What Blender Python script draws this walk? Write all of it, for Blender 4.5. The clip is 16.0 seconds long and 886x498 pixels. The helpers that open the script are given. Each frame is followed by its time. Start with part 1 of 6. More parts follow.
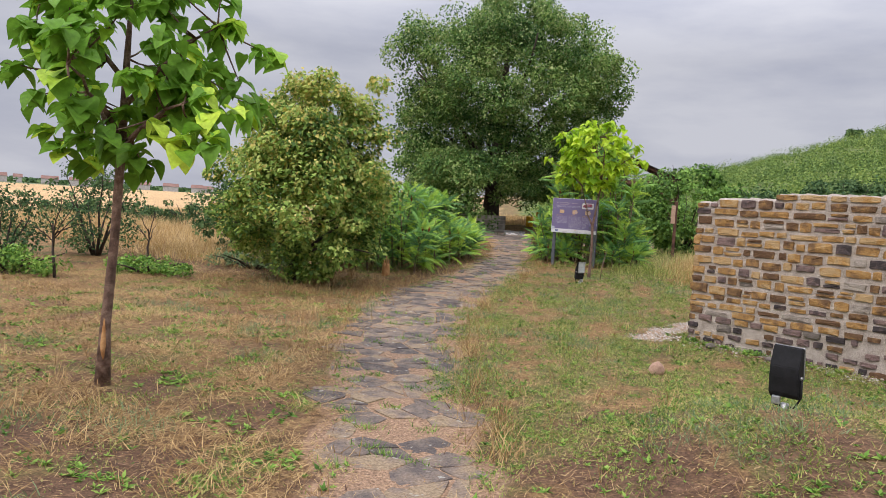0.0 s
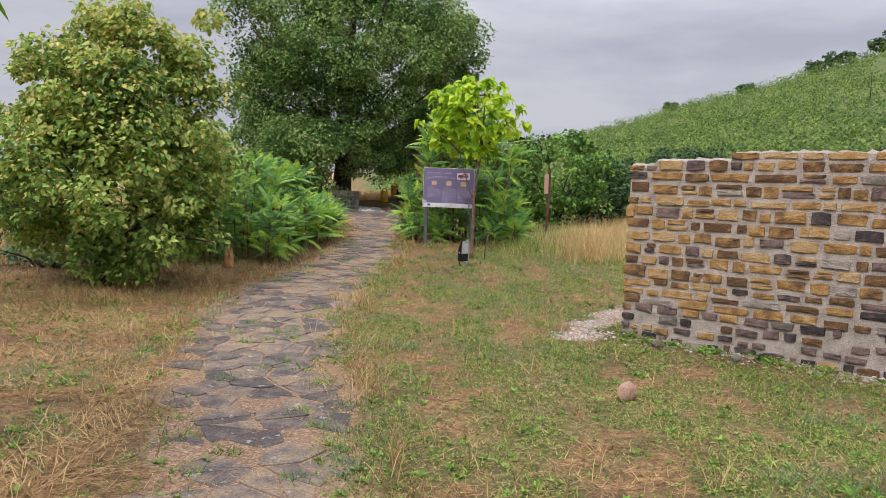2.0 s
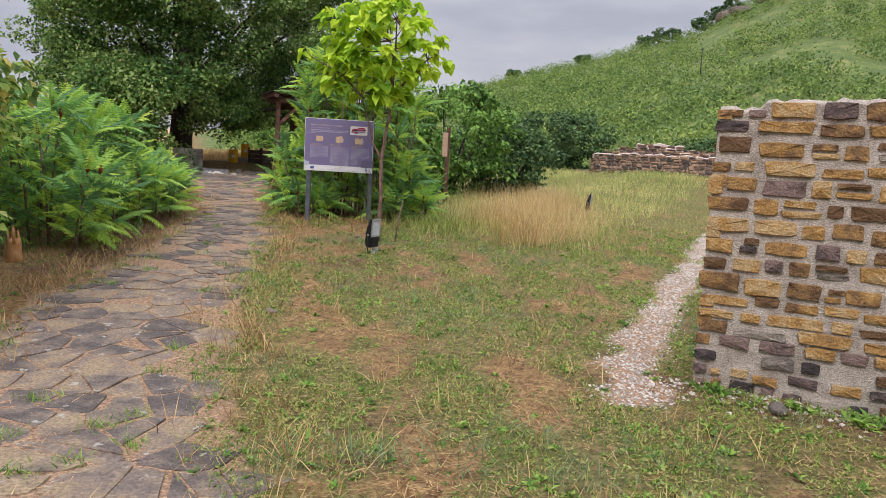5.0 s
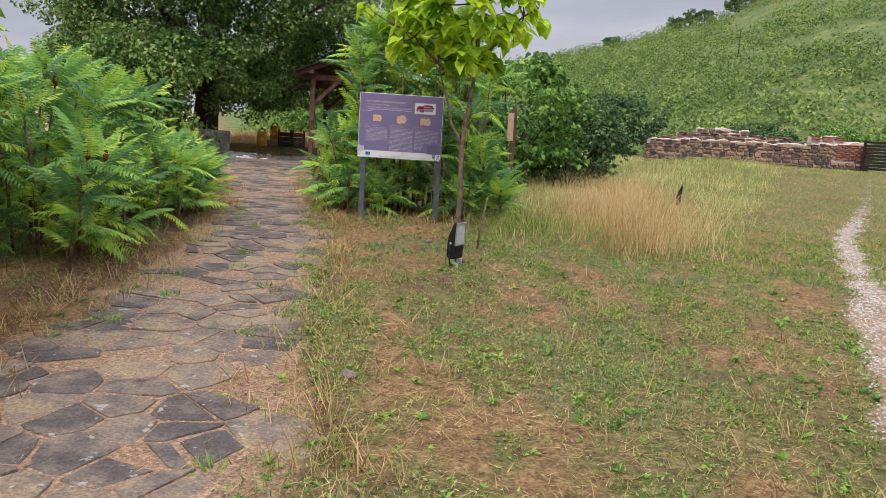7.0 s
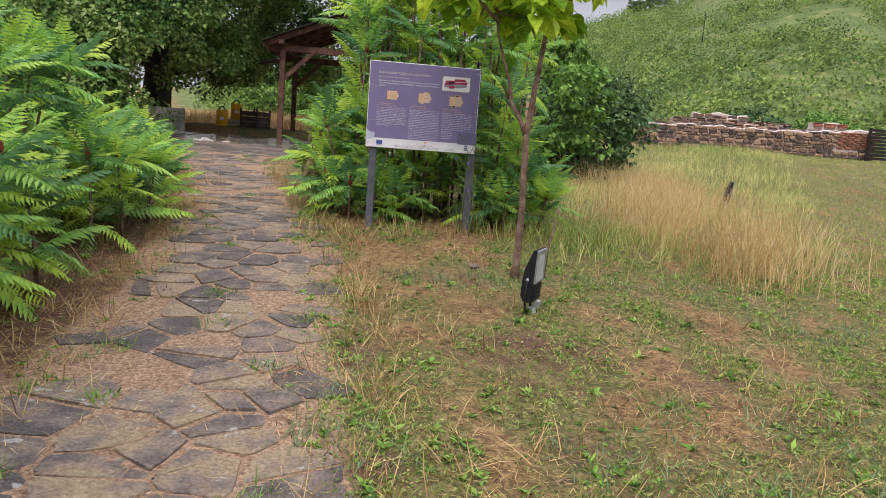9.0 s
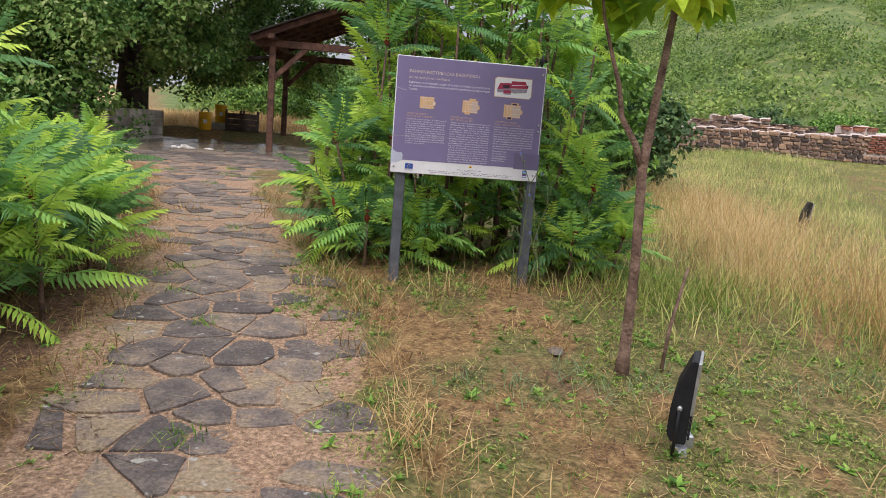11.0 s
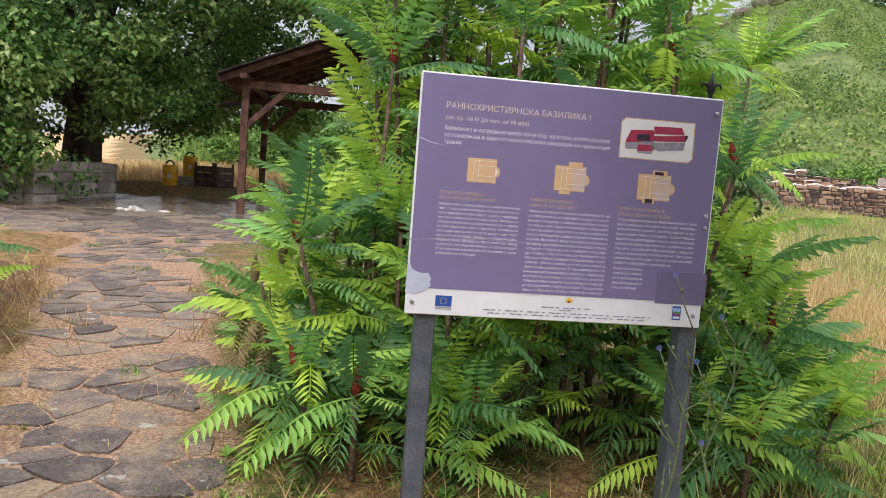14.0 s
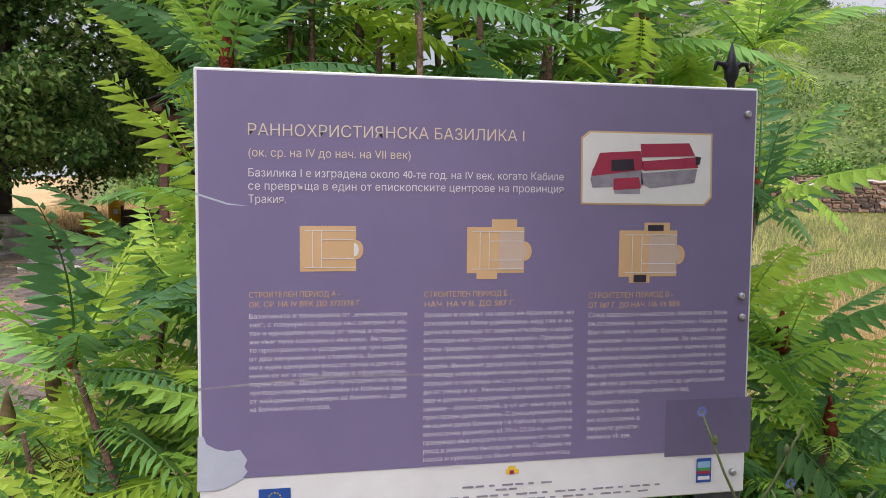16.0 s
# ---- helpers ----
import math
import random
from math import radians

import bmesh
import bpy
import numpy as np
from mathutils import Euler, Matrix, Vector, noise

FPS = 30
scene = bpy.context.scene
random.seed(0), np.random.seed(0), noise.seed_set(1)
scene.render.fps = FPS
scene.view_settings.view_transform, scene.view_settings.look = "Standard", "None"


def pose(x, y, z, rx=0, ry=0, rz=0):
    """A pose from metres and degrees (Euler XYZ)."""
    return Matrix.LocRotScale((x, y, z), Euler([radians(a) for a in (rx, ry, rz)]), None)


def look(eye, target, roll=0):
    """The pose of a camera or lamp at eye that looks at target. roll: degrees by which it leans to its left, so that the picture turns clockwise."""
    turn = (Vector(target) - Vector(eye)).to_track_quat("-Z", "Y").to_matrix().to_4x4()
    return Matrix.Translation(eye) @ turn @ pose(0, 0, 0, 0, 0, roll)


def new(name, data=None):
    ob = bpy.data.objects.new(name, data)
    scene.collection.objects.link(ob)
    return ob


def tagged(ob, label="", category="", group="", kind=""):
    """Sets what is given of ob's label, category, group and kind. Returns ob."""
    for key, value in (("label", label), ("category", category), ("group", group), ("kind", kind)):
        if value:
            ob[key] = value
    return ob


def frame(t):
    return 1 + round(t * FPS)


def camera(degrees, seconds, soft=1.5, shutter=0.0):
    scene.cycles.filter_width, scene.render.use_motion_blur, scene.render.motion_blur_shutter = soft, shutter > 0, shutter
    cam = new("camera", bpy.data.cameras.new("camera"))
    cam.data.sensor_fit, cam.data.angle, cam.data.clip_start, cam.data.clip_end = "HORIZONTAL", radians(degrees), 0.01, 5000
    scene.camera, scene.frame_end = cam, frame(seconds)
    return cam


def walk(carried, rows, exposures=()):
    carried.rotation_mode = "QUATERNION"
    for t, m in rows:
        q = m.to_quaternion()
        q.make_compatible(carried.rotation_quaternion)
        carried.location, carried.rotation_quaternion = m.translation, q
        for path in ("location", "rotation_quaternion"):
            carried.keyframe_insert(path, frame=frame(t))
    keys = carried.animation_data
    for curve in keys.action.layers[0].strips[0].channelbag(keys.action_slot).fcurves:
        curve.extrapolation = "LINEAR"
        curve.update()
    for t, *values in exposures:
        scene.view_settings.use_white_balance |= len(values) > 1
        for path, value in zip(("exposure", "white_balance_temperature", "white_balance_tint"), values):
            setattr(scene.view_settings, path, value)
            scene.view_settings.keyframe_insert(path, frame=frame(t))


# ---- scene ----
cam = camera(62.0, 16.0, 0.6)
PATH = [
    (0, (0.1, 0.016, 1.468), (-0.578, 1.896, 1.401), 3.5),
    (0.5, (-0.242, 0.598, 1.476), (-0.92, 2.478, 1.394), 3.2),
    (1, (-0.498, 1.226, 1.487), (-0.969, 3.167, 1.39), 2.2),
    (1.5, (-0.792, 1.815, 1.472), (-1.154, 3.779, 1.359), 1.9),
    (2, (-1.072, 2.431, 1.454), (-1.336, 4.411, 1.34), 1.8),
    (2.5, (-1.308, 3.032, 1.472), (-1.459, 5.023, 1.352), 1.7),
    (3, (-1.566, 3.605, 1.441), (-1.563, 5.599, 1.298), 1.9),
    (3.2, (-1.624, 3.826, 1.433), (-1.562, 5.819, 1.282), 2.0),
    (5.3, (-2.495, 6.492, 1.443), (-2.324, 8.474, 1.241), 2.8),
    (5.5, (-2.554, 6.735, 1.444), (-2.382, 8.717, 1.237), 2.9),
    (6, (-2.712, 7.312, 1.456), (-2.553, 9.294, 1.239), 3.0),
    (6.5, (-2.914, 7.884, 1.474), (-2.761, 9.865, 1.244), 3.0),
    (7, (-3.074, 8.458, 1.469), (-2.96, 10.44, 1.228), 3.1),
    (7.5, (-3.322, 9.028, 1.481), (-3.209, 11.007, 1.218), 3.3),
    (8, (-3.465, 9.631, 1.489), (-3.313, 11.605, 1.202), 3.6),
    (8.5, (-3.606, 10.225, 1.523), (-3.411, 12.194, 1.234), 3.6),
    (8.7, (-3.681, 10.533, 1.515), (-3.461, 12.5, 1.231), 3.7),
    (10.8, (-4.02, 12.828, 1.719), (-3.757, 14.787, 1.417), 3.9),
    (11, (-4.046, 13.043, 1.697), (-3.78, 15.005, 1.41), 3.8),
    (11.5, (-4.099, 13.588, 1.73), (-3.836, 15.551, 1.451), 3.5),
    (12, (-4.132, 14.085, 1.738), (-3.92, 16.053, 1.457), 3.4),
    (12.5, (-4.172, 14.581, 1.73), (-3.959, 16.55, 1.451), 3.5),
    (13, (-4.135, 15.085, 1.78), (-3.885, 17.054, 1.541), 4.0),
    (13.5, (-4.041, 15.545, 1.867), (-3.774, 17.517, 1.67), 4.1),
    (14, (-3.978, 16.028, 1.901), (-3.696, 18.001, 1.742), 3.7),
    (14.5, (-3.848, 16.414, 1.926), (-3.553, 18.388, 1.805), 3.0),
    (15, (-3.7, 16.778, 2.005), (-3.358, 18.745, 1.889), 1.8),
    (15.5, (-3.59, 17.087, 2.026), (-3.227, 19.052, 1.938), 0.5),
    (16, (-3.525, 17.233, 2.051), (-3.155, 19.196, 1.947), -0.3),
]
LEVEL = pose(0, 0, 0.2, -1.15) @ pose(0, 0, 0, 0, -0.57)
walk(cam, [(t, LEVEL @ look(eye, target, roll)) for t, eye, target, roll in PATH], [(0, 0.37, 6500, 14), (8.5, 0.41, 6500, 14), (11, 0.43, 6500, 14), (12, 0.54, 6500, 14), (13, 0.88, 6500, 14), (14, 0.65, 6500, 14), (15, 0.50, 6500, 14), (16, 0.52, 6500, 14)])

# ---- overcast sky and soft sun ----
world = bpy.data.worlds.new("overcast_sky")
scene.world = world
world.use_nodes = True
wn, wl = world.node_tree.nodes, world.node_tree.links
wn.clear()
sky = wn.new("ShaderNodeTexSky")
sky.sky_type, sky.sun_disc, sky.sun_elevation, sky.sun_rotation = "NISHITA", False, radians(58), radians(215)
sky.dust_density = 4.0
coord = wn.new("ShaderNodeTexCoord")
sep = wn.new("ShaderNodeSeparateXYZ")
wl.new(coord.outputs["Generated"], sep.inputs[0])
lift = wn.new("ShaderNodeMapRange")
lift.inputs["From Min"].default_value, lift.inputs["From Max"].default_value = 0.2, 1.0
lift.inputs["To Min"].default_value, lift.inputs["To Max"].default_value = 0.43, 1.95
wl.new(sep.outputs["Z"], lift.inputs["Value"])
stretch = wn.new("ShaderNodeMapping")
stretch.inputs["Scale"].default_value = (1.6, 1.6, 6.5)
wl.new(coord.outputs["Generated"], stretch.inputs["Vector"])
cloud = wn.new("ShaderNodeTexNoise")
cloud.inputs["Scale"].default_value, cloud.inputs["Detail"].default_value, cloud.inputs["Roughness"].default_value = 2.1, 6.0, 0.55
wl.new(stretch.outputs[0], cloud.inputs["Vector"])
tone = wn.new("ShaderNodeValToRGB")
tone.color_ramp.elements[0].position, tone.color_ramp.elements[0].color = 0.38, (0.84, 0.89, 1.04, 1)
tone.color_ramp.elements[1].position, tone.color_ramp.elements[1].color = 0.62, (1.09, 1.13, 1.23, 1)
wl.new(cloud.outputs["Fac"], tone.inputs[0])
cover = wn.new("ShaderNodeBackground")
wl.new(tone.outputs[0], cover.inputs["Color"])
wl.new(lift.outputs[0], cover.inputs["Strength"])
clear = wn.new("ShaderNodeBackground")
clear.inputs["Strength"].default_value = 0.05
wl.new(sky.outputs[0], clear.inputs["Color"])
both = wn.new("ShaderNodeMixShader")
both.inputs[0].default_value = 0.9
out = wn.new("ShaderNodeOutputWorld")
wl.new(clear.outputs[0], both.inputs[1])
wl.new(cover.outputs[0], both.inputs[2])
wl.new(both.outputs[0], out.inputs[0])
sun = new("sun", bpy.data.lights.new("sun", "SUN"))
sun.data.energy, sun.data.angle, sun.data.color = 1.4, radians(20), (1.0, 0.95, 0.88)
sun.matrix_world = look((-12, -18, 30), (0, 10, 0))

# ---- materials ----
def mat(name, cols, scale=6.0, rough=0.8, bump=0.0, bscale=60.0, metal=0.0, vary=None, amount=0.35, glow=0.0, spec=0.3, detail=6.0, coords="Object", mottle=0.21, lichen=0.0):
    """A surface of two or three mingled colours, with fine relief; vary: 'object' or 'island' shifts each piece; glow: light let through, as by leaves."""
    m = bpy.data.materials.new(name)
    m.use_nodes = True
    n, l = m.node_tree.nodes, m.node_tree.links
    b = n["Principled BSDF"]
    tc = n.new("ShaderNodeTexCoord")
    src = n.new("ShaderNodeNewGeometry").outputs["Position"] if coords == "World" else tc.outputs[coords]
    if vary == "object" or vary == "island":
        if vary == "object":
            rnd = n.new("ShaderNodeObjectInfo").outputs["Random"]
        else:
            rnd = n.new("ShaderNodeNewGeometry").outputs["Random Per Island"]
    no = n.new("ShaderNodeTexNoise")
    no.inputs["Scale"].default_value, no.inputs["Detail"].default_value = scale, detail
    l.new(src, no.inputs["Vector"])
    ramp = n.new("ShaderNodeValToRGB")
    e = ramp.color_ramp.elements
    lo, hi = 0.30, 0.70
    e[0].position, e[0].color = lo, (*cols[0], 1)
    e[1].position, e[1].color = hi, (*cols[-1], 1)
    for i, c in enumerate(cols[1:-1]):
        x = e.new(lo + (hi - lo) * (i + 1) / (len(cols) - 1))
        x.color = (*c, 1)
    fac = no.outputs["Fac"]
    if vary in ("object", "island"):
        ad = n.new("ShaderNodeMath")
        ad.operation = "MULTIPLY_ADD"
        l.new(rnd, ad.inputs[0])
        ad.inputs[1].default_value = amount
        l.new(fac, ad.inputs[2])
        su = n.new("ShaderNodeMath")
        su.operation = "SUBTRACT"
        l.new(ad.outputs[0], su.inputs[0])
        su.inputs[1].default_value = amount / 2
        fac = su.outputs[0]
    l.new(fac, ramp.inputs[0])
    col = ramp.outputs[0]
    # a second, finer layer of mottling
    fine = n.new("ShaderNodeTexNoise")
    fine.inputs["Scale"].default_value, fine.inputs["Detail"].default_value = scale * 9, 4
    l.new(src, fine.inputs["Vector"])
    fr = n.new("ShaderNodeMapRange")
    fr.inputs["From Min"].default_value, fr.inputs["From Max"].default_value = 0.3, 0.7
    fr.inputs["To Min"].default_value, fr.inputs["To Max"].default_value = 1 - mottle, 1 + mottle
    l.new(fine.outputs["Fac"], fr.inputs["Value"])
    mul = n.new("ShaderNodeVectorMath")
    mul.operation = "SCALE"
    l.new(col, mul.inputs[0])
    l.new(fr.outputs[0], mul.inputs["Scale"])
    col = mul.outputs[0]
    if lichen:
        spot = n.new("ShaderNodeTexNoise")
        spot.inputs["Scale"].default_value, spot.inputs["Detail"].default_value = 11.0, 3
        geo = n.new("ShaderNodeNewGeometry")
        l.new(geo.outputs["Position"], spot.inputs["Vector"])
        sm = n.new("ShaderNodeMapRange")
        sm.inputs["From Min"].default_value, sm.inputs["From Max"].default_value = 0.66, 0.70
        sm.inputs["To Max"].default_value = lichen
        l.new(spot.outputs["Fac"], sm.inputs["Value"])
        mxc = n.new("ShaderNodeMix")
        mxc.data_type = "RGBA"
        mxc.inputs[7].default_value = (0.42, 0.41, 0.36, 1)
        l.new(sm.outputs[0], mxc.inputs[0])
        l.new(col, mxc.inputs[6])
        col = mxc.outputs[2]
    l.new(col, b.inputs["Base Color"])
    b.inputs["Roughness"].default_value, b.inputs["Metallic"].default_value = rough, metal
    b.inputs["Specular IOR Level"].default_value = spec
    if bump:
        bn = n.new("ShaderNodeTexNoise")
        bn.inputs["Scale"].default_value, bn.inputs["Detail"].default_value = bscale, 8
        l.new(src, bn.inputs["Vector"])
        bu = n.new("ShaderNodeBump")
        bu.inputs["Strength"].default_value, bu.inputs["Distance"].default_value = bump, 0.02
        l.new(bn.outputs["Fac"], bu.inputs["Height"])
        l.new(bu.outputs[0], b.inputs["Normal"])
    if glow:
        tr = n.new("ShaderNodeBsdfTranslucent")
        l.new(col, tr.inputs["Color"])
        mx = n.new("ShaderNodeMixShader")
        mx.inputs[0].default_value = glow
        l.new(b.outputs[0], mx.inputs[1])
        l.new(tr.outputs[0], mx.inputs[2])
        l.new(mx.outputs[0], n["Material Output"].inputs["Surface"])
    return m


def ground_material():
    """Dry litter, green turf, bare soil, sand and ripe corn, mixed by the zones stored on the sheet and broken up by noise."""
    m = bpy.data.materials.new("ground")
    m.use_nodes = True
    n, l = m.node_tree.nodes, m.node_tree.links
    b = n["Principled BSDF"]
    tc = n.new("ShaderNodeTexCoord")

    def noisy(scale, detail=6):
        x = n.new("ShaderNodeTexNoise")
        x.inputs["Scale"].default_value, x.inputs["Detail"].default_value, x.inputs["Roughness"].default_value = scale, detail, 0.68
        l.new(tc.outputs["Object"], x.inputs["Vector"])
        return x.outputs["Fac"]

    def ramp(fac, *stops):
        r = n.new("ShaderNodeValToRGB")
        e = r.color_ramp.elements
        e[0].position, e[0].color = stops[0][0], (*stops[0][1], 1)
        e[1].position, e[1].color = stops[-1][0], (*stops[-1][1], 1)
        for p, c in stops[1:-1]:
            e.new(p).color = (*c, 1)
        l.new(fac, r.inputs[0])
        return r.outputs[0]

    def zone(attr, spread, scale):
        a = n.new("ShaderNodeAttribute")
        a.attribute_name = attr
        ma = n.new("ShaderNodeMath")
        ma.operation = "MULTIPLY_ADD"
        l.new(noisy(scale), ma.inputs[0])
        ma.inputs[1].default_value = spread
        l.new(a.outputs["Fac"], ma.inputs[2])
        r = n.new("ShaderNodeMapRange")
        r.inputs["From Min"].default_value, r.inputs["From Max"].default_value = 0.5 * spread + 0.38, 0.5 * spread + 0.62
        l.new(ma.outputs[0], r.inputs["Value"])
        return r.outputs[0]

    def mix(fac, a, c):
        x = n.new("ShaderNodeMix")
        x.data_type = "RGBA"
        l.new(fac, x.inputs[0])
        l.new(a, x.inputs[6])
        l.new(c, x.inputs[7])
        return x.outputs[2]

    straw = ramp(noisy(15), (0.32, (0.085, 0.048, 0.026)), (0.5, (0.225, 0.135, 0.062)), (0.68, (0.36, 0.235, 0.108)))
    turf = ramp(noisy(16), (0.32, (0.06, 0.058, 0.024)), (0.5, (0.14, 0.128, 0.046)), (0.68, (0.27, 0.2, 0.095)))
    soil = ramp(noisy(14), (0.3, (0.06, 0.034, 0.022)), (0.7, (0.20, 0.115, 0.07)))
    sand = ramp(noisy(30), (0.32, (0.19, 0.115, 0.075)), (0.5, (0.32, 0.205, 0.13)), (0.68, (0.45, 0.3, 0.2)))
    corn = ramp(noisy(0.05), (0.3, (0.46, 0.30, 0.15)), (0.7, (0.58, 0.39, 0.20)))
    far = ramp(noisy(0.03), (0.3, (0.12, 0.16, 0.08)), (0.7, (0.20, 0.21, 0.12)))
    slope = ramp(noisy(0.3), (0.28, (0.065, 0.095, 0.03)), (0.5, (0.105, 0.145, 0.042)), (0.62, (0.18, 0.19, 0.065)), (0.74, (0.33, 0.265, 0.135)))
    c = mix(zone("green", 1.3, 1.3), straw, turf)
    c = mix(zone("soil", 1.2, 2.2), c, soil)
    c = mix(zone("sand", 0.9, 3.0), c, sand)
    c = mix(zone("slope", 0.5, 0.3), c, slope)
    c = mix(zone("corn", 0.2, 0.2), c, corn)
    c = mix(zone("far", 0.3, 0.02), c, far)
    fr = n.new("ShaderNodeMapRange")
    fr.inputs["From Min"].default_value, fr.inputs["From Max"].default_value = 0.32, 0.68
    fr.inputs["To Min"].default_value, fr.inputs["To Max"].default_value = 0.45, 1.5
    l.new(noisy(55, 4), fr.inputs["Value"])
    mul = n.new("ShaderNodeVectorMath")
    mul.operation = "SCALE"
    l.new(c, mul.inputs[0])
    l.new(fr.outputs[0], mul.inputs["Scale"])
    l.new(mul.outputs[0], b.inputs["Base Color"])
    b.inputs["Roughness"].default_value, b.inputs["Specular IOR Level"].default_value = 0.95, 0.15
    bu = n.new("ShaderNodeBump")
    bu.inputs["Strength"].default_value, bu.inputs["Distance"].default_value = 0.7, 0.03
    l.new(noisy(38, 9), bu.inputs["Height"])
    l.new(bu.outputs[0], b.inputs["Normal"])
    return m


GROUND = ground_material()
FLAG = mat("flagstone", [(0.1, 0.082, 0.073), (0.145, 0.115, 0.098), (0.19, 0.148, 0.12), (0.245, 0.184, 0.135), (0.3, 0.222, 0.14)], 6.0, 0.8, 1.0, 75, vary="object", amount=0.4, lichen=0.8, coords="World", mottle=0.34)
FLAGS = mat("flagstone_far", [(0.1, 0.08, 0.069), (0.145, 0.115, 0.094), (0.195, 0.15, 0.118), (0.26, 0.195, 0.14)], 6.0, 0.7, 0.8, 70, vary="island", amount=0.36, lichen=0.5, coords="World", mottle=0.3)
WETFLAG = mat("wet_flagstone", [(0.085, 0.07, 0.058), (0.15, 0.12, 0.092), (0.23, 0.175, 0.12)], 2.0, 0.16, 0.15, 30, vary="island", amount=0.5, spec=0.6)
SAND = mat("path_grit", [(0.198, 0.131, 0.086), (0.306, 0.216, 0.149), (0.423, 0.31, 0.225)], 7, 0.95, 0.6, 90)
STONE = mat("wall_stone", [(0.12, 0.066, 0.034), (0.2, 0.115, 0.052), (0.3, 0.168, 0.06), (0.37, 0.212, 0.074), (0.41, 0.28, 0.14)], 9.0, 0.88, 1.0, 55, vary="object", amount=0.5, coords="World", mottle=0.32)
GREYSTONE = mat("grey_wall_stone", [(0.14, 0.118, 0.1), (0.23, 0.195, 0.165), (0.33, 0.285, 0.24)], 9.0, 0.88, 1.0, 55, vary="object", amount=0.6, coords="World", mottle=0.3)
DARKSTONE = mat("dark_base_stone", [(0.045, 0.036, 0.036), (0.105, 0.075, 0.07), (0.2, 0.135, 0.12)], 12.0, 0.85, 1.0, 60, vary="object", amount=0.6, coords="World", mottle=0.35)
RUIN = mat("ruin_stone", [(0.075, 0.056, 0.05), (0.163, 0.106, 0.081), (0.25, 0.15, 0.106), (0.362, 0.237, 0.156)], 3.0, 0.88, 0.7, 22, vary="object", amount=0.7)
BRICK = mat("red_brick", [(0.20, 0.075, 0.05), (0.33, 0.14, 0.09)], 8.0, 0.9, 0.5, 40, vary="object", amount=0.4)
MORTAR = mat("mortar", [(0.34, 0.287, 0.242), (0.45, 0.386, 0.33), (0.54, 0.475, 0.415)], 9.0, 0.95, 1.0, 110, mottle=0.28)
CAP = mat("lime_cap", [(0.44, 0.36, 0.32), (0.62, 0.53, 0.47)], 3.0, 0.95, 0.8, 50)
BARK = mat("bark", [(0.075, 0.045, 0.034), (0.16, 0.098, 0.072), (0.27, 0.18, 0.135)], 12, 0.92, 1.0, 55)
DARKBARK = mat("dark_bark", [(0.028, 0.022, 0.018), (0.08, 0.06, 0.048)], 8, 0.95, 1.0, 30)
WOUND = mat("bare_wood_scar", [(0.33, 0.15, 0.05), (0.5, 0.28, 0.12)], 14, 0.85, 0.5, 60)
CATALPA = mat("catalpa_leaf", [(0.15, 0.315, 0.034), (0.31, 0.54, 0.05), (0.54, 0.71, 0.075)], 2.5, 0.5, 0.15, 40, vary="object", amount=0.7, glow=0.4, spec=0.15)
CATALPA_L = mat("lime_catalpa_leaf", [(0.19, 0.345, 0.028), (0.365, 0.57, 0.036), (0.54, 0.69, 0.058)], 2.5, 0.5, 0.15, 40, vary="object", amount=0.7, glow=0.42, spec=0.15)
LINDEN = mat("linden_leaf", [(0.082, 0.155, 0.04), (0.18, 0.3, 0.06), (0.33, 0.46, 0.105), (0.5, 0.56, 0.165)], 1.2, 0.55, vary="island", amount=0.4, glow=0.36, spec=0.15)
LINDEN_D = mat("large_linden_leaf", [(0.04, 0.095, 0.028), (0.095, 0.195, 0.048), (0.19, 0.315, 0.08), (0.34, 0.44, 0.145)], 0.5, 0.6, vary="island", amount=0.34, glow=0.38, spec=0.15)
# pale bracts, whose colour also paints light highlights into the great linden's upper crown
BRACT = mat("linden_bract_highlight", [(0.27, 0.36, 0.14), (0.46, 0.5, 0.24)], 2, 0.65, vary="island", glow=0.3, spec=0.12)
BLOSSOM = mat("linden_blossom", [(0.54, 0.45, 0.1), (0.7, 0.6, 0.22)], 6, 0.7, vary="island", glow=0.3, spec=0.12)
SUMAC = mat("sumac_leaf", [(0.1, 0.225, 0.085), (0.195, 0.4, 0.125), (0.3, 0.54, 0.125), (0.42, 0.62, 0.115)], 1.4, 0.42, 0.1, 30, vary="object", amount=0.6, glow=0.36, spec=0.25, mottle=0.12)
SUMAC_Y = mat("young_sumac_leaf", [(0.3, 0.5, 0.085), (0.45, 0.64, 0.09), (0.56, 0.68, 0.12)], 1.4, 0.42, 0.1, 30, vary="object", amount=0.6, glow=0.42, spec=0.2, mottle=0.12)
SUMAC_I = mat("sumac_leaf_rest", [(0.11, 0.225, 0.075), (0.22, 0.41, 0.105), (0.36, 0.57, 0.1), (0.48, 0.64, 0.09)], 1.4, 0.45, vary="island", amount=0.55, glow=0.4, spec=0.2)
CONE = mat("sumac_cone", [(0.14, 0.02, 0.012), (0.30, 0.055, 0.03)], 40, 0.95, 1.0, 120)
DEADFROND = mat("withered_frond", [(0.14, 0.10, 0.05), (0.30, 0.22, 0.11)], 8, 0.9, vary="island", glow=0.2)
SHRUB = mat("shrub_leaf", [(0.062, 0.132, 0.031), (0.132, 0.256, 0.054), (0.232, 0.388, 0.085)], 1.0, 0.55, vary="island", amount=0.6, glow=0.3, spec=0.12)
DARKSHRUB = mat("dark_shrub_leaf", [(0.038, 0.083, 0.033), (0.075, 0.143, 0.053), (0.135, 0.21, 0.075)], 1.0, 0.6, vary="island", amount=0.6, glow=0.2, spec=0.12)
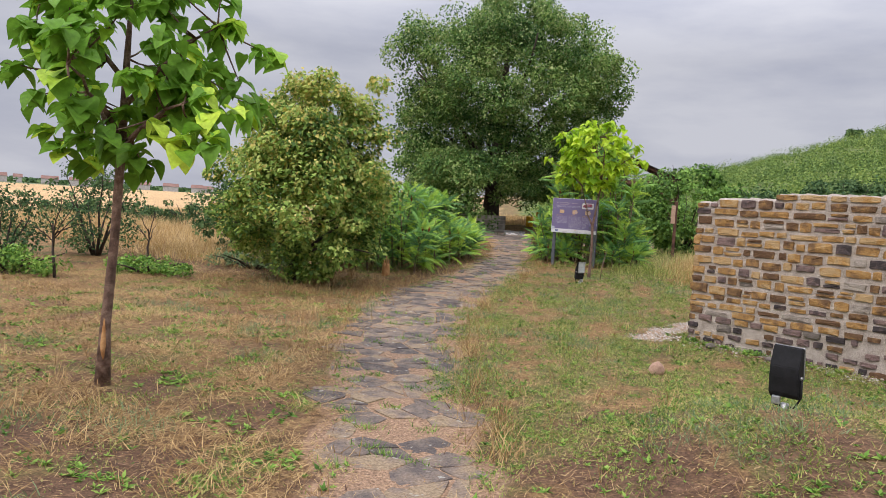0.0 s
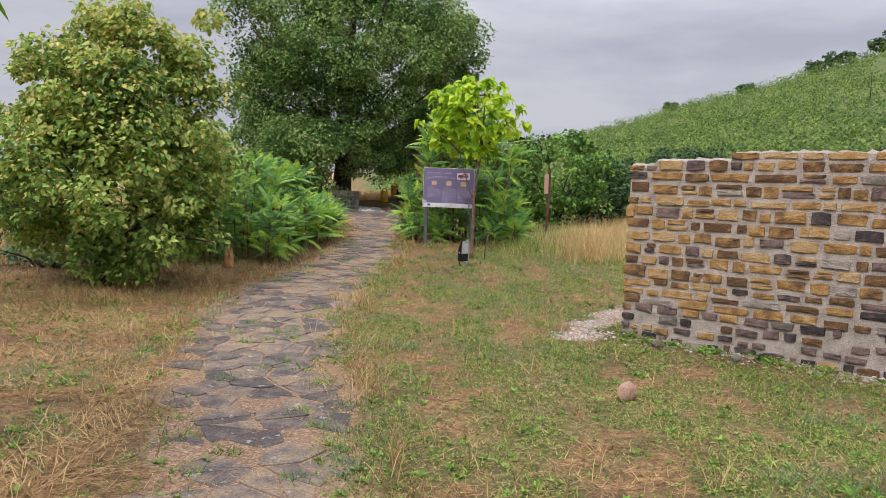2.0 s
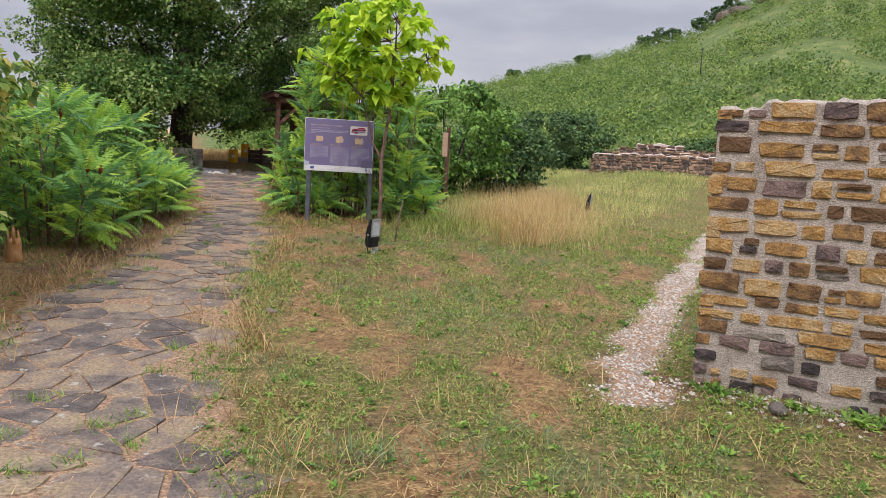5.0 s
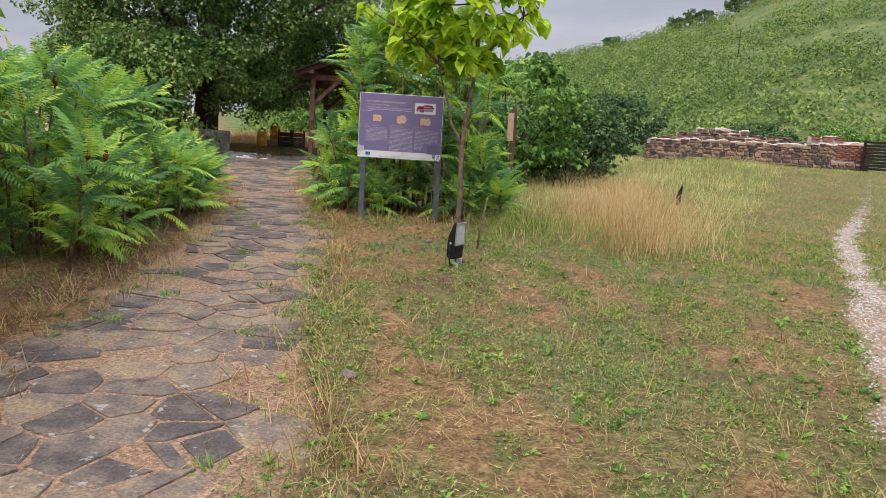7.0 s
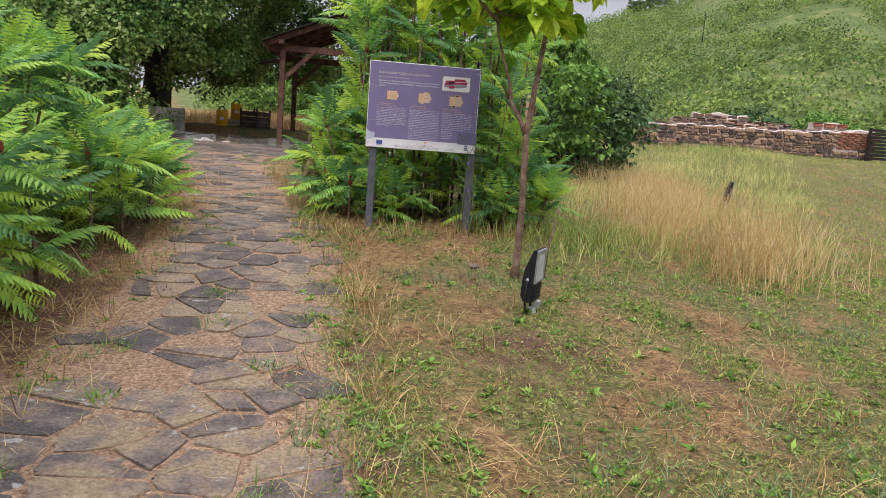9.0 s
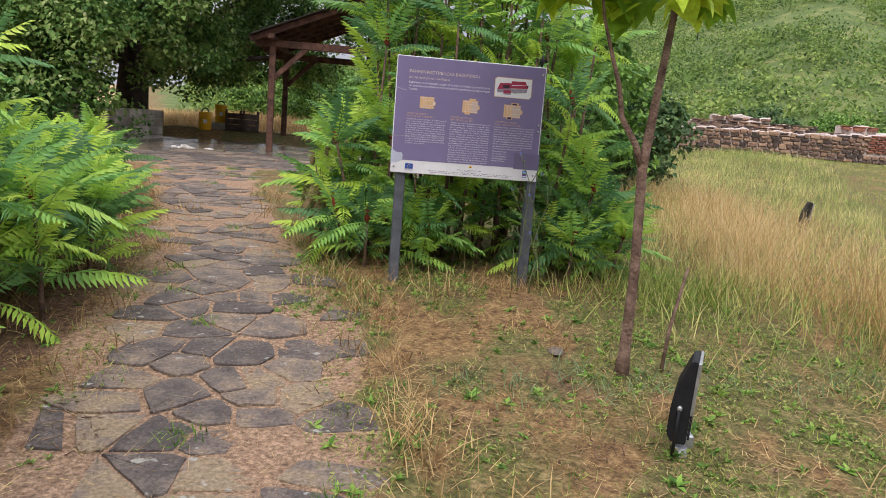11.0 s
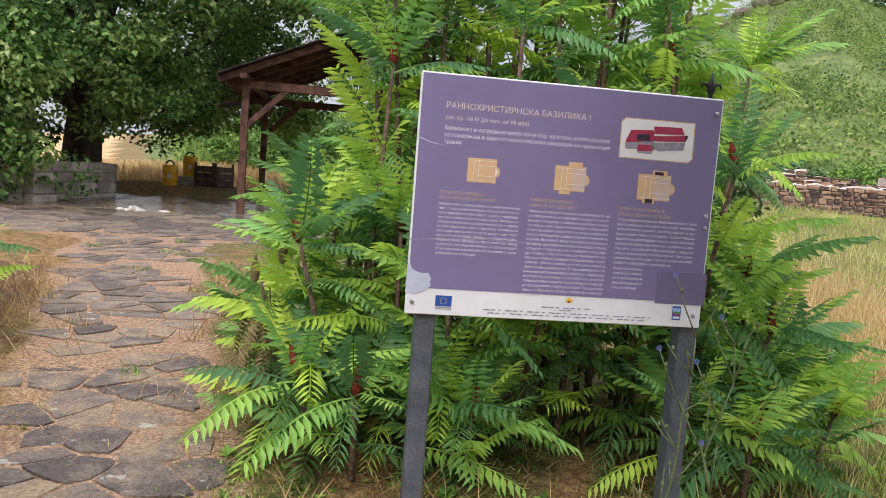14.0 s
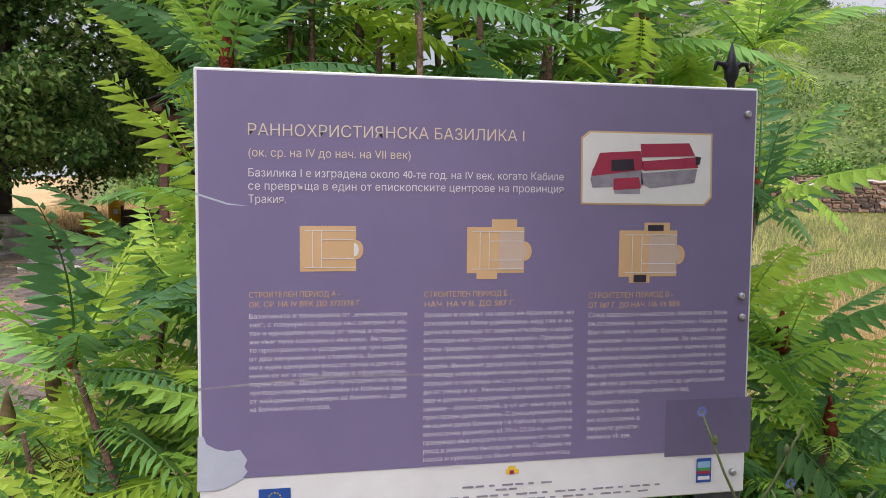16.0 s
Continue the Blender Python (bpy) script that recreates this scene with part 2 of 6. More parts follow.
HILLBUSH = mat("hill_scrub", [(0.065, 0.115, 0.04), (0.13, 0.205, 0.06), (0.2, 0.29, 0.075), (0.31, 0.385, 0.105)], 0.33, 0.75, vary="island", amount=0.2, glow=0.3, spec=0.1, detail=2.0, mottle=0.12)
GRASS = mat("green_grass", [(0.15, 0.21, 0.04), (0.28, 0.36, 0.07), (0.5, 0.5, 0.16)], 0.9, 0.6, vary="island", amount=0.6, glow=0.42, spec=0.12)
TURFLEAF = mat("turf_leaf", [(0.10, 0.155, 0.04), (0.17, 0.25, 0.058), (0.27, 0.345, 0.09), (0.4, 0.38, 0.14)], 1.3, 0.65, vary="island", amount=0.55, glow=0.3, spec=0.1)
WEED = mat("broad_weed", [(0.07, 0.154, 0.028), (0.164, 0.314, 0.052), (0.281, 0.421, 0.084)], 1.5, 0.55, vary="island", amount=0.5, glow=0.25, spec=0.12)
PALEWEED = mat("grey_green_weed", [(0.126, 0.196, 0.084), (0.238, 0.329, 0.168)], 1.5, 0.7, vary="island", amount=0.5, glow=0.25, spec=0.12)
STRAW = mat("dry_straw", [(0.235, 0.135, 0.058), (0.41, 0.265, 0.115), (0.57, 0.405, 0.195)], 0.8, 0.8, vary="island", amount=0.7, glow=0.15, spec=0.12)
GOLD = mat("ripe_wild_grass", [(0.392, 0.256, 0.102), (0.594, 0.416, 0.185), (0.713, 0.546, 0.297)], 0.8, 0.75, vary="island", amount=0.6, glow=0.42, spec=0.12)
MEADOW = mat("meadow_grass", [(0.19, 0.267, 0.067), (0.399, 0.448, 0.142), (0.724, 0.646, 0.267)], 0.5, 0.7, vary="island", amount=0.6, glow=0.42, spec=0.12)
GRAVEL = mat("white_gravel", [(0.29, 0.262, 0.23), (0.44, 0.4, 0.355), (0.56, 0.52, 0.465)], 20, 0.9, vary="island", amount=0.7)
PINK = mat("pinkish_rock", [(0.34, 0.21, 0.15), (0.47, 0.32, 0.235)], 7, 0.9, 0.7, 35)
BLACK = mat("black_cast_housing", [(0.006, 0.006, 0.007), (0.014, 0.014, 0.016)], 20, 0.6, 0.15, 120, spec=0.25)
STEEL = mat("galvanised_steel", [(0.32, 0.32, 0.33), (0.48, 0.48, 0.49)], 30, 0.45, 0.1, 80, metal=0.8)
GREYPOST = mat("grey_painted_steel", [(0.06, 0.065, 0.08), (0.10, 0.105, 0.125)], 12, 0.5, 0.2, 70, spec=0.4)
IRON = mat("black_wrought_iron", [(0.012, 0.012, 0.014), (0.035, 0.035, 0.04)], 20, 0.4, 0.2, 60, metal=0.5)
PURPLE = mat("purple_panel_print", [(0.167, 0.138, 0.265), (0.186, 0.154, 0.286)], 1.5, 0.36, 0.02, 30, spec=0.4, mottle=0.03)
WHITE = mat("white_print", [(0.62, 0.61, 0.64), (0.70, 0.69, 0.72)], 3, 0.42, 0.02, 30, mottle=0.03)
PALE = mat("pale_text_print", [(0.62, 0.6, 0.68), (0.68, 0.66, 0.74)], 3, 0.45, mottle=0.03)
TAN = mat("tan_print", [(0.56, 0.36, 0.2), (0.62, 0.41, 0.24)], 3, 0.45, mottle=0.03)
LIGHTTAN = mat("pale_tan_print", [(0.48, 0.36, 0.31), (0.54, 0.42, 0.36)], 3, 0.45, mottle=0.03)
CRIMSON = mat("crimson_print", [(0.27, 0.025, 0.06), (0.34, 0.035, 0.08)], 5, 0.45, mottle=0.03)
GREYPRINT = mat("grey_print", [(0.20, 0.18, 0.235), (0.30, 0.28, 0.34)], 40, 0.45, mottle=0.03)
DARKPRINT = mat("dark_print", [(0.02, 0.015, 0.03), (0.04, 0.03, 0.05)], 9, 0.45, mottle=0.03)
BLUE = mat("blue_print", [(0.02, 0.07, 0.30), (0.03, 0.09, 0.36)], 5, 0.45, mottle=0.03)
SKYBLUE = mat("light_blue_print", [(0.22, 0.40, 0.62), (0.28, 0.46, 0.66)], 5, 0.45, mottle=0.03)
GREENPRINT = mat("green_print", [(0.04, 0.22, 0.07), (0.06, 0.27, 0.09)], 5, 0.45, mottle=0.03)
YELLOWPRINT = mat("yellow_print", [(0.65, 0.42, 0.04), (0.7, 0.48, 0.06)], 5, 0.45, mottle=0.03)
FADED = mat("faded_lilac_print", [(0.40, 0.42, 0.53), (0.46, 0.48, 0.58)], 5, 0.45, mottle=0.03)
PATCH = mat("darker_purple_patch", [(0.138, 0.117, 0.205), (0.155, 0.131, 0.225)], 5, 0.4, mottle=0.03)
CREAM = mat("cream_text_print", [(0.6, 0.5, 0.44), (0.66, 0.55, 0.48)], 3, 0.45, mottle=0.03)
CHICORY = mat("chicory_flower", [(0.17, 0.20, 0.62), (0.26, 0.30, 0.72)], 5, 0.7, glow=0.3)
STEMGREY = mat("grey_green_stem", [(0.10, 0.13, 0.05), (0.17, 0.19, 0.09)], 9, 0.8)
SHEDWOOD = mat("dark_brown_timber", [(0.042, 0.02, 0.014), (0.09, 0.043, 0.029), (0.144, 0.072, 0.048)], 7, 0.75, 0.4, 45)
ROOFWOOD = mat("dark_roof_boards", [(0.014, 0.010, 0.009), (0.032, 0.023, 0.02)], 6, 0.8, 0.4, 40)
PLINTHSTONE = mat("grey_ashlar", [(0.275, 0.239, 0.203), (0.392, 0.348, 0.297), (0.522, 0.464, 0.392)], 4, 0.9, 0.7, 40, vary="object", amount=0.4)
YELLOW = mat("yellow_paint", [(0.667, 0.333, 0.014), (0.782, 0.425, 0.023)], 5, 0.5, 0.1, 30)
HOSE = mat("green_rubber_hose", [(0.012, 0.05, 0.025), (0.02, 0.08, 0.04)], 9, 0.45)
CRATEWOOD = mat("weathered_crate_board", [(0.05, 0.035, 0.032), (0.12, 0.085, 0.075)], 7, 0.85, 0.5, 40)
ROCKY = mat("hill_rock", [(0.09, 0.07, 0.062), (0.19, 0.145, 0.125)], 0.4, 0.95, 0.8, 3)
HOUSE = mat("far_house_wall", [(0.42, 0.36, 0.34), (0.55, 0.5, 0.48)], 0.1, 0.9)
TILE = mat("far_house_roof", [(0.20, 0.11, 0.09), (0.27, 0.16, 0.13)], 0.2, 0.9)

THATCH = mat("dark_thatch", [(0.07, 0.035, 0.022), (0.16, 0.085, 0.05), (0.28, 0.17, 0.1)], 3, 0.9, vary="island", amount=0.6)

# ---- building helpers ----
HOME = {}


def thing(name, at=(0, 0, 0), label="", category="", group="", kind=""):
    """An Empty at the foot of a thing, which carries its parts."""
    ob = new(name)
    ob.location = at
    HOME[ob] = Matrix.Translation(at)
    return tagged(ob, label, category, group, kind)


def part(name, bm, material, parent, label="", m=None):
    """A bmesh or mesh as one object under a thing or a part; its coordinates are the world's, moved by m."""
    if isinstance(bm, bmesh.types.BMesh):
        me = bpy.data.meshes.new(name)
        bm.to_mesh(me)
        bm.free()
    else:
        me = bm
    if not me.materials:
        me.materials.append(material)
    ob = new(name, me)
    ob.matrix_basis = m or Matrix()
    if parent is not None:
        ob.parent = parent
        ob.matrix_parent_inverse = HOME.get(parent, Matrix()).inverted()
    HOME[ob] = ob.matrix_basis.copy()
    return tagged(ob, label)


def solo(name, bm, material, label, category, group="", kind=""):
    return tagged(part(name, bm, material, None), label, category, group, kind)


def arrays(name, verts, faces, smooth=False):
    """A mesh from an array of places and an array of faces that all have the same number of corners."""
    me = bpy.data.meshes.new(name)
    verts, faces = np.asarray(verts, np.float32), np.asarray(faces, np.int32)
    k = faces.shape[1]
    me.vertices.add(len(verts))
    me.vertices.foreach_set("co", verts.ravel())
    me.loops.add(faces.size)
    me.loops.foreach_set("vertex_index", faces.ravel())
    me.polygons.add(len(faces))
    me.polygons.foreach_set("loop_start", np.arange(0, faces.size, k, dtype=np.int32))
    me.polygons.foreach_set("loop_total", np.full(len(faces), k, np.int32))
    me.polygons.foreach_set("use_smooth", np.full(len(faces), smooth))
    me.update(calc_edges=True)
    return me


def turns(yaw, pitch, roll):
    """Rotation matrices, one a row: roll about y, then pitch about x, then yaw about z."""
    cy, sy, cp, sp, cr, sr = np.cos(yaw), np.sin(yaw), np.cos(pitch), np.sin(pitch), np.cos(roll), np.sin(roll)
    o, i = np.zeros_like(cy), np.ones_like(cy)
    a = np.stack([cy, -sy, o, sy, cy, o, o, o, i], 1).reshape(-1, 3, 3)
    b = np.stack([i, o, o, o, cp, -sp, o, sp, cp], 1).reshape(-1, 3, 3)
    c = np.stack([cr, o, sr, o, i, o, -sr, o, cr], 1).reshape(-1, 3, 3)
    return a @ b @ c


def strew(name, shape, pos, rot, size, smooth=False):
    """One mesh of many copies of a small shape (corners, faces)."""
    tv, tf = np.asarray(shape[0], float), np.asarray(shape[1])
    size = np.asarray(size, float)
    if size.ndim == 1:
        size = np.stack([size] * 3, 1)
    v = np.einsum("nij,nkj->nki", rot, tv[None] * size[:, None, :]) + np.asarray(pos)[:, None, :]
    f = tf[None] + (np.arange(len(pos)) * len(tv))[:, None, None]
    return arrays(name, v.reshape(-1, 3), f.reshape(-1, tf.shape[1]), smooth)


def wavy(x, y, scale, seed):
    """Soft noise from -1 to 1 on arrays."""
    r = np.random.RandomState(seed)
    s = 0
    for k in range(7):
        a, p, f = r.uniform(0, 6.28), r.uniform(0, 6.28), r.uniform(0.6, 1.9) / scale
        s = s + np.sin((x * math.cos(a) + y * math.sin(a)) * 6.28 * f / 2 + p)
    return s / 4.0


def box_bm(cx, cy, cz, sx, sy, sz, bevel=0.01, turn=0.0, bm=None, seg=1):
    """A box with softened edges, its middle at (cx, cy, cz)."""
    b = bmesh.new()
    bmesh.ops.create_cube(b, size=1, matrix=pose(cx, cy, cz, 0, 0, turn) @ Matrix.Diagonal((sx, sy, sz, 1)))
    if bevel:
        bmesh.ops.bevel(b, geom=b.edges[:], offset=bevel, segments=seg, affect="EDGES", profile=0.6)
    if bm is None:
        return b
    join(bm, b)
    return bm


def join(bm, b):
    me = bpy.data.meshes.new("piece")
    b.to_mesh(me)
    b.free()
    bm.from_mesh(me)
    bpy.data.meshes.remove(me)


def tube(points, radii, sides=8, bm=None, cap=True):
    """A tapered round limb through the points."""
    bm = bm or bmesh.new()
    rings = []
    pts = [Vector(p) for p in points]
    side = None
    for i, p in enumerate(pts):
        d = (pts[min(i + 1, len(pts) - 1)] - pts[max(i - 1, 0)]).normalized()
        side = (d.orthogonal() if side is None else side - d * side.dot(d)).normalized()
        up = d.cross(side)
        rings.append([bm.verts.new(p + (side * math.cos(a) + up * math.sin(a)) * radii[i]) for a in (k * math.tau / sides for k in range(sides))])
    for a, b in zip(rings, rings[1:]):
        for k in range(sides):
            f = bm.faces.new((a[k], a[(k + 1) % sides], b[(k + 1) % sides], b[k]))
            f.smooth = True
    if cap:
        bm.faces.new(rings[0][::-1])
        bm.faces.new(rings[-1])
    return bm


def lathe(profile, sides=24, bm=None, at=(0, 0, 0)):
    """A turned body from (radius, height) pairs."""
    bm = bm or bmesh.new()
    rings = [[bm.verts.new((at[0] + r * math.cos(k * math.tau / sides), at[1] + r * math.sin(k * math.tau / sides), at[2] + z)) for k in range(sides)] for r, z in profile]
    for a, b in zip(rings, rings[1:]):
        for k in range(sides):
            bm.faces.new((a[k], a[(k + 1) % sides], b[(k + 1) % sides], b[k])).smooth = True
    bm.faces.new(rings[0][::-1])
    bm.faces.new(rings[-1])
    return bm


# ---- lie of the land ----
PROFILE_Y = [-400, -20, 0, 5, 10, 13, 16, 18.5, 20, 28, 35, 45, 400]
PROFILE_Z = [0.1, 0.2, 0.12, 0.02, -0.01, 0.06, 0.23, 0.39, 0.43, 0.70, 0.86, 1.0, 1.2]
SKY_AZ = [-180, -60, -30, -12, -1.6, 3, 8.6, 13.5, 16.4, 20, 22.6, 25, 29, 32, 35, 38, 50, 75, 110, 180]
SKY_EL = [0, 0, 0.3, 1.8, 3.7, 4.45, 6.4, 7.5, 8.35, 9.4, 10.15, 11.7, 13.6, 14.2, 12.7, 11.9, 9.5, 4, 0, 0]


def ease(x, a, b):
    t = np.clip((x - a) / (b - a), 0, 1)
    return t * t * (3 - 2 * t)


def land(x, y):
    """Height of the ground at x, y (arrays or numbers)."""
    x, y = np.asarray(x, float), np.asarray(y, float)
    z = sum(np.interp(y + d, PROFILE_Y, PROFILE_Z) for d in (-1.0, -0.5, 0, 0.5, 1.0)) / 5
    z = z * (1 - 0.9 * ease(-x, 14, 40))
    z = z + 0.62 * ease(x, 0, 10) * ease(y, 22, 37) + 0.19 * ease(y, 33.1, 33.9) * ease(-x, 3, 5) * (1 - ease(-x, 9, 10.5))
    z = z + 0.45 * ease(x, -1.2, 0.9) * np.exp(-((y - 5.0) / 1.9) ** 2) * (1 - ease(x, 5, 9))
    az, r = np.degrees(np.arctan2(x + 2, y - 8)), np.hypot(x + 2, y - 8)
    el = np.interp(az, SKY_AZ, SKY_EL)
    top = np.maximum(1.7 + 230 * np.tan(np.radians(el)) - 1.7 * (el <= 0), 0)
    u = np.clip((r - 52) / 178, 0, 1)
    rise = np.maximum(top - 1.2, 0) * (0.85 * u + 0.15 * u * u)
    rise = rise * np.where(r > 230, np.maximum(0, 1 - (r - 230) / 300), 1)
    return z + rise + 0.012 * wavy(x, y, 1.3, 3) * ease(60 - np.hypot(x, y - 10), 0, 20)


def lz(x, y):
    return float(land(x, y))


# edges of the flagged path: y, left x, right x
PATH_Y = [-4, 0, 4, 6, 8, 11, 13, 15, 17.5, 20, 22.5, 25, 28, 31]
PATH_L = [0.2, -0.55, -2.2, -3.15, -4.05, -5.2, -5.5, -5.35, -5.5, -5.7, -6.4, -7.1, -7.5, -7.9]
PATH_R = [1.6, 0.75, -0.85, -1.75, -2.5, -3.35, -3.65, -3.8, -3.95, -4.5, -5.1, -5.5, -5.95, -6.0]


def on_path(x, y, more=0.0):
    """1 inside the path and 0 outside, soft over some decimetres."""
    l, r = np.interp(y, PATH_Y, PATH_L) - more, np.interp(y, PATH_Y, PATH_R) + more
    wob = 0.12 * wavy(x, y, 0.9, 8)
    return np.clip((x - l + wob) / 0.25, 0, 1) * np.clip((r - x + wob) / 0.25, 0, 1) * (y < 31)


PLAZA = (-11.6, -1.5, 26.2, 33.3)


def on_plaza(x, y):
    a, b, c, d = PLAZA
    w = 0.4 * wavy(x, y, 2.5, 9)
    return np.clip((x - a + w) / 0.6, 0, 1) * np.clip((b - x + w) / 0.6, 0, 1) * np.clip((y - c - 0.25 * np.abs(x + 6.5) + w + 1) / 0.8, 0, 1) * np.clip((d - y + w) / 0.6, 0, 1)


def on_gravel(x, y):
    """The strip of white gravel that runs from the wall's corner towards the ruin."""
    cx = np.interp(y, [10.6, 11.5, 13, 19.3, 26.2, 34], [-0.75, -0.45, 0.3, 3.65, 8.4, 13.4])
    half = np.interp(y, [10.4, 11, 12.5, 20, 30], [0.12, 0.34, 0.30, 0.24, 0.1])
    return np.clip((half - np.abs(x - cx)) / 0.2 + 0.6 * wavy(x, y, 0.5, 11) + 0.1, 0, 1) * (y > 10.6) * (1 - 0.5 * ease(y, 18, 27)) * (y < 32)


def greenness(x, y):
    """How green the turf is: lush on the lawn beside the path, dry on the other side."""
    mid = 0.5 * (np.interp(y, PATH_Y, PATH_L) + np.interp(y, PATH_Y, PATH_R))
    g = np.where(x > mid, 0.72, 0.3 + 0.1 * ease(8.5 - y, 0, 3))
    g = g - 0.35 * ease(6 - y, 0, 4) * (x > mid)
    strip = np.exp(-((x - np.interp(y, PATH_Y, PATH_R) - 0.75) / 0.55) ** 2) * (y > 7) * (y < 19)
    g = g - 0.2 * strip * (0.55 + 0.45 * wavy(x, y, 1.6, 21))
    g = g - 0.28 * np.exp(-((x + 3.0) / 0.95) ** 2 - ((y - 17.7) / 0.8) ** 2)
    g = g + 0.22 * wavy(x, y, 1.7, 5) + 0.36 * wavy(x, y, 0.55, 6) + 0.2 * wavy(x, y, 0.22, 7)
    return g


def wall_foot(x, y):
    """The strip of bare soil along the rebuilt wall."""
    u, v = (x + 0.10) * 0.8526 - (y - 11.17) * 0.5225, (x + 0.10) * 0.5225 + (y - 11.17) * 0.8526
    return np.exp(-((v + 0.2) / 0.3) ** 2) * (u > -0.5) * (u < 4.4)


# ---- the ground: one sheet out to the horizon ----
def steps(a, b, fine, far, grow=1.09):
    mid = list(np.arange(a, b + 1e-6, fine))
    s, lo, hi = fine, [a], [b]
    while hi[-1] < far:
        s *= grow
        hi.append(hi[-1] + s)
        lo.append(lo[-1] - s)
    return np.array(lo[:0:-1] + mid + hi[1:])


gx, gy = steps(-15, 13, 0.16, 2600), steps(-4, 40, 0.16, 2600)
GX, GY = np.meshgrid(gx, gy)
nx, ny = len(gx), len(gy)
gi = np.arange(nx * ny).reshape(ny, nx)
quads = np.stack([gi[:-1, :-1], gi[:-1, 1:], gi[1:, 1:], gi[1:, :-1]], -1).reshape(-1, 4)
GZ = land(GX, GY)
sheet = arrays("ground", np.stack([GX, GY, GZ], -1).reshape(-1, 3), quads, True)
GR = np.hypot(GX + 2, GY - 8)
AZ = np.degrees(np.arctan2(GX + 2, GY - 8))
zones = {
    "green": np.where(GR > 45, 0.5, greenness(GX, GY)),
    "soil": 0.31 + 0.2 * ease(8 - GY, 0, 4) + 0.11 * wavy(GX, GY, 0.9, 14) + 0.1 * wavy(GX, GY, 2.3, 17) + 0.4 * wall_foot(GX, GY) + 0.5 * np.exp(-((GX + 9.6) / 2.4) ** 2 - ((GY - 13.2) / 0.9) ** 2) + 0.45 * np.exp(-((GX - np.interp(GY, PATH_Y, PATH_L) + 0.4) / 0.35) ** 2) * ((GY > 14) & (GY < 24)) ,
    "sand": 0.95 * np.maximum(np.maximum(on_path(GX, GY, 0.12), on_plaza(GX, GY)), on_gravel(GX, GY)),
    "slope": ease(GR, 40, 55) * ((AZ > -14) & (AZ < 110)),
    "corn": ease(GR, 30, 33) * ((AZ < -16) | (AZ > 150)) * (GR < 420) + 0.75 * ((GX > -11) & (GX < 0) & (GY > 36) & (GY < 75)),
    "far": ease(GR, 400, 430) * (AZ < -12),
}
for key, val in zones.items():
    at = sheet.attributes.new(key, "FLOAT", "POINT")
    at.data.foreach_set("value", np.asarray(val, np.float32).ravel())
ground = solo("ground", sheet, GROUND, "dry mown grass and green turf rising to scrub hill", "ground", kind="structure")

# ---- rubble walls ----
def stone_mesh(w, h, d, seed, rough=0.22):
    """A roughly dressed stone, w wide along x, h high, d deep along y, its face towards -y."""
    r = random.Random(seed)
    bm = bmesh.new()
    n = 10
    ring = []
    for k in range(n):
        a = math.tau * (k + 0.5) / n
        c, s = math.cos(a), math.sin(a)
        p = 0.22
        x = math.copysign(abs(c) ** p, c) * w / 2 * (1 + r.uniform(-rough, 0.04) * 0.6)
        z = math.copysign(abs(s) ** p, s) * h / 2 * (1 + r.uniform(-rough, 0.06))
        ring.append((x, z))
    back = [bm.verts.new((x, d / 2, z)) for x, z in ring]
    rim = [bm.verts.new((x, -d * 0.36, z)) for x, z in ring]
    face = [bm.verts.new((x * 0.965, -d / 2 + r.uniform(-0.05, 0.09) * d, z * 0.93)) for x, z in ring]
    mid = bm.verts.new((r.uniform(-0.1, 0.1) * w, -d / 2 - r.uniform(0, 0.08) * d, r.uniform(-0.1, 0.1) * h))
    for k in range(n):
        j = (k + 1) % n
        bm.faces.new((back[k], rim[k], rim[j], back[j]))
        bm.faces.new((rim[k], face[k], face[j], rim[j]))
        bm.faces.new((face[k], mid, face[j]))
    bm.normal_update()
    me = bpy.data.meshes.new("stone")
    bm.to_mesh(me)
    bm.free()
    return me


STONES = [stone_mesh(1, 1, 1, 40 + k) for k in range(14)]


def stone_copy(name, k, material, parent, m):
    """One of the stone shapes as a piece of its own; each material keeps its own set of shared meshes."""
    key = (k, material.name)
    if key not in STONE_SETS:
        me = STONES[k].copy()
        me.materials.append(material)
        STONE_SETS[key] = me
    return part(name, STONE_SETS[key], material, parent, m=m)


STONE_SETS = {}


def courses(length, low, top, seed, tall=(0.07, 0.14), wide=(0.12, 0.42), gap=0.024):
    """Stones of a wall face: (s along, z, width, height). top: height of the wall at s."""
    r = random.Random(seed)
    z, out = low, []
    while z < max(top(0.0), top(length)) - 0.03:
        h = r.uniform(*tall)
        s = r.uniform(-0.035, -0.005)
        while s < length:
            w = r.uniform(*wide) * (0.8 if h > 0.1 else 1)
            hh = h * r.uniform(0.72, 1.04)
            w = min(w, length - s + 0.02)
            room = top(min(max(s + w / 2, 0), length)) - 0.012 - z
            if hh > room or room - hh < 0.05:
                hh = room
            if w > 0.06 and hh > 0.03:
                mid = z + hh / 2 if hh == room else z + h / 2 + r.uniform(-0.012, 0.012)
                kind = r.random()
                if kind < 0.16 and hh > 0.085:
                    out.append((s + w / 2, mid - hh * 0.27, w, hh * 0.40))
                    out.append((s + w / 2 + r.uniform(-0.02, 0.02), mid + hh * 0.26, w * r.uniform(0.8, 1.0), hh * 0.40))
                elif kind < 0.26 and hh < room - 0.06:
                    out.append((s + w / 2, mid + 0.012, w * 0.92, hh * 1.22))
                else:
                    out.append((s + w / 2, mid, w, hh))
            s += w + gap * r.uniform(0.5, 1.7)
        z += h + gap * r.uniform(0.6, 1.2)
    return out


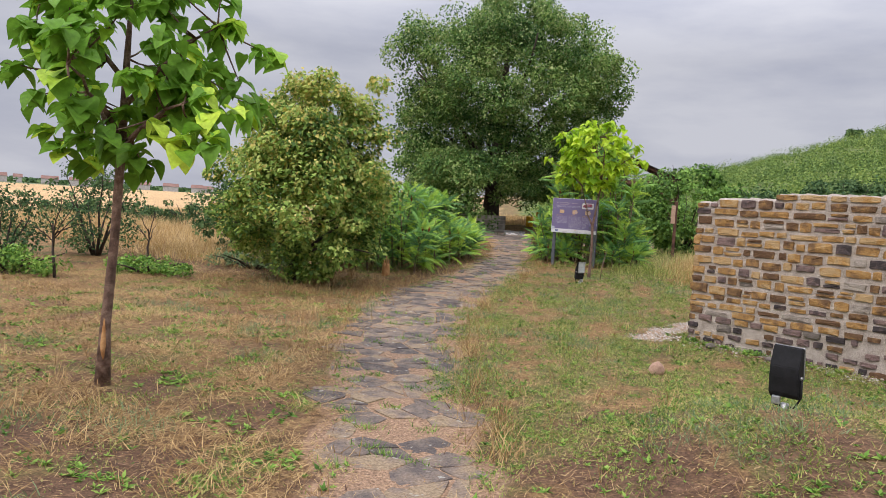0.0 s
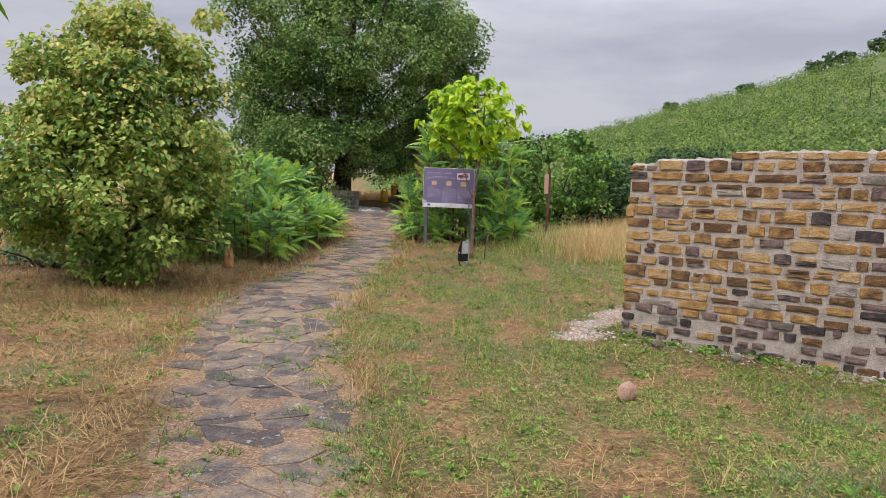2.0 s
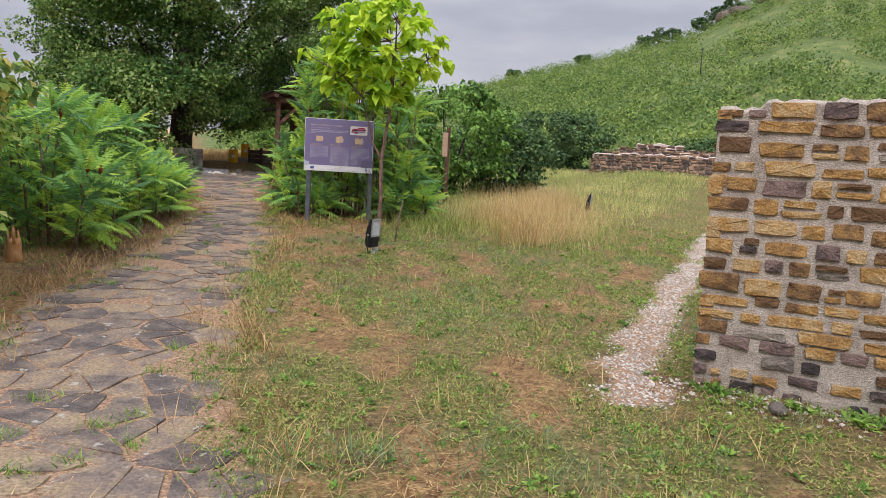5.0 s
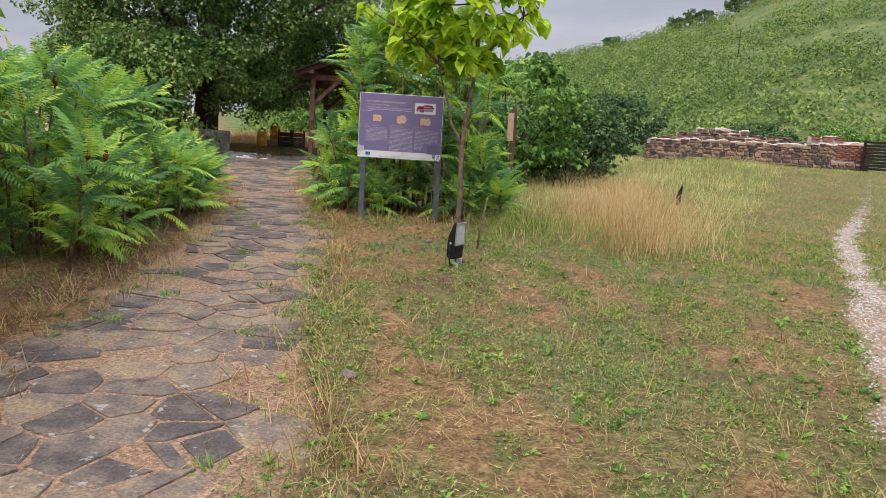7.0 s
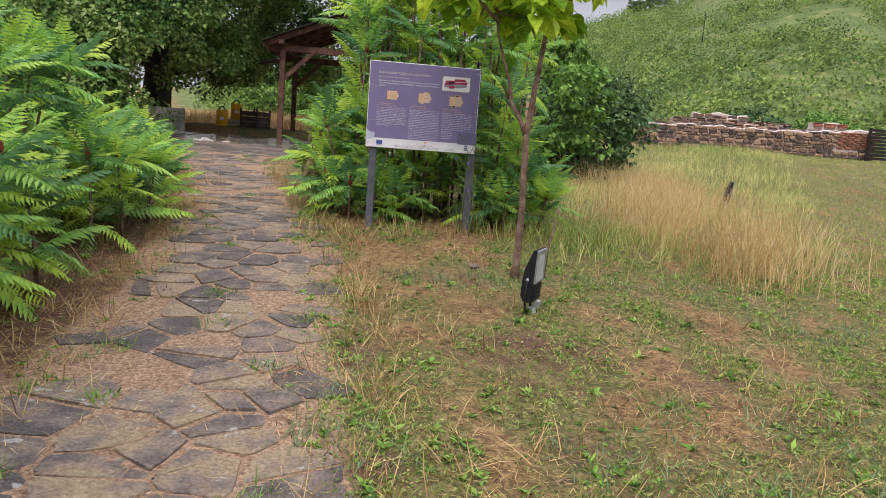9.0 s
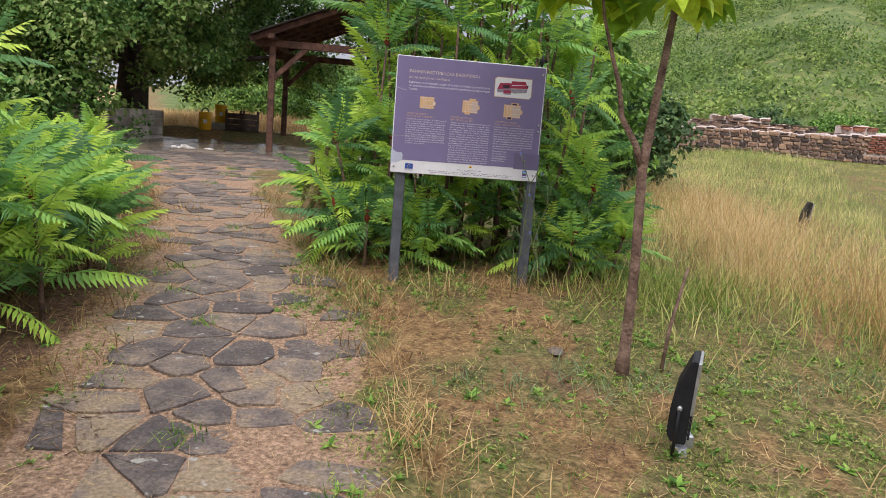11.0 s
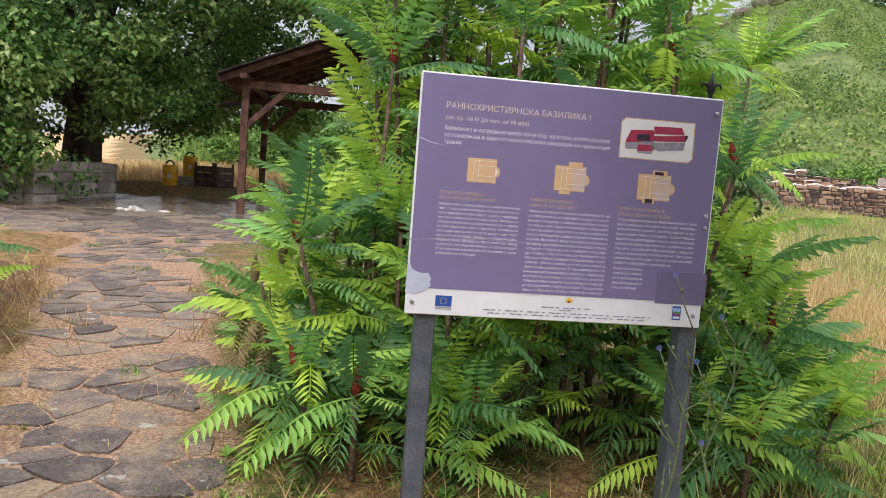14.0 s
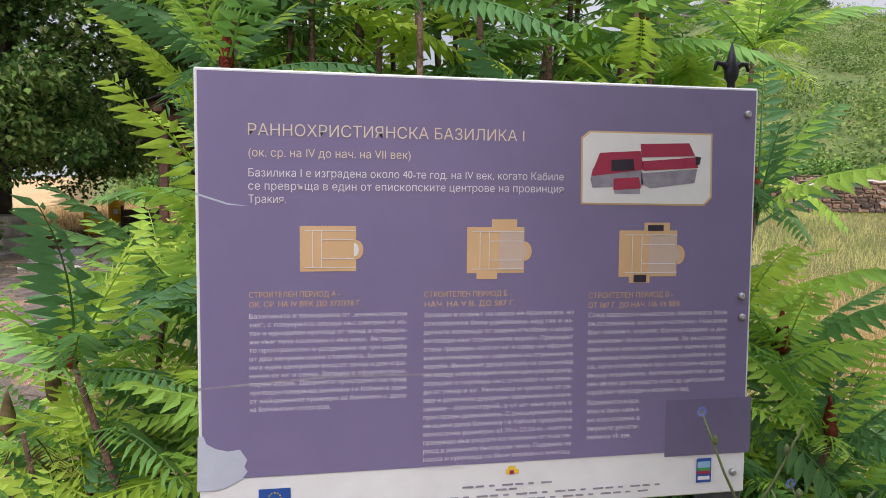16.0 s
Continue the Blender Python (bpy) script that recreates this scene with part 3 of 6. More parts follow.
def slab(length, thick, low, top, at, turn, cells=60, lean=0.0):
    """The mortar core of a wall, with an uneven top."""
    bm = bmesh.new()
    r = random.Random(5)
    rows = []
    for i in range(cells + 1):
        s = length * i / cells
        t = top(s) + r.uniform(-0.012, 0.012)
        rows.append([bm.verts.new((s, y, z)) for y, z in ((-lean, low), (0, t - 0.03), (0.04, t + r.uniform(-0.01, 0.01)), (thick * 0.5, t + 0.008), (thick - 0.04, t), (thick, t - 0.03), (thick, low))])
    for a, b in zip(rows, rows[1:]):
        for k in range(6):
            bm.faces.new((a[k], a[k + 1], b[k + 1], b[k]))
    bm.faces.new(rows[0])
    bm.faces.new(rows[-1][::-1])
    bmesh.ops.recalc_face_normals(bm, faces=bm.faces[:])
    bmesh.ops.transform(bm, matrix=pose(*at, 0, 0, turn), verts=bm.verts[:])
    return bm


def rubble_wall():
    """The rebuilt wall of flat brown stones in pale mortar, with darker stones at its foot."""
    ax, ay, turn, length, thick, low = -0.10, 11.17, -31.5, 4.2, 0.62, -0.12

    def top(s):
        return 1.985 if s < 0.27 else (2.05 if s < 1.12 else 2.13) 

    w = tagged(part("rubble_wall", slab(length, thick, low, top, (ax, ay, 0), turn, 84, 0.0), MORTAR, None),
               "rebuilt rubble wall of brown flat stones in pale mortar", "wall", kind="structure")
    put = pose(ax, ay, 0, 0, 0, turn)
    r = random.Random(77)
    face = courses(length, 0.40, top, 3)
    foot = courses(length, -0.02, lambda s: 0.42, 9, (0.06, 0.13), (0.06, 0.26), 0.034)
    for i, (s, z, ww, h) in enumerate(face + foot):
        if i >= len(face) and r.random() < 0.1:
            continue
        pick = r.random()
        stone = DARKSTONE if pick < (0.6 if i >= len(face) else 0.10) else GREYSTONE if pick > 0.92 else STONE
        stone_copy("stone", r.randrange(14), stone, w, put @ pose(s, (0.036 if i < len(face) else 0.026) - r.uniform(0, 0.014), z, r.uniform(-3, 3), r.uniform(-2.5, 2.5) if i >= len(face) else r.uniform(-1, 1), r.uniform(-2, 2)) @ Matrix.Diagonal((ww, 0.10, h, 1)))
    end = courses(thick, -0.02, lambda s: 1.98, 13, (0.07, 0.13), (0.16, 0.38), 0.026)
    for s, z, ww, h in end:
        m = put @ pose(0.036, thick - s, z, 0, r.uniform(-1, 1), -90)
        stone_copy("stone", r.randrange(14), (GREYSTONE if r.random() < 0.15 else STONE) if z > 0.3 else DARKSTONE, w, m @ Matrix.Diagonal((ww, 0.10, h, 1)))
    return w


def ruin_wall():
    """The long low ruin at the meadow's far side: dark rubble under a stepped cap of pale mortar, mended with brick."""
    ax, ay, turn, length, thick = 6.75, 38.1, -12.5, 8.2, 1.5

    def top(s):
        z = np.interp(s, [0, 0.6, 1.0, 2.2, 3.0, 5.0, 6.6, 8.2], [2.26, 2.30, 2.33, 2.38, 2.36, 2.38, 2.46, 2.6])
        return float(z) + 0.03 * math.sin(s * 5.1) + 0.02 * math.sin(s * 11.7)

    w = tagged(part("ruin_wall", slab(length, thick, 0.9, top, (ax, ay, 0), turn, 90), CAP, None),
               "low ruined wall of dark rubble with pale mortar cap", "wall", kind="structure")
    put = pose(ax, ay, 0, 0, 0, turn)
    r = random.Random(21)
    stones = courses(length, 1.12, lambda s: top(s) - 0.02, 31, (0.085, 0.15), (0.16, 0.46), 0.018)
    for s, z, ww, h in stones:
        if s > 6.9 and z > 1.86:
            continue
        stone_copy("stone", r.randrange(14), RUIN, w, put @ pose(s, -0.02, z, r.uniform(-3, 3), r.uniform(-3, 3), 0) @ Matrix.Diagonal((ww, 0.16, h, 1)))
    for row in range(8):
        for k in range(5):
            stone_copy("brick", r.randrange(14), BRICK, w, put @ pose(7.05 + k * 0.27 + 0.1 * (row % 2), -0.02, 1.92 + row * 0.075) @ Matrix.Diagonal((0.25, 0.12, 0.058, 1)))
    for s, z, ww, h in courses(thick, 1.0, lambda s: 2.1, 17, (0.09, 0.15), (0.2, 0.45)):
        stone_copy("stone", r.randrange(14), RUIN, w, put @ pose(-0.02, thick - s, z, 0, 0, -90) @ Matrix.Diagonal((ww, 0.16, h, 1)))
    # upper courses set back, each with its own pale top
    for k, (s0, s1, y0, z1) in enumerate(((0.4, 8.2, 0.30, 2.50), (1.1, 5.4, 0.58, 2.66), (1.9, 3.9, 0.85, 2.86), (6.2, 7.4, 0.5, 2.78))):
        part("upper_course", slab(s1 - s0, 0.5, 2.0, lambda s: z1 + 0.035 * math.sin(s * 6 + k) - 0.05 * abs(s - (s1 - s0) / 2), tuple(put @ Vector((s0, y0, 0))), turn, 40), CAP, w)
        for s, z, ww, h in courses(s1 - s0, z1 - 0.17, lambda s: z1 - 0.005, 50 + k, (0.07, 0.1), (0.2, 0.5), 0.03):
            stone_copy("stone", r.randrange(14), RUIN if k < 3 else BRICK, w, put @ pose(s0 + s, y0 - 0.03, z) @ Matrix.Diagonal((ww, 0.2, h, 1)))
    return w


rubble_wall()
ruin_wall()

# dark slatted timber gate where the ruin ends
gate = thing("timber_gate", (14.95, 35.9, lz(14.95, 35.9)), "dark weathered slatted timber gate beside the ruin", "gate")
gz = lz(14.95, 35.9)
for k in range(9):
    part("slat", box_bm(14.95, 35.9 - 0.02 * (k % 2), gz + 0.12 + k * 0.125, 1.15, 0.03, 0.095, 0.006, -12), ROOFWOOD, gate)
for dx in (-0.55, 0.55):
    part("post", box_bm(14.95 + dx, 35.97 - 0.2 * dx, gz + 0.6, 0.09, 0.09, 1.2, 0.008, -12), ROOFWOOD, gate)

# ---- information board ----
BX0, BX1, BZ0, BZ1, BY = -3.741, -2.605, 1.235, 2.103, 18.70
BW, BH = BX1 - BX0, BZ1 - BZ0


def flat(name, pts, material, parent, lift, label=""):
    """A thin printed shape on the panel; pts in metres from the panel's lower left corner."""
    bm = bmesh.new()
    bm.faces.new([bm.verts.new((BX0 + x, BY - 0.0125 - lift, BZ0 + z)) for x, z in pts])
    bmesh.ops.recalc_face_normals(bm, faces=bm.faces[:])
    return part(name, bm, material, parent, label)


def rect(x, z, w, h):
    return [(x, z), (x + w, z), (x + w, z + h), (x, z + h)]


def glyphs(text):
    """The outline of a run of text, one unit high, as points and triangles."""
    cu = bpy.data.curves.new("line", "FONT")
    cu.body, cu.size, cu.resolution_u, cu.fill_mode, cu.offset = text, 1.0, 2, "FRONT", -0.003
    ob = bpy.data.objects.new("line", cu)
    scene.collection.objects.link(ob)
    bpy.context.view_layer.update()
    me = bpy.data.meshes.new_from_object(ob)
    bpy.data.objects.remove(ob)
    bpy.data.curves.remove(cu)
    co = np.array([v.co[:] for v in me.vertices]).reshape(-1, 3)
    tri = [tuple(f.vertices) for f in me.polygons]
    bpy.data.meshes.remove(me)
    return co, tri


def typeset(line):
    """A line of text; the small en, whose strokes overlap in the font, is built from three bars."""
    pts, faces, x = [], [], 0.0
    pieces = line.split("н")
    for i, piece in enumerate(pieces):
        if piece.strip():
            co, tri = glyphs(piece)
            faces += [tuple(c + len(pts) for c in f) for f in tri]
            pts += [(p[0] + x, p[1], 0) for p in co]
        if i < len(pieces) - 1:
            right = x + glyphs(piece + "н")[0][:, 0].max()
            left = right - 0.434
            for x0, x1, y0, y1 in ((left, left + 0.088, 0.0, 0.542), (right - 0.088, right, 0.0, 0.542), (left + 0.088, right - 0.088, 0.238, 0.319)):
                o = len(pts)
                pts += [(x0, y0, 0), (x1, y0, 0), (x1, y1, 0), (x0, y1, 0)]
                faces.append((o, o + 1, o + 2, o + 3))
            x = right + 0.075
    return np.array(pts).reshape(-1, 3), faces


def lettering(name, text, x, z, size, material, parent, width=0.0, last=False, pitch=0.0):
    """Printed text with its first line's foot at x, z; with width, each line is drawn out to it."""
    lines = text.split("\n")
    bm = bmesh.new()
    for i, line in enumerate(lines):
        co, faces = typeset(line)
        if not len(co):
            continue
        co = co * size
        wide = co[:, 0].max()
        full = width and (last and i == len(lines) - 1 or not last and i < len(lines) - 1)
        fit_x = width / wide if full else (min(1.0, width / wide) if width else 1.0)
        if width and not full:
            fit_x = min(0.9, width / wide)
        u, v = co[:, 0] * fit_x + x, co[:, 1] + z - i * (pitch or size * 1.4)
        vs = [bm.verts.new((BX0 + a, BY - 0.0146, BZ0 + c)) for a, c in zip(u, v)]
        for f in faces:
            ring = [vs[c] for c in f]
            if len(set(f)) > 2 and bm.faces.get(ring) is None:
                bm.faces.new(ring)
    return part(name, bm, material, parent)


def information_board():
    g = lz(-3.2, 18.72)
    b = thing("information_board", (-3.155, 18.74, g), "purple information board on grey steel posts amid sumac", "signboard")
    panel = part("panel", box_bm((BX0 + BX1) / 2, BY, (BZ0 + BZ1) / 2, BW, 0.024, BH, 0.003), WHITE, b, "white-edged sign panel")
    flat("purple_field", rect(0.006, 0.098, BW - 0.012, BH - 0.104), PURPLE, panel, 0.001)
    for i, (px, pz) in enumerate(((-3.66, 0.05), (-2.63, 0.05))):
        base = lz(px, 18.75)
        post = part("post", box_bm(px, 18.752, (base - 0.1 + BZ1 - 0.03) / 2, 0.075, 0.075, BZ1 - 0.03 - base + 0.1, 0.006), GREYPOST, b, "grey painted square steel post")
    # wrought finial on the second post
    fin = bmesh.new()
    lathe([(0.012, 0), (0.016, 0.01), (0.010, 0.03), (0.008, 0.05), (0.014, 0.06), (0.016, 0.075), (0.010, 0.10), (0.002, 0.135)], 10, fin, (-2.63, 18.752, BZ1 - 0.03))
    for sgn in (-1, 1):
        tube([(-2.63, 18.752, BZ1 + 0.035), (-2.63 + sgn * 0.018, 18.752, BZ1 + 0.06), (-2.63 + sgn * 0.036, 18.752, BZ1 + 0.062), (-2.63 + sgn * 0.04, 18.752, BZ1 + 0.045)], [0.006, 0.007, 0.006, 0.003], 6, fin)
    part("finial", fin, IRON, b, "black wrought spear-shaped finial")
    for x, z in ((0.022, 0.047), (BW - 0.03, 0.047), (BW - 0.025, BH - 0.055), (BW - 0.025, 0.43), (BW - 0.022, 0.385)):
        bolt = lathe([(0.008, 0), (0.008, 0.006), (0.005, 0.010)], 8)
        bmesh.ops.transform(bolt, matrix=pose(BX0 + x, BY - 0.012, BZ0 + z, 90), verts=bolt.verts[:])
        part("bolt", bolt, STEEL, b)
    k = BW / 985.0
    H = BH / k

    def u(x, y):
        """From the layout sketch, drawn at a slant, to metres on the panel."""
        w = -0.0001549700737216896 * x + -4.016214422232017e-05 * y + 1
        return (0.0008568555885305235 * x + -1.680108997118663e-05 * y + 0.0026041689455339454) / w * BW, BH - (-3.593518240899263e-05 * x + 0.00118346534066949 * y + -0.002474736228565932) / w * BH

    def r4(x, y, w, h):
        (a, b), c, d = u(x, y), u(x + w, y)[0], u(x, y + h)[1]
        return rect(a, d, c - a, b - d)

    def em(x, y, size):
        return u(x, y)[1] - u(x, y + size)[1]

    def wide(x, y, w):
        return u(x + w, y)[0] - u(x, y)[0]

    def strip(x, y, w, h):
        return rect(x * k, (H - y - h) * k, w * k, h * k)

    lettering("title", "РАННОХРИСТИЯНСКА БАЗИЛИКА I", *u(93, 121), em(93, 121, 29), CREAM, panel, wide(93, 121, 488), last=True)
    lettering("date_line", "(ок. ср. на IV до нач. на VII век)", *u(95, 158), em(95, 158, 21), CREAM, panel, wide(95, 158, 288), last=True)
    lettering("lead_text", "Базилика I е изградена около 40-те год. на IV век, когато Кабиле\nсе превръща в един от епископските центрове на провинция\nТракия.", *u(95, 193), em(95, 193, 20), PALE, panel, wide(95, 193, 555), pitch=em(95, 193, 23))
    heads = (("СТРОИТЕЛЕН ПЕРИОД А -\nОК. СР. НА IV ВЕК ДО 377/378 Г.", 98, 405, 200), ("СТРОИТЕЛЕН ПЕРИОД Б -\nНАЧ. НА V В. ДО 587 Г.", 408, 399, 160), ("СТРОИТЕЛЕН ПЕРИОД В -\nОТ 587 Г. ДО НАЧ. НА VII ВЕК", 695, 396, 160))
    for text, x, y, w in heads:
        lettering("period_heading", text, *u(x, y), em(x, y, 13.5), TAN, panel, wide(x, y, w), last=True, pitch=em(x, y, 17))
    bodies = (
        ("Базиликата е трикорабна от „елинистически\nтип“, с полукръгла апсида със синтрон от из-\nток и едноделен притвор от запад и принадле-\nжи към типа базилики с къс наос. Вътрешно-\nто пространство е разделено на три кораба\nот два непрекъснати стилобата. Базиликата\nима един централен вход от запад и две стра-\nнични от юг и север. Западно е оформен прос-\nторен атрий. Дворното пространство пред\nпритвора превръща Базилика I в Кабиле в един\nот най-ранните примери за базилика с двор\nна Балканския полуостров.", 98, 442, 280),
        ("Запазен е планът на наоса на базиликата, но\nстилобатите били удебелени, над тях е из-\nдигната колонада от зидани стълбове с широ-\nки отвори към страничните кораби. Притворът\nстава триделен, като от юг и север се оформят\nмалки помещения с ширината на страничните\nкораби. Външният двор (атрий) се разширява\nна запад, като оформя голям централен двор,\nограден с портици със стилобат с колона-\nда от север и юг. Към наоса и притвора от се-\nвер е долепено двуделно правоъгълно поме-\nщение - баптистерий, а от юг към атрия е\nпристроен диаконикон. С разширяването на\nвъншния двор Базилика I в Кабиле придобива\nколосални размери: 61,70 x 27,50 м., което я\nпревръща във втората по големина от този пе-\nриод в днешните български земи. Подовете на\nнаоса и притвора са били покрити с многоц-\nветни мозайки.", 408, 434, 262),
        ("След аварското нашествие, базиликата била\nвъзстановена, но само частично. Намален\nбил обемът, атрият, баптистерият и ди-\nакониконът били изоставени. За възстановя-\nване били използвани ломени камъни и кал,\nнамалена била ширината на корабите в нао-\nса, като стилобатът бил построен направо\nвърху мозайките, баптистерият бил изне-\nсен вътре до апсидата, като за целта южният\nкораб бил преграден с напречен зид.", 695, 429, 240),
        ("Базиликата веро-\nятно е била напъл-\nно изоставена в\nпървите десети-\nлетия на VII век.", 695, 581, 92),
    )
    for text, x, y, w in bodies:
        lettering("body_text", text, *u(x, y), em(x, y, 11.8), PALE, panel, wide(x, y, w), pitch=em(x, y, 15))
    # picture of the rebuilt church in a white frame with two cut corners
    flat("picture_frame", [u(680, 119), u(694, 107), u(906, 110), u(906, 220), u(893, 234), u(680, 234)], TAN, panel, 0.0016)
    flat("picture_ground", [u(683, 121), u(696, 110), u(903, 113), u(903, 218), u(891, 231), u(683, 231)], WHITE, panel, 0.0022)
    for pts, m in (
        ([(696, 170), (700, 150), (784, 152), (788, 180), (700, 184)], GREYPRINT), ([(784, 158), (880, 150), (876, 174), (800, 184), (784, 176)], GREYPRINT),
        ([(736, 184), (782, 182), (782, 194), (738, 194)], GREYPRINT), ([(698, 160), (712, 124), (782, 120), (788, 152), (700, 164)], CRIMSON),
        ([(782, 108), (866, 106), (876, 128), (784, 131)], CRIMSON), ([(784, 138), (876, 130), (882, 148), (788, 154)], CRIMSON), ([(736, 168), (780, 165), (784, 184), (736, 188)], CRIMSON),
        ([(732, 136), (770, 134), (772, 153), (732, 155)], DARKPRINT), ([(876, 128), (886, 130), (884, 142), (878, 144)], DARKPRINT)):
        flat("church_drawing", [u(x, y + 21) for x, y in pts], m, panel, 0.0027 + (0.0005 if m is CRIMSON else 0.001 if m is DARKPRINT else 0))
    # three ground plans
    for cx, cy, kind in ((243, 318, 0), (538, 316, 1), (803, 318, 2)):
        flat("ground_plan", r4(cx - 55, cy - 40, 100, 80), TAN, panel, 0.0016)
        flat("apse", [u(cx + 45 + 13 * math.cos(a), cy - 17 * math.sin(a)) for a in np.linspace(-1.57, 1.57, 9)], TAN, panel, 0.0019)
        flat("apse_floor", [u(cx + 41 + 9 * math.cos(a), cy - 12 * math.sin(a)) for a in np.linspace(-1.57, 1.57, 9)], WHITE if kind == 0 else LIGHTTAN, panel, 0.0024)
        if kind:
            flat("nave", r4(cx + (2 if kind == 1 else -4), cy - 34, 42 if kind == 1 else 48, 68), LIGHTTAN, panel, 0.0022)
            flat("side_room", r4(cx - 12, cy - 54, 44, 15), TAN, panel, 0.0019)
            flat("porch", r4(cx - 38, cy + 39, 36, 11), TAN, panel, 0.0019)
        if kind == 2:
            flat("filled_room", r4(cx - 6, cy - 50, 27, 10), DARKPRINT, panel, 0.0024)
            flat("filled_room", r4(cx - 30, cy + 36, 22, 13), DARKPRINT, panel, 0.0024)
        for x0, y0, w, h in ((-46, -33, 90, 1.3), (-46, 32, 90, 1.3), (-33, -33, 1.3, 66), (-17, -33, 1.3, 66), (-17, -17, 58, 1.3), (-17, 16, 58, 1.3)):
            flat("plan_line", r4(cx + x0, cy + y0, w, h), WHITE, panel, 0.003)
    # faded silhouette at the corner, darker purple patch, scratches, marks in the white strip
    flat("faded_shape", [u(x, y) for x, y in ((8, 748), (8, 652), (18, 650), (24, 664), (40, 672), (62, 676), (84, 672), (97, 690), (92, 702), (98, 710), (88, 724), (60, 740), (40, 746))], FADED, panel, 0.0016)
    flat("patch", r4(832, 570, 147, 98), PATCH, panel, 0.0016)
    flat("scratch", [u(2, 222), u(60, 240), u(100, 245), u(60, 243), u(2, 226)], FADED, panel, 0.0016)
    flat("scratch", [u(8, 566), u(250, 538), u(600, 524), u(600, 526), u(250, 542), u(8, 570)], GREYPRINT, panel, 0.0014)
    s0 = H - 88
    flat("flag_mark", strip(94, s0 + 24, 52, 34), BLUE, panel, 0.0016)
    for a in np.arange(0, math.tau, math.tau / 12):
        flat("star", strip(120 + 10 * math.cos(a) - 1.2, s0 + 41 + 10 * math.sin(a) - 1.2, 2.4, 2.4), YELLOWPRINT, panel, 0.0022)
    flat("mark_bar", strip(94, s0 + 61, 52, 2), GREYPRINT, panel, 0.0016)
    flat("mark_bar", strip(94, s0 + 66, 52, 2), GREYPRINT, panel, 0.0016)
    for x, y, w, h, m in ((518, 22, 24, 8, YELLOWPRINT), (522, 16, 14, 8, YELLOWPRINT), (525, 24, 8, 7, CRIMSON)):
        flat("crest_mark", strip(x, s0 + y - 6, w, h), m, panel, 0.0016 + (0.0006 if m is CRIMSON else 0.0003 * (y == 16)))
    for y, x, w in ((42, 440, 190), (50, 500, 70), (60, 250, 580), (70, 265, 540)):
        for j in range(int(w / 24)):
            flat("small_print", strip(x + j * 24, s0 + y, 20 - 5 * (j % 3), 3.4), GREYPRINT, panel, 0.0016)
    flat("logo_mark", strip(885, s0 + 18, 30, 46), BLUE, panel, 0.0016)
    flat("logo_mark", strip(887, s0 + 24, 26, 12), SKYBLUE, panel, 0.002)
    flat("logo_mark", strip(887, s0 + 36, 26, 6), GREENPRINT, panel, 0.002)
    flat("logo_mark", strip(887, s0 + 42, 26, 6), CRIMSON, panel, 0.002)
    flat("logo_mark", strip(888, s0 + 52, 24, 7), WHITE, panel, 0.002)
    return b


information_board()

# ---- plants: leaf shapes ----
def leaf_shape(outline, fold=0.12, droop=0.15):
    """A leaf from half its outline, (width, length) pairs from stalk to tip, folded along the midrib and drooping; length 1 along y."""
    v, f = [], []
    for w, y in outline:
        z = -droop * y * y
        v += [(-w, y, z + fold * w), (0, y, z), (w, y, z + fold * w)]
    for i in range(len(outline) - 1):
        a, b = 3 * i, 3 * i + 3
        for k in (0, 1):
            f += [(a + k, a + k + 1, b + k + 1), (a + k, b + k + 1, b + k)]
    return np.array(v), np.array(f)


HEART = leaf_shape([(0.02, 0.02), (0.30, -0.06), (0.45, 0.10), (0.47, 0.30), (0.36, 0.56), (0.17, 0.82), (0.01, 1.0)], 0.25, 0.30)
HEART2 = leaf_shape([(0.02, 0.02), (0.26, -0.04), (0.40, 0.12), (0.42, 0.34), (0.30, 0.60), (0.12, 0.84), (0.01, 1.0)], 0.45, 0.55)
SMALL = (np.array([(0, 0, 0), (-0.42, 0.38, 0.07), (0, 1, -0.14), (0.42, 0.38, 0.07)]), np.array([(0, 2, 1), (0, 3, 2)]))
LEAFLET = leaf_shape([(0.03, 0.0), (0.11, 0.38), (0.01, 1.0)], 0.3, 0.2)
WEEDLEAF = (np.array([(0, 0, 0), (-0.105, 0.42, 0.03), (0, 0.45, -0.04), (0.105, 0.42, 0.03), (0, 1, -0.2)]), np.array([(0, 2, 1), (0, 3, 2), (1, 2, 4), (2, 3, 4)]))
BLADE = (np.array([(-0.5, 0, 0), (0.5, 0, 0), (0, 0.25, 1)]), np.array([(0, 1, 2)]))
STALK = (np.array([(-0.5, 0, 0), (0.5, 0, 0), (-0.4, 0.06, 0.5), (0.4, 0.06, 0.5), (0, 0.30, 1)]), np.array([(0, 1, 3), (0, 3, 2), (2, 3, 4)]))
PEBBLE = (np.array([(1, 0, 0), (-0.5, 0.85, 0), (-0.5, -0.85, 0), (0.1, 0.1, 0.7)]), np.array([(0, 1, 3), (1, 2, 3), (2, 0, 3)]))


def leaf_meshes(shape, sizes, material, name):
    made = []
    for s in sizes:
        me = arrays(name, shape[0] * s, shape[1], True)
        me.materials.append(material)
        made.append(me)
    return made


def limb(a, b, sag, n, r):
    """Points of a bent limb from a to b."""
    a, b = Vector(a), Vector(b)
    out_ = []
    for i in range(n + 1):
        t = i / n
        p = a.lerp(b, t) + Vector((r.uniform(-1, 1), r.uniform(-1, 1), 0)) * 0.03 * (b - a).length * (0 < i < n)
        p.z += sag * math.sin(t * math.pi)
        out_.append(p)
    return out_


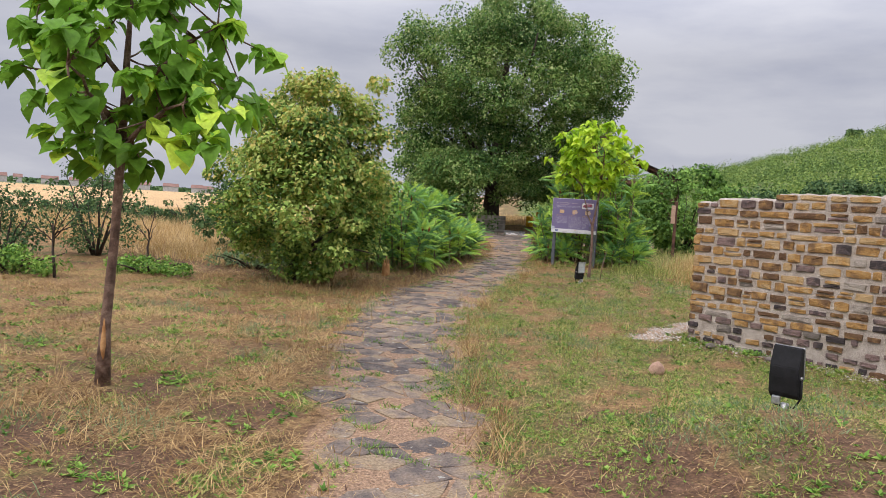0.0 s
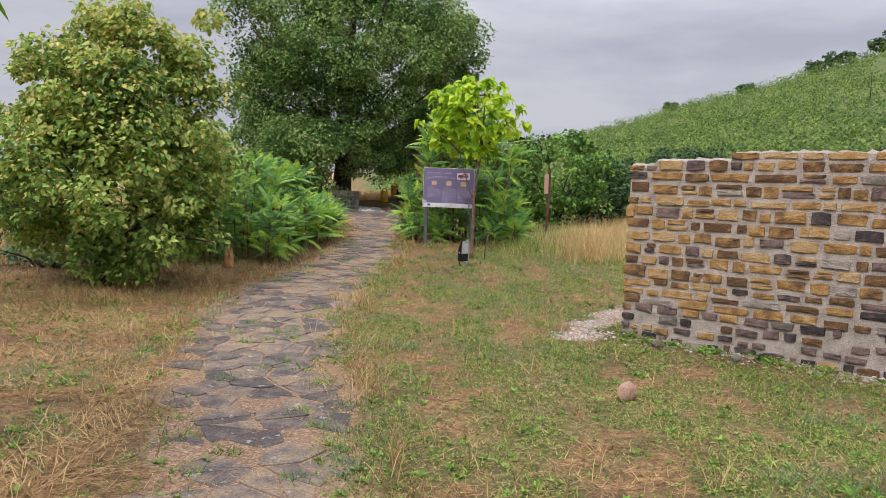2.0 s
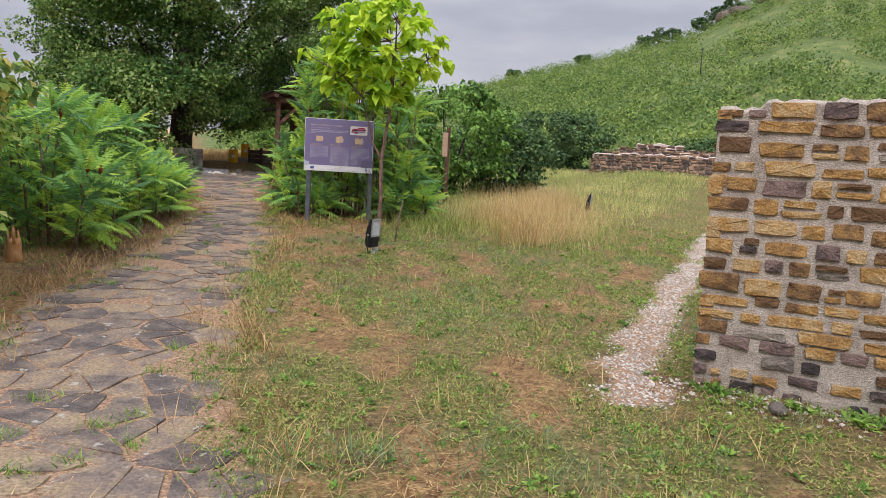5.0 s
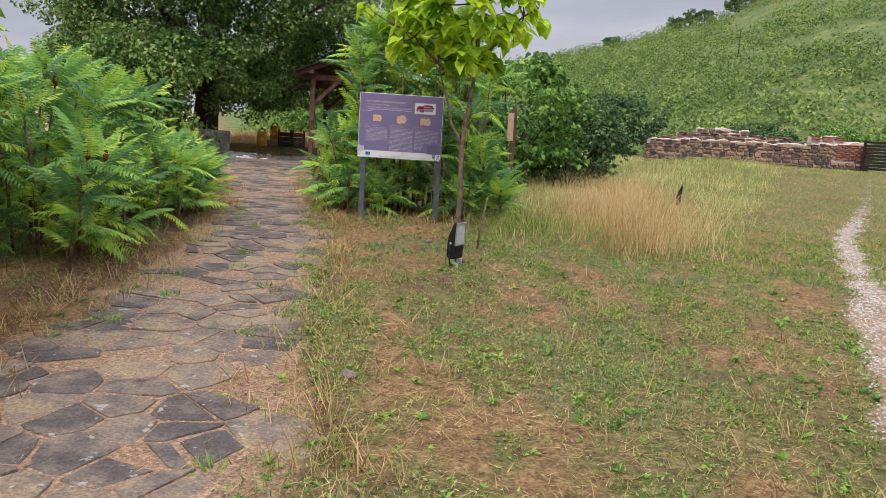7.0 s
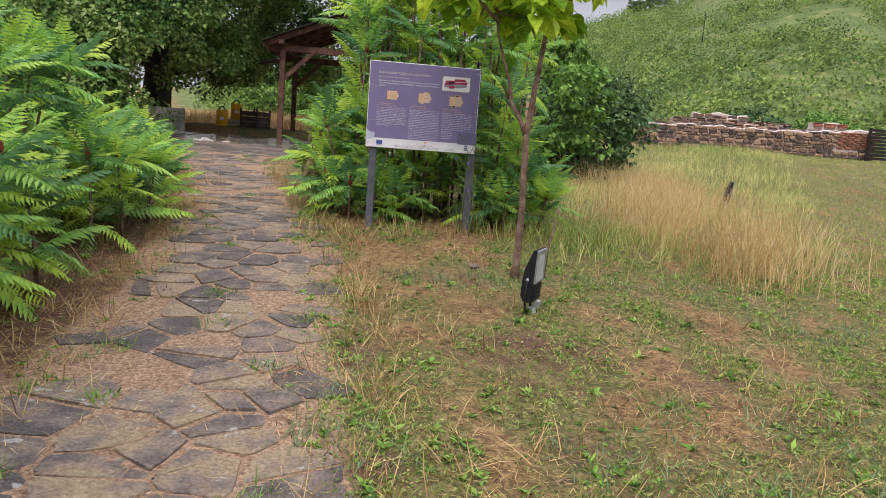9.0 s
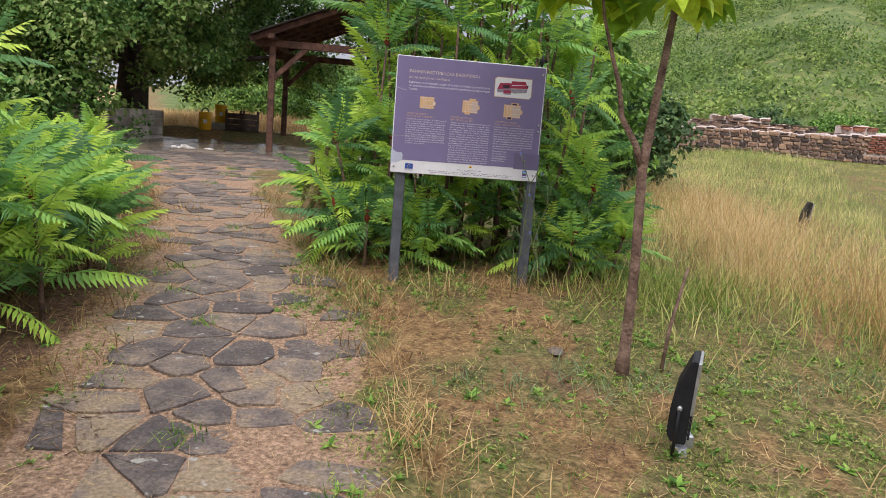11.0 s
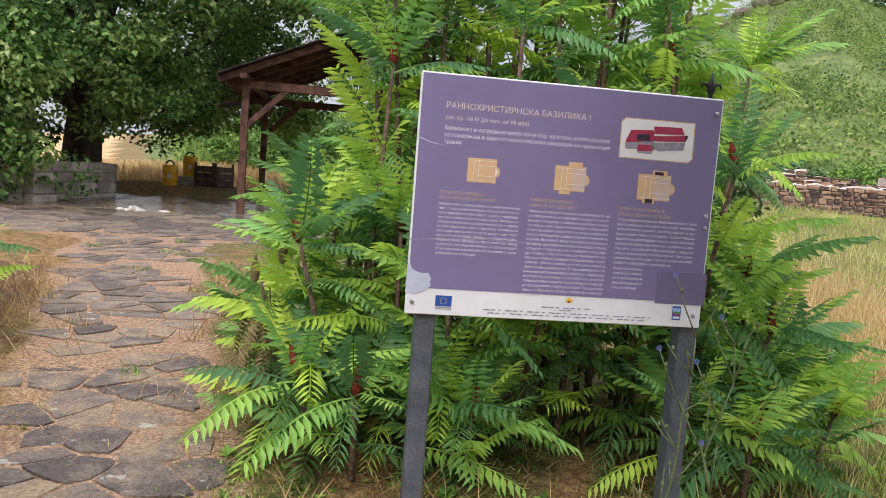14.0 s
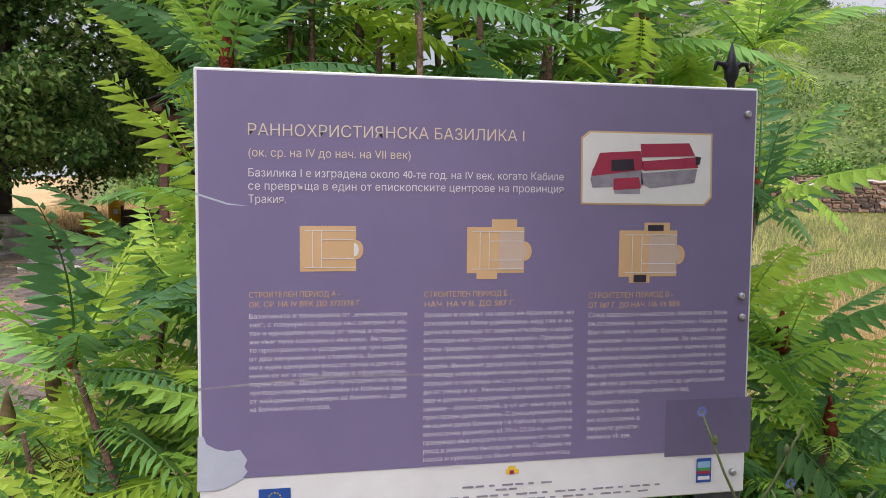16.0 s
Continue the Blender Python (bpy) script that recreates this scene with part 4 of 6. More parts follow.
def catalpa(name, foot, trunk, radii, limbs, centre, size, clusters, seed, material, label, leaf=0.2, scar=False, tips=()):
    """A young tree with large heart-shaped leaves in whorls at the twig ends."""
    r = random.Random(seed)
    t = thing(name, foot, label, "tree")
    part("trunk", tube(trunk, radii, 10), BARK, t, "reddish brown trunk")
    for pts, rad in limbs:
        part("limb", tube(pts, [rad * (1 - 0.7 * i / (len(pts) - 1)) for i in range(len(pts))], 7), BARK, t)
    if scar:
        (x, y, z) = Vector(trunk[0]).lerp(Vector(trunk[1]), 0.75)
        part("bark_wound", tube([(x + 0.022, y - 0.03, z - 0.20), (x + 0.022, y - 0.036, z), (x + 0.02, y - 0.03, z + 0.22)], [0.006, 0.024, 0.006], 8), WOUND, t, "orange scar where the bark is stripped")
    # whorls of leaves at the ends of twigs
    twigs = bmesh.new()
    tips = [Vector(p) for p in tips]
    anchors = [Vector(p) for pts, _ in limbs for p in pts[1:]] + [Vector(trunk[-1]), Vector(trunk[-2])]
    while len(tips) < clusters:
        d = Vector((r.gauss(0, 1), r.gauss(0, 1), r.gauss(0, 1))).normalized() * (r.uniform(0.25, 1.0) ** 0.5)
        wob = 0.82 + 0.25 * math.sin(3 * math.atan2(d.y, d.x) + seed) + r.uniform(-0.12, 0.12)
        p = Vector(centre) + Vector((d.x * size[0] * wob, d.y * size[1] * wob, d.z * size[2]))
        tips.append(p)
        a = min(anchors, key=lambda q: (q - p).length)
        if r.random() < 0.6:
            tube(limb(a, p, -0.03, 3, r), [0.011, 0.008, 0.006, 0.004], 5, twigs)
    crown = part("crown", twigs, BARK, t)
    shapes = leaf_meshes(HEART, (leaf, leaf * 0.82, leaf * 1.12), material, "leaf") + leaf_meshes(HEART2, (leaf * 0.95, leaf * 0.75), material, "leaf")
    n = 0
    more = []
    for p in tips:
        count = r.randint(5, 8)
        ph = r.uniform(0, 360)
        out_dir = math.degrees(math.atan2(p.y - centre[1], p.x - centre[0])) - 90
        for k in range(count):
            yaw = ph + k * 360 / count + r.uniform(-25, 25)
            if r.random() < 0.35:
                yaw = out_dir + r.uniform(-50, 50)
            q = p + Vector((r.uniform(-0.07, 0.07), r.uniform(-0.07, 0.07), r.uniform(-0.10, 0.05)))
            m = Matrix.Translation(q) @ pose(0, 0, 0, 0, 0, yaw) @ pose(0, 0, 0, r.uniform(-48, 6), r.uniform(-22, 22), 0)
            me = shapes[r.randrange(5)]
            if n < 300:
                part("leaf", me, material, crown, m=m)
            else:
                more.append((me, m))
            n += 1
    if more:
        vs, fs, o = [], [], 0
        for me, m in more:
            co = np.zeros(len(me.vertices) * 3, np.float32)
            me.vertices.foreach_get("co", co)
            M = np.array(m)
            vs.append(co.reshape(-1, 3) @ M[:3, :3].T + M[:3, 3])
            tri = HEART[1]
            fs.append(tri + o)
            o += len(vs[-1])
        tagged(part("leaves", arrays("leaves", np.concatenate(vs), np.concatenate(fs), True), material, t), kind="stuff")
    return t


g1 = lz(-4.6, 4.8)
catalpa("catalpa_tree", (-4.6, 4.8, g1),
        [(-4.56, 4.8, g1 - 0.1), (-4.55, 4.8, g1 + 0.5), (-4.51, 4.82, g1 + 1.2), (-4.49, 4.84, g1 + 2.0), (-4.48, 4.85, g1 + 2.7), (-4.45, 4.85, g1 + 3.3)], [0.07, 0.042, 0.036, 0.036, 0.026, 0.013],
        [(limb((-4.5, 4.83, g1 + 1.95), (-3.7, 4.6, g1 + 2.3), 0.05, 5, random.Random(1)), 0.03), (limb((-4.49, 4.83, g1 + 2.05), (-5.3, 5.0, g1 + 2.65), 0.05, 5, random.Random(2)), 0.028),
         (limb((-4.49, 4.84, g1 + 2.3), (-3.8, 5.1, g1 + 3.0), 0.05, 5, random.Random(3)), 0.026), (limb((-4.48, 4.85, g1 + 2.5), (-5.0, 4.5, g1 + 3.2), 0.05, 5, random.Random(4)), 0.024),
         (limb((-4.5, 4.83, g1 + 2.0), (-4.3, 4.1, g1 + 2.5), 0.05, 5, random.Random(5)), 0.024)],
        (-4.36, 4.85, g1 + 2.74), (1.22, 1.1, 1.0), 150, 5, CATALPA, "young catalpa tree with large heart-shaped leaves, bark scarred", 0.175, True,
        [(-3.35, 4.45, g1 + 2.22), (-3.2, 4.3, g1 + 2.05), (-3.5, 4.6, g1 + 2.4), (-3.1, 4.45, g1 + 2.25), (-3.45, 4.3, g1 + 2.0), (-3.7, 4.3, g1 + 2.1)])
g2 = lz(-2.33, 17.1)
catalpa("catalpa_tree", (-2.44, 16.97, g2),
        [(-2.45, 16.95, g2 - 0.1), (-2.44, 16.96, g2 + 0.12), (-2.43, 16.98, g2 + 0.6), (-2.45, 17.0, g2 + 1.17), (-2.40, 17.03, g2 + 1.6), (-2.35, 17.06, g2 + 2.0), (-2.32, 17.08, g2 + 2.6), (-2.32, 17.1, g2 + 3.2)], [0.052, 0.033, 0.027, 0.028, 0.022, 0.019, 0.015, 0.009],
        [(limb((-2.45, 17.0, g2 + 1.15), (-2.78, 17.05, g2 + 2.15), -0.06, 6, random.Random(6)), 0.021), (limb((-2.34, 17.07, g2 + 2.1), (-1.7, 16.98, g2 + 2.75), 0.05, 5, random.Random(7)), 0.022),
         (limb((-2.33, 17.07, g2 + 2.2), (-2.4, 16.5, g2 + 2.8), 0.05, 5, random.Random(8)), 0.02), (limb((-2.74, 17.04, g2 + 2.05), (-3.3, 17.2, g2 + 2.5), 0.05, 5, random.Random(9)), 0.018), (limb((-2.78, 17.05, g2 + 2.15), (-2.7, 17.3, g2 + 3.0), 0.03, 5, random.Random(10)), 0.016)],
        (-2.54, 17.1, g2 + 2.82), (1.22, 1.1, 0.80), 128, 12, CATALPA_L, "young lime-green catalpa tree with forked trunk by the sign", 0.18)
stick = tube([(-2.19, 17.0, lz(-2.19, 17.0) - 0.05), (-2.17, 17.0, g2 + 0.25), (-2.1, 17.01, g2 + 0.62)], [0.012, 0.011, 0.008], 6)
solo("dead_stick", stick, BARK, "thin dead stick standing beside the young tree", "stick")


def foliage(centres, radii, per, leaf, seed, flat=0.75, drop=(-70, 10), outward=None):
    """Leaves packed in clumps: places, turns and sizes."""
    r = np.random.RandomState(seed)
    n = len(centres)
    c = np.repeat(np.asarray(centres, float), per, axis=0)
    rad = np.repeat(np.asarray(radii, float), per)
    d = r.normal(size=(n * per, 3))
    d /= np.linalg.norm(d, axis=1)[:, None]
    d *= (r.uniform(0.15, 1, n * per) ** 0.45)[:, None]
    pos = c + d * rad[:, None] * np.array([1, 1, flat])
    yaw = np.arctan2(-d[:, 0], d[:, 1]) + r.normal(0, 0.9, n * per)
    rot = turns(yaw, np.radians(r.uniform(*drop, n * per)), np.radians(r.uniform(-40, 40, n * per)))
    return pos, rot, leaf * r.uniform(0.6, 1.25, n * per)


def crown_clumps(centre, size, count, seed, fill=0.55, lumps=0.14, low=-1.0):
    """Clump centres in and on an uneven crown."""
    r = np.random.RandomState(seed)
    out_ = []
    while len(out_) < count:
        d = r.normal(size=3)
        d /= np.linalg.norm(d)
        if d[2] < low:
            continue
        a = math.atan2(d[1], d[0])
        k = 1 + lumps * (math.sin(3 * a + seed) + math.sin(5 * a + 4 * d[2] + 2 * seed) * 0.7 + math.sin(7 * d[2] + 3 * a)) * 0.6
        k *= r.uniform(fill, 1.0) ** 0.5
        out_.append((centre[0] + d[0] * size[0] * k, centre[1] + d[1] * size[1] * k, centre[2] + d[2] * size[2] * k))
    return np.array(out_)


def broad_tree(name, foot, trunk, radii, limbs, clumps, clump_r, per, leaf, seed, bark, material, label, extra=None, low=-1):
    t = thing(name, foot, label, "tree")
    part("trunk", tube(trunk, radii, 12), bark, t)
    rr = random.Random(seed)
    for a, b, rad in limbs:
        part("limb", tube(limb(a, b, 0.15, 6, rr), [rad * (1 - 0.75 * i / 6) for i in range(7)], 7), bark, t)
    rs = np.random.RandomState(seed)
    pos, rot, size = foliage(clumps, clump_r * rs.uniform(0.6, 1.3, len(clumps)), per, leaf, seed)
    tagged(part("crown", strew("crown", SMALL, pos, rot, size), material, t), kind="stuff")
    if extra:
        k, mat_, s = extra
        pick = rs.choice(len(pos), k, p=(lambda w: w / w.sum())(np.maximum(0.05, (pos[:, 2] - pos[:, 2].min()))))
        tagged(part("blossom", strew("blossom", SMALL, pos[pick] + rs.normal(0, 0.03, (k, 3)), rot[pick], size[pick] * s), mat_, t), kind="stuff")
    return t


# small flowering linden by the path
g = lz(-7.3, 12.2)
cl = np.concatenate([crown_clumps((-7.2, 12.35, g + 1.55), (1.8, 1.6, 1.35), 190, 4, 0.4, 0.14), crown_clumps((-7.15, 12.35, g + 2.65), (1.25, 1.2, 1.1), 110, 6, 0.4, 0.14)])
wisps = np.array([(-7.1 + dx, 12.3 + dy, g + 3.2 + dz) for dx, dy, dz in ((-0.5, 0, 0.35), (0.1, 0.2, 0.7), (0.6, -0.1, 0.4), (-1.0, 0.1, 0.2), (1.0, 0.3, 0.2), (1.35, 0, 0.55), (-0.2, -0.3, 0.6), (0.3, -0.2, 0.65))])
broad_tree("linden_tree", (-7.3, 12.2, g), [(-7.3, 12.2, g - 0.1), (-7.3, 12.22, g + 0.8), (-7.25, 12.25, g + 1.9), (-7.15, 12.3, g + 3.0)], [0.11, 0.09, 0.06, 0.02],
           [((-7.3, 12.2, g + 0.5), (-7.1 + 1.4 * math.cos(a), 12.3 + 1.3 * math.sin(a), g + 0.7 + 1.9 * ((k * 0.37) % 1)), 0.035) for k, a in enumerate(np.arange(0, 6.2, 0.62))],
           np.concatenate([cl, wisps]), 0.30, 130, 0.09, 4, DARKBARK, LINDEN, "bushy young linden tree full of yellow blossom", (14000, BLOSSOM, 0.75))
# the great linden behind the stone planter
g = lz(-9.7, 33.3)
cl = crown_clumps((-9.2, 33.4, g + 5.7), (5.0, 4.8, 4.85), 520, 9, 0.45, 0.13, -0.92)
low_b = np.array([(-9.3 + (3.4 + 1.6 * ((k * 0.37) % 1)) * math.cos(a), 33.4 + (3.0 + 1.6 * ((k * 0.37) % 1)) * math.sin(a), g + 1.75 + 1.5 * ((k * 0.618) % 1)) for k, a in enumerate(np.arange(0.2, 6.4, 0.085))])
rs = np.random.RandomState(3)
boughs = np.stack([rs.normal(-10.5, 0.7, 56), rs.normal(29.6, 0.5, 56), g + 2.9 * rs.uniform(0, 1, 56) - 0.1], 1)
behind = np.stack([rs.uniform(-7.6, -3.6, 34), rs.uniform(35.6, 37.2, 34), g + rs.uniform(1.9, 4.6, 34)], 1)
near = np.concatenate([cl, low_b, boughs, behind])
near = near[~((near[:, 0] > -7.1) & (near[:, 1] < 34.9) & (near[:, 2] < g + 3.7))]
broad_tree("great_linden_tree", (-9.7, 33.3, g), [(-9.7, 33.3, g - 0.2), (-9.68, 33.3, g + 0.5), (-9.62, 33.3, g + 1.6), (-9.5, 33.35, g + 4), (-9.4, 33.4, g + 7), (-9.35, 33.4, g + 9.4)], [0.52, 0.42, 0.36, 0.3, 0.16, 0.05],
           [((-9.6, 33.3, g + 1.5 + 0.25 * (k % 5)), (-9.4 + 4.6 * math.cos(a), 33.4 + 4.4 * math.sin(a), g + 2.4 + 6.2 * ((k * 0.41) % 1)), 0.12) for k, a in enumerate(np.arange(0.2, 6.4, 0.42))],
           near, 0.70, 290, 0.12, 9, DARKBARK, LINDEN_D, "great old linden tree with dense dark crown", (26000, BRACT, 0.95))


# ---- stag's-horn sumac thickets ----
def frond_shape(r, length=0.55, pairs=11, arch=0.5, droop=0.55):
    """A pinnate leaf: an arching stalk along y with drooping pairs of narrow leaflets."""
    def at(t):
        return np.array([0, length * t, length * (0.16 * t - arch * t * t)])

    stops = np.concatenate([[0, 0.07], 0.14 + 0.84 * np.arange(pairs) / (pairs - 1), [1.0]])
    v, f = [], []
    for t in stops:
        w = 0.0045 * (1 - 0.7 * t)
        v += [at(t) + (-w, 0, 0), at(t) + (w, 0, 0), at(t) + (0, 0, w * 1.6)]
    for i in range(len(stops) - 1):
        k = 3 * i
        f += [(k, k + 1, k + 4), (k, k + 4, k + 3), (k + 1, k + 2, k + 5), (k + 1, k + 5, k + 4), (k + 2, k, k + 3), (k + 2, k + 3, k + 5)]
    for i in range(pairs):
        t = stops[i + 2]
        ln = 0.118 * (math.sin(math.pi * (0.18 + 0.72 * (i + 0.5) / pairs)) ** 0.7) * length / 0.55
        for side in (-1, 1):
            yaw = -side * math.radians(80 - 24 * t + r.uniform(-6, 6))
            R = turns(np.array([yaw]), np.array([-droop + r.uniform(-0.25, 0.2)]), np.array([side * 0.3]))[0]
            leaf_v = (LEAFLET[0] * np.array([1.4, 1, 1]) * ln) @ R.T + at(t)
            ring = 3 * (i + 2)
            base = [ring + 2] * 3
            o = len(v) - 3
            v += list(leaf_v[3:])
            for tri in LEAFLET[1]:
                q = [base[c] if c < 3 else c + o for c in tri]
                if len(set(q)) == 3:
                    f.append(tuple(q))
    return np.array(v), np.array(f)


FRNG = random.Random(3)
FRONDS = [frond_shape(FRNG, ln, pr, ar, dr) for ln, pr, ar, dr in ((0.52, 14, 0.30, 0.30), (0.46, 13, 0.18, 0.20), (0.56, 15, 0.40, 0.38), (0.36, 11, 0.10, 0.05), (0.50, 14, 0.50, 0.42))]
FRONDM = []
for fv, ff in FRONDS:
    fm = arrays("frond", fv, ff)
    fm.materials.append(SUMAC)
    FRONDM.append(fm)
YOUNG = FRONDM[3].copy()
YOUNG.materials.clear()
YOUNG.materials.append(SUMAC_Y)


def sumac(name, spots, label, seed, singles=300, cones=10, bare=None):
    """A thicket: leaning stems, each ending in a whorl of fronds; spots: x, y, height of stem."""
    r = random.Random(seed)
    x0, y0 = spots[0][0], spots[0][1]
    t = thing(name, (x0, y0, lz(x0, y0)), label, "shrub")
    rest_v, rest_f, o, n = [], [], 0, 0
    for i, (x, y, h) in enumerate(spots):
        z = lz(x, y)
        lean = Vector((r.uniform(-0.2, 0.2), r.uniform(-0.2, 0.15), 0)) * min(h, 0.9)
        top = Vector((x, y, z + h)) + lean
        part("stem", tube([(x, y, z - 0.05), (x + lean.x * 0.3, y + lean.y * 0.3, z + h * 0.5), top], [0.018, 0.014, 0.009], 6), BARK, t)
        whorls = [(top, 10, 0)] + [(top.lerp(Vector((x, y, z)), q), 4 + i % 2, -8 - 14 * q) for q in ((0.22, 0.42, 0.62, 0.8) if i < 62 else (0.3, 0.6)) if h * (1 - q) > 0.16 and h * q > 0.12]
        for c, count, tip in whorls:
            ph = r.uniform(0, 360)
            for k in range(count):
                up = r.uniform(-12, 42) + tip if k % 3 else r.uniform(40, 68) + tip
                m = Matrix.Translation(c + Vector((0, 0, r.uniform(-0.08, 0.02)))) @ pose(0, 0, 0, 0, 0, ph + k * 360 / count * 1.0 + r.uniform(-16, 16)) @ pose(0, 0, 0, up, r.uniform(-14, 14), 0)
                m = m @ Matrix.Diagonal((*[r.uniform(0.72, 1.05)] * 3, 1))
                j = r.randrange(5)
                tip_at = m @ Vector((0, 0.5, 0))
                if min(tip_at.y, c.y) < 18.9 and -3.95 < tip_at.x < -2.4 and max(tip_at.z, c.z) > 1.12:
                    continue
                if n < singles and (tip == 0 or n % 2):
                    part("frond", FRONDM[j], SUMAC, t, m=m)
                    n += 1
                else:
                    M = np.array(m)
                    rest_v.append(FRONDS[j][0] @ M[:3, :3].T + M[:3, 3])
                    rest_f.append(FRONDS[j][1] + o)
                    o += len(rest_v[-1])
        for k in range(4 if i % 3 else 6):
            m = Matrix.Translation(top) @ pose(0, 0, 0, 0, 0, r.uniform(0, 360)) @ pose(0, 0, 0, r.uniform(10, 60), r.uniform(-10, 10), 0) @ Matrix.Scale(r.uniform(0.8, 1.2), 4)
            if not (top.y < 19.0 and -3.95 < top.x < -2.4 and top.z > 0.75):
                part("young_frond", YOUNG, SUMAC_Y, t, m=m)
        if i < cones:
            c = top + Vector((0, 0, -0.01))
            b = lathe([(0.008, 0), (0.024, 0.025), (0.022, 0.07), (0.014, 0.12), (0.003, 0.16)], 9)
            for vv in b.verts:
                vv.co += Vector((r.uniform(-1, 1), r.uniform(-1, 1), r.uniform(-1, 1))) * 0.003
            bmesh.ops.transform(b, matrix=Matrix.Translation(c) @ pose(0, 0, 0, r.uniform(-20, 20), r.uniform(-20, 20), 0), verts=b.verts[:])
            part("flower_cone", b, CONE, t, "dark red fuzzy flower cone")
    if rest_v:
        tagged(part("inner_fronds", arrays("inner_fronds", np.concatenate(rest_v), np.concatenate(rest_f)), SUMAC_I, t), kind="stuff")
    return t


def spots_in(poly, count, height, seed, gap=0.24):
    """Places for stems inside a polygon, nearest to the walker first, with their heights."""
    r = random.Random(seed)
    xs, ys = [p[0] for p in poly], [p[1] for p in poly]
    got = []
    tries = 0
    while len(got) < count and tries < 20000:
        tries += 1
        x, y = r.uniform(min(xs), max(xs)), r.uniform(min(ys), max(ys))
        inside = False
        for (ax, ay), (bx, by) in zip(poly, poly[1:] + poly[:1]):
            if (ay > y) != (by > y) and x < (bx - ax) * (y - ay) / (by - ay) + ax:
                inside = not inside
        if inside and all((x - q[0]) ** 2 + (y - q[1]) ** 2 > gap * gap for q in got):
            got.append((x, y, height(x, y) * r.uniform(0.85, 1.12)))
    return got


def h_left(x, y):
    return float(np.clip(0.42 + 1.08 * ease(-x, 5.5, 6.6), 0.25, 2.0) * (1 - 0.6 * ease(y, 17.6, 18.8)) * (1 - 0.25 * ease(-y, -15.2, -14)))


left = sorted(spots_in([(-6.9, 14.5), (-6.0, 14.75), (-5.7, 15.4), (-5.72, 17.0), (-6.0, 19.4), (-6.7, 22.2), (-8.6, 22.2), (-9.2, 17), (-8.4, 14.9)], 104, h_left, 5, 0.27), key=lambda s: s[1] - s[0] * 1.5)
sumac("sumac_thicket", left, "dense green sumac thicket beside the path", 6, 300, 16)


def h_board(x, y):
    back = ease(y, 19.1, 19.9) * ease(x, -4.35, -3.6) * ease(-x, 1.6, 2.2)
    return float(0.36 + 2.0 * back + 0.3 * ease(y, 19.3, 20.2) )


front = sorted((q for q in spots_in([(-4.3, 19.7), (-4.0, 19.15), (-3.4, 18.95), (-2.7, 18.9), (-2.0, 18.85), (-1.6, 19.2), (-1.55, 20.2), (-1.9, 20.9), (-2.7, 21.4), (-3.7, 21.3), (-4.15, 20.5)], 100, h_board, 8, 0.22) if not (q[1] < 19.3 and -3.15 < q[0] < -2.45)), key=lambda s: s[1])
sumac("sumac_thicket", front, "tall sumac thicket with red cones around the sign", 9, 300, 26)
dead = thing("withered_sumac", (-4.3, 19.55, lz(-4.3, 19.55)), "withered brown sumac shoot drooping at the path's edge", "shrub")
wr = random.Random(2)
dz = lz(-4.3, 19.55)
part("stem", tube([(-4.25, 19.6, dz - 0.05), (-4.28, 19.55, dz + 0.4), (-4.33, 19.5, dz + 0.78)], [0.014, 0.011, 0.007], 6), BARK, dead)
for k in range(11):
    dm = arrays("frond", *FRONDS[k % 5])
    part("withered_frond", dm, DEADFROND, dead, m=Matrix.Translation((-4.33 + wr.uniform(-0.04, 0.04), 19.5, dz + 0.76 - 0.03 * k)) @ pose(0, 0, 0, 0, 0, k * 67) @ pose(0, 0, 0, wr.uniform(-75, -40), 0, 0) @ Matrix.Scale(0.62, 4))
for k in range(2):
    part("seed_head", lathe([(0.006, 0), (0.02, 0.02), (0.022, 0.06), (0.012, 0.1), (0.003, 0.13)], 8, None, (-4.36 + 0.12 * k, 19.48, dz + 0.78 + 0.09 * k)), DEADFROND, dead)
low = spots_in([(-5.75, 17.2), (-5.55, 17.7), (-5.7, 18.7), (-6.3, 18.6), (-6.3, 17.2)], 7, lambda x, y: 0.62, 15, 0.25)
sumac("sumac_shoots", low, "low sumac shoots at the path's edge", 16, 60, 3)

# ---- shrubs, saplings, the scrub on the hill ----
def shrub(name, x, y, w, h, count, per, leaf, seed, material, label, category="shrub", depth=None, r_clump=0.28):
    z = lz(x, y)
    t = thing(name, (x, y, z), label, category)
    r = random.Random(seed)
    for k in range(7):
        a = k * 0.9 + r.uniform(-0.3, 0.3)
        part("branch", tube(limb((x + 0.05 * math.cos(a), y + 0.05 * math.sin(a), z - 0.05), (x + w * 0.35 * math.cos(a), y + w * 0.35 * math.sin(a), z + h * r.uniform(0.6, 0.95)), 0.05, 4, r), [0.035, 0.028, 0.02, 0.013, 0.006], 6), DARKBARK, t)
    cl = crown_clumps((x, y, z + h * 0.5), (w / 2, (depth or w) / 2, h * 0.52), count, seed, 0.45, 0.2)
    cl[:, 2] = np.maximum(cl[:, 2], z + 0.12)
    rs = np.random.RandomState(seed)
    pos, rot, size = foliage(cl, r_clump * rs.uniform(0.6, 1.3, count), per, leaf, seed)
    tagged(part("foliage", strew("foliage", SMALL, pos, rot, size), material, t), kind="stuff")
    return t


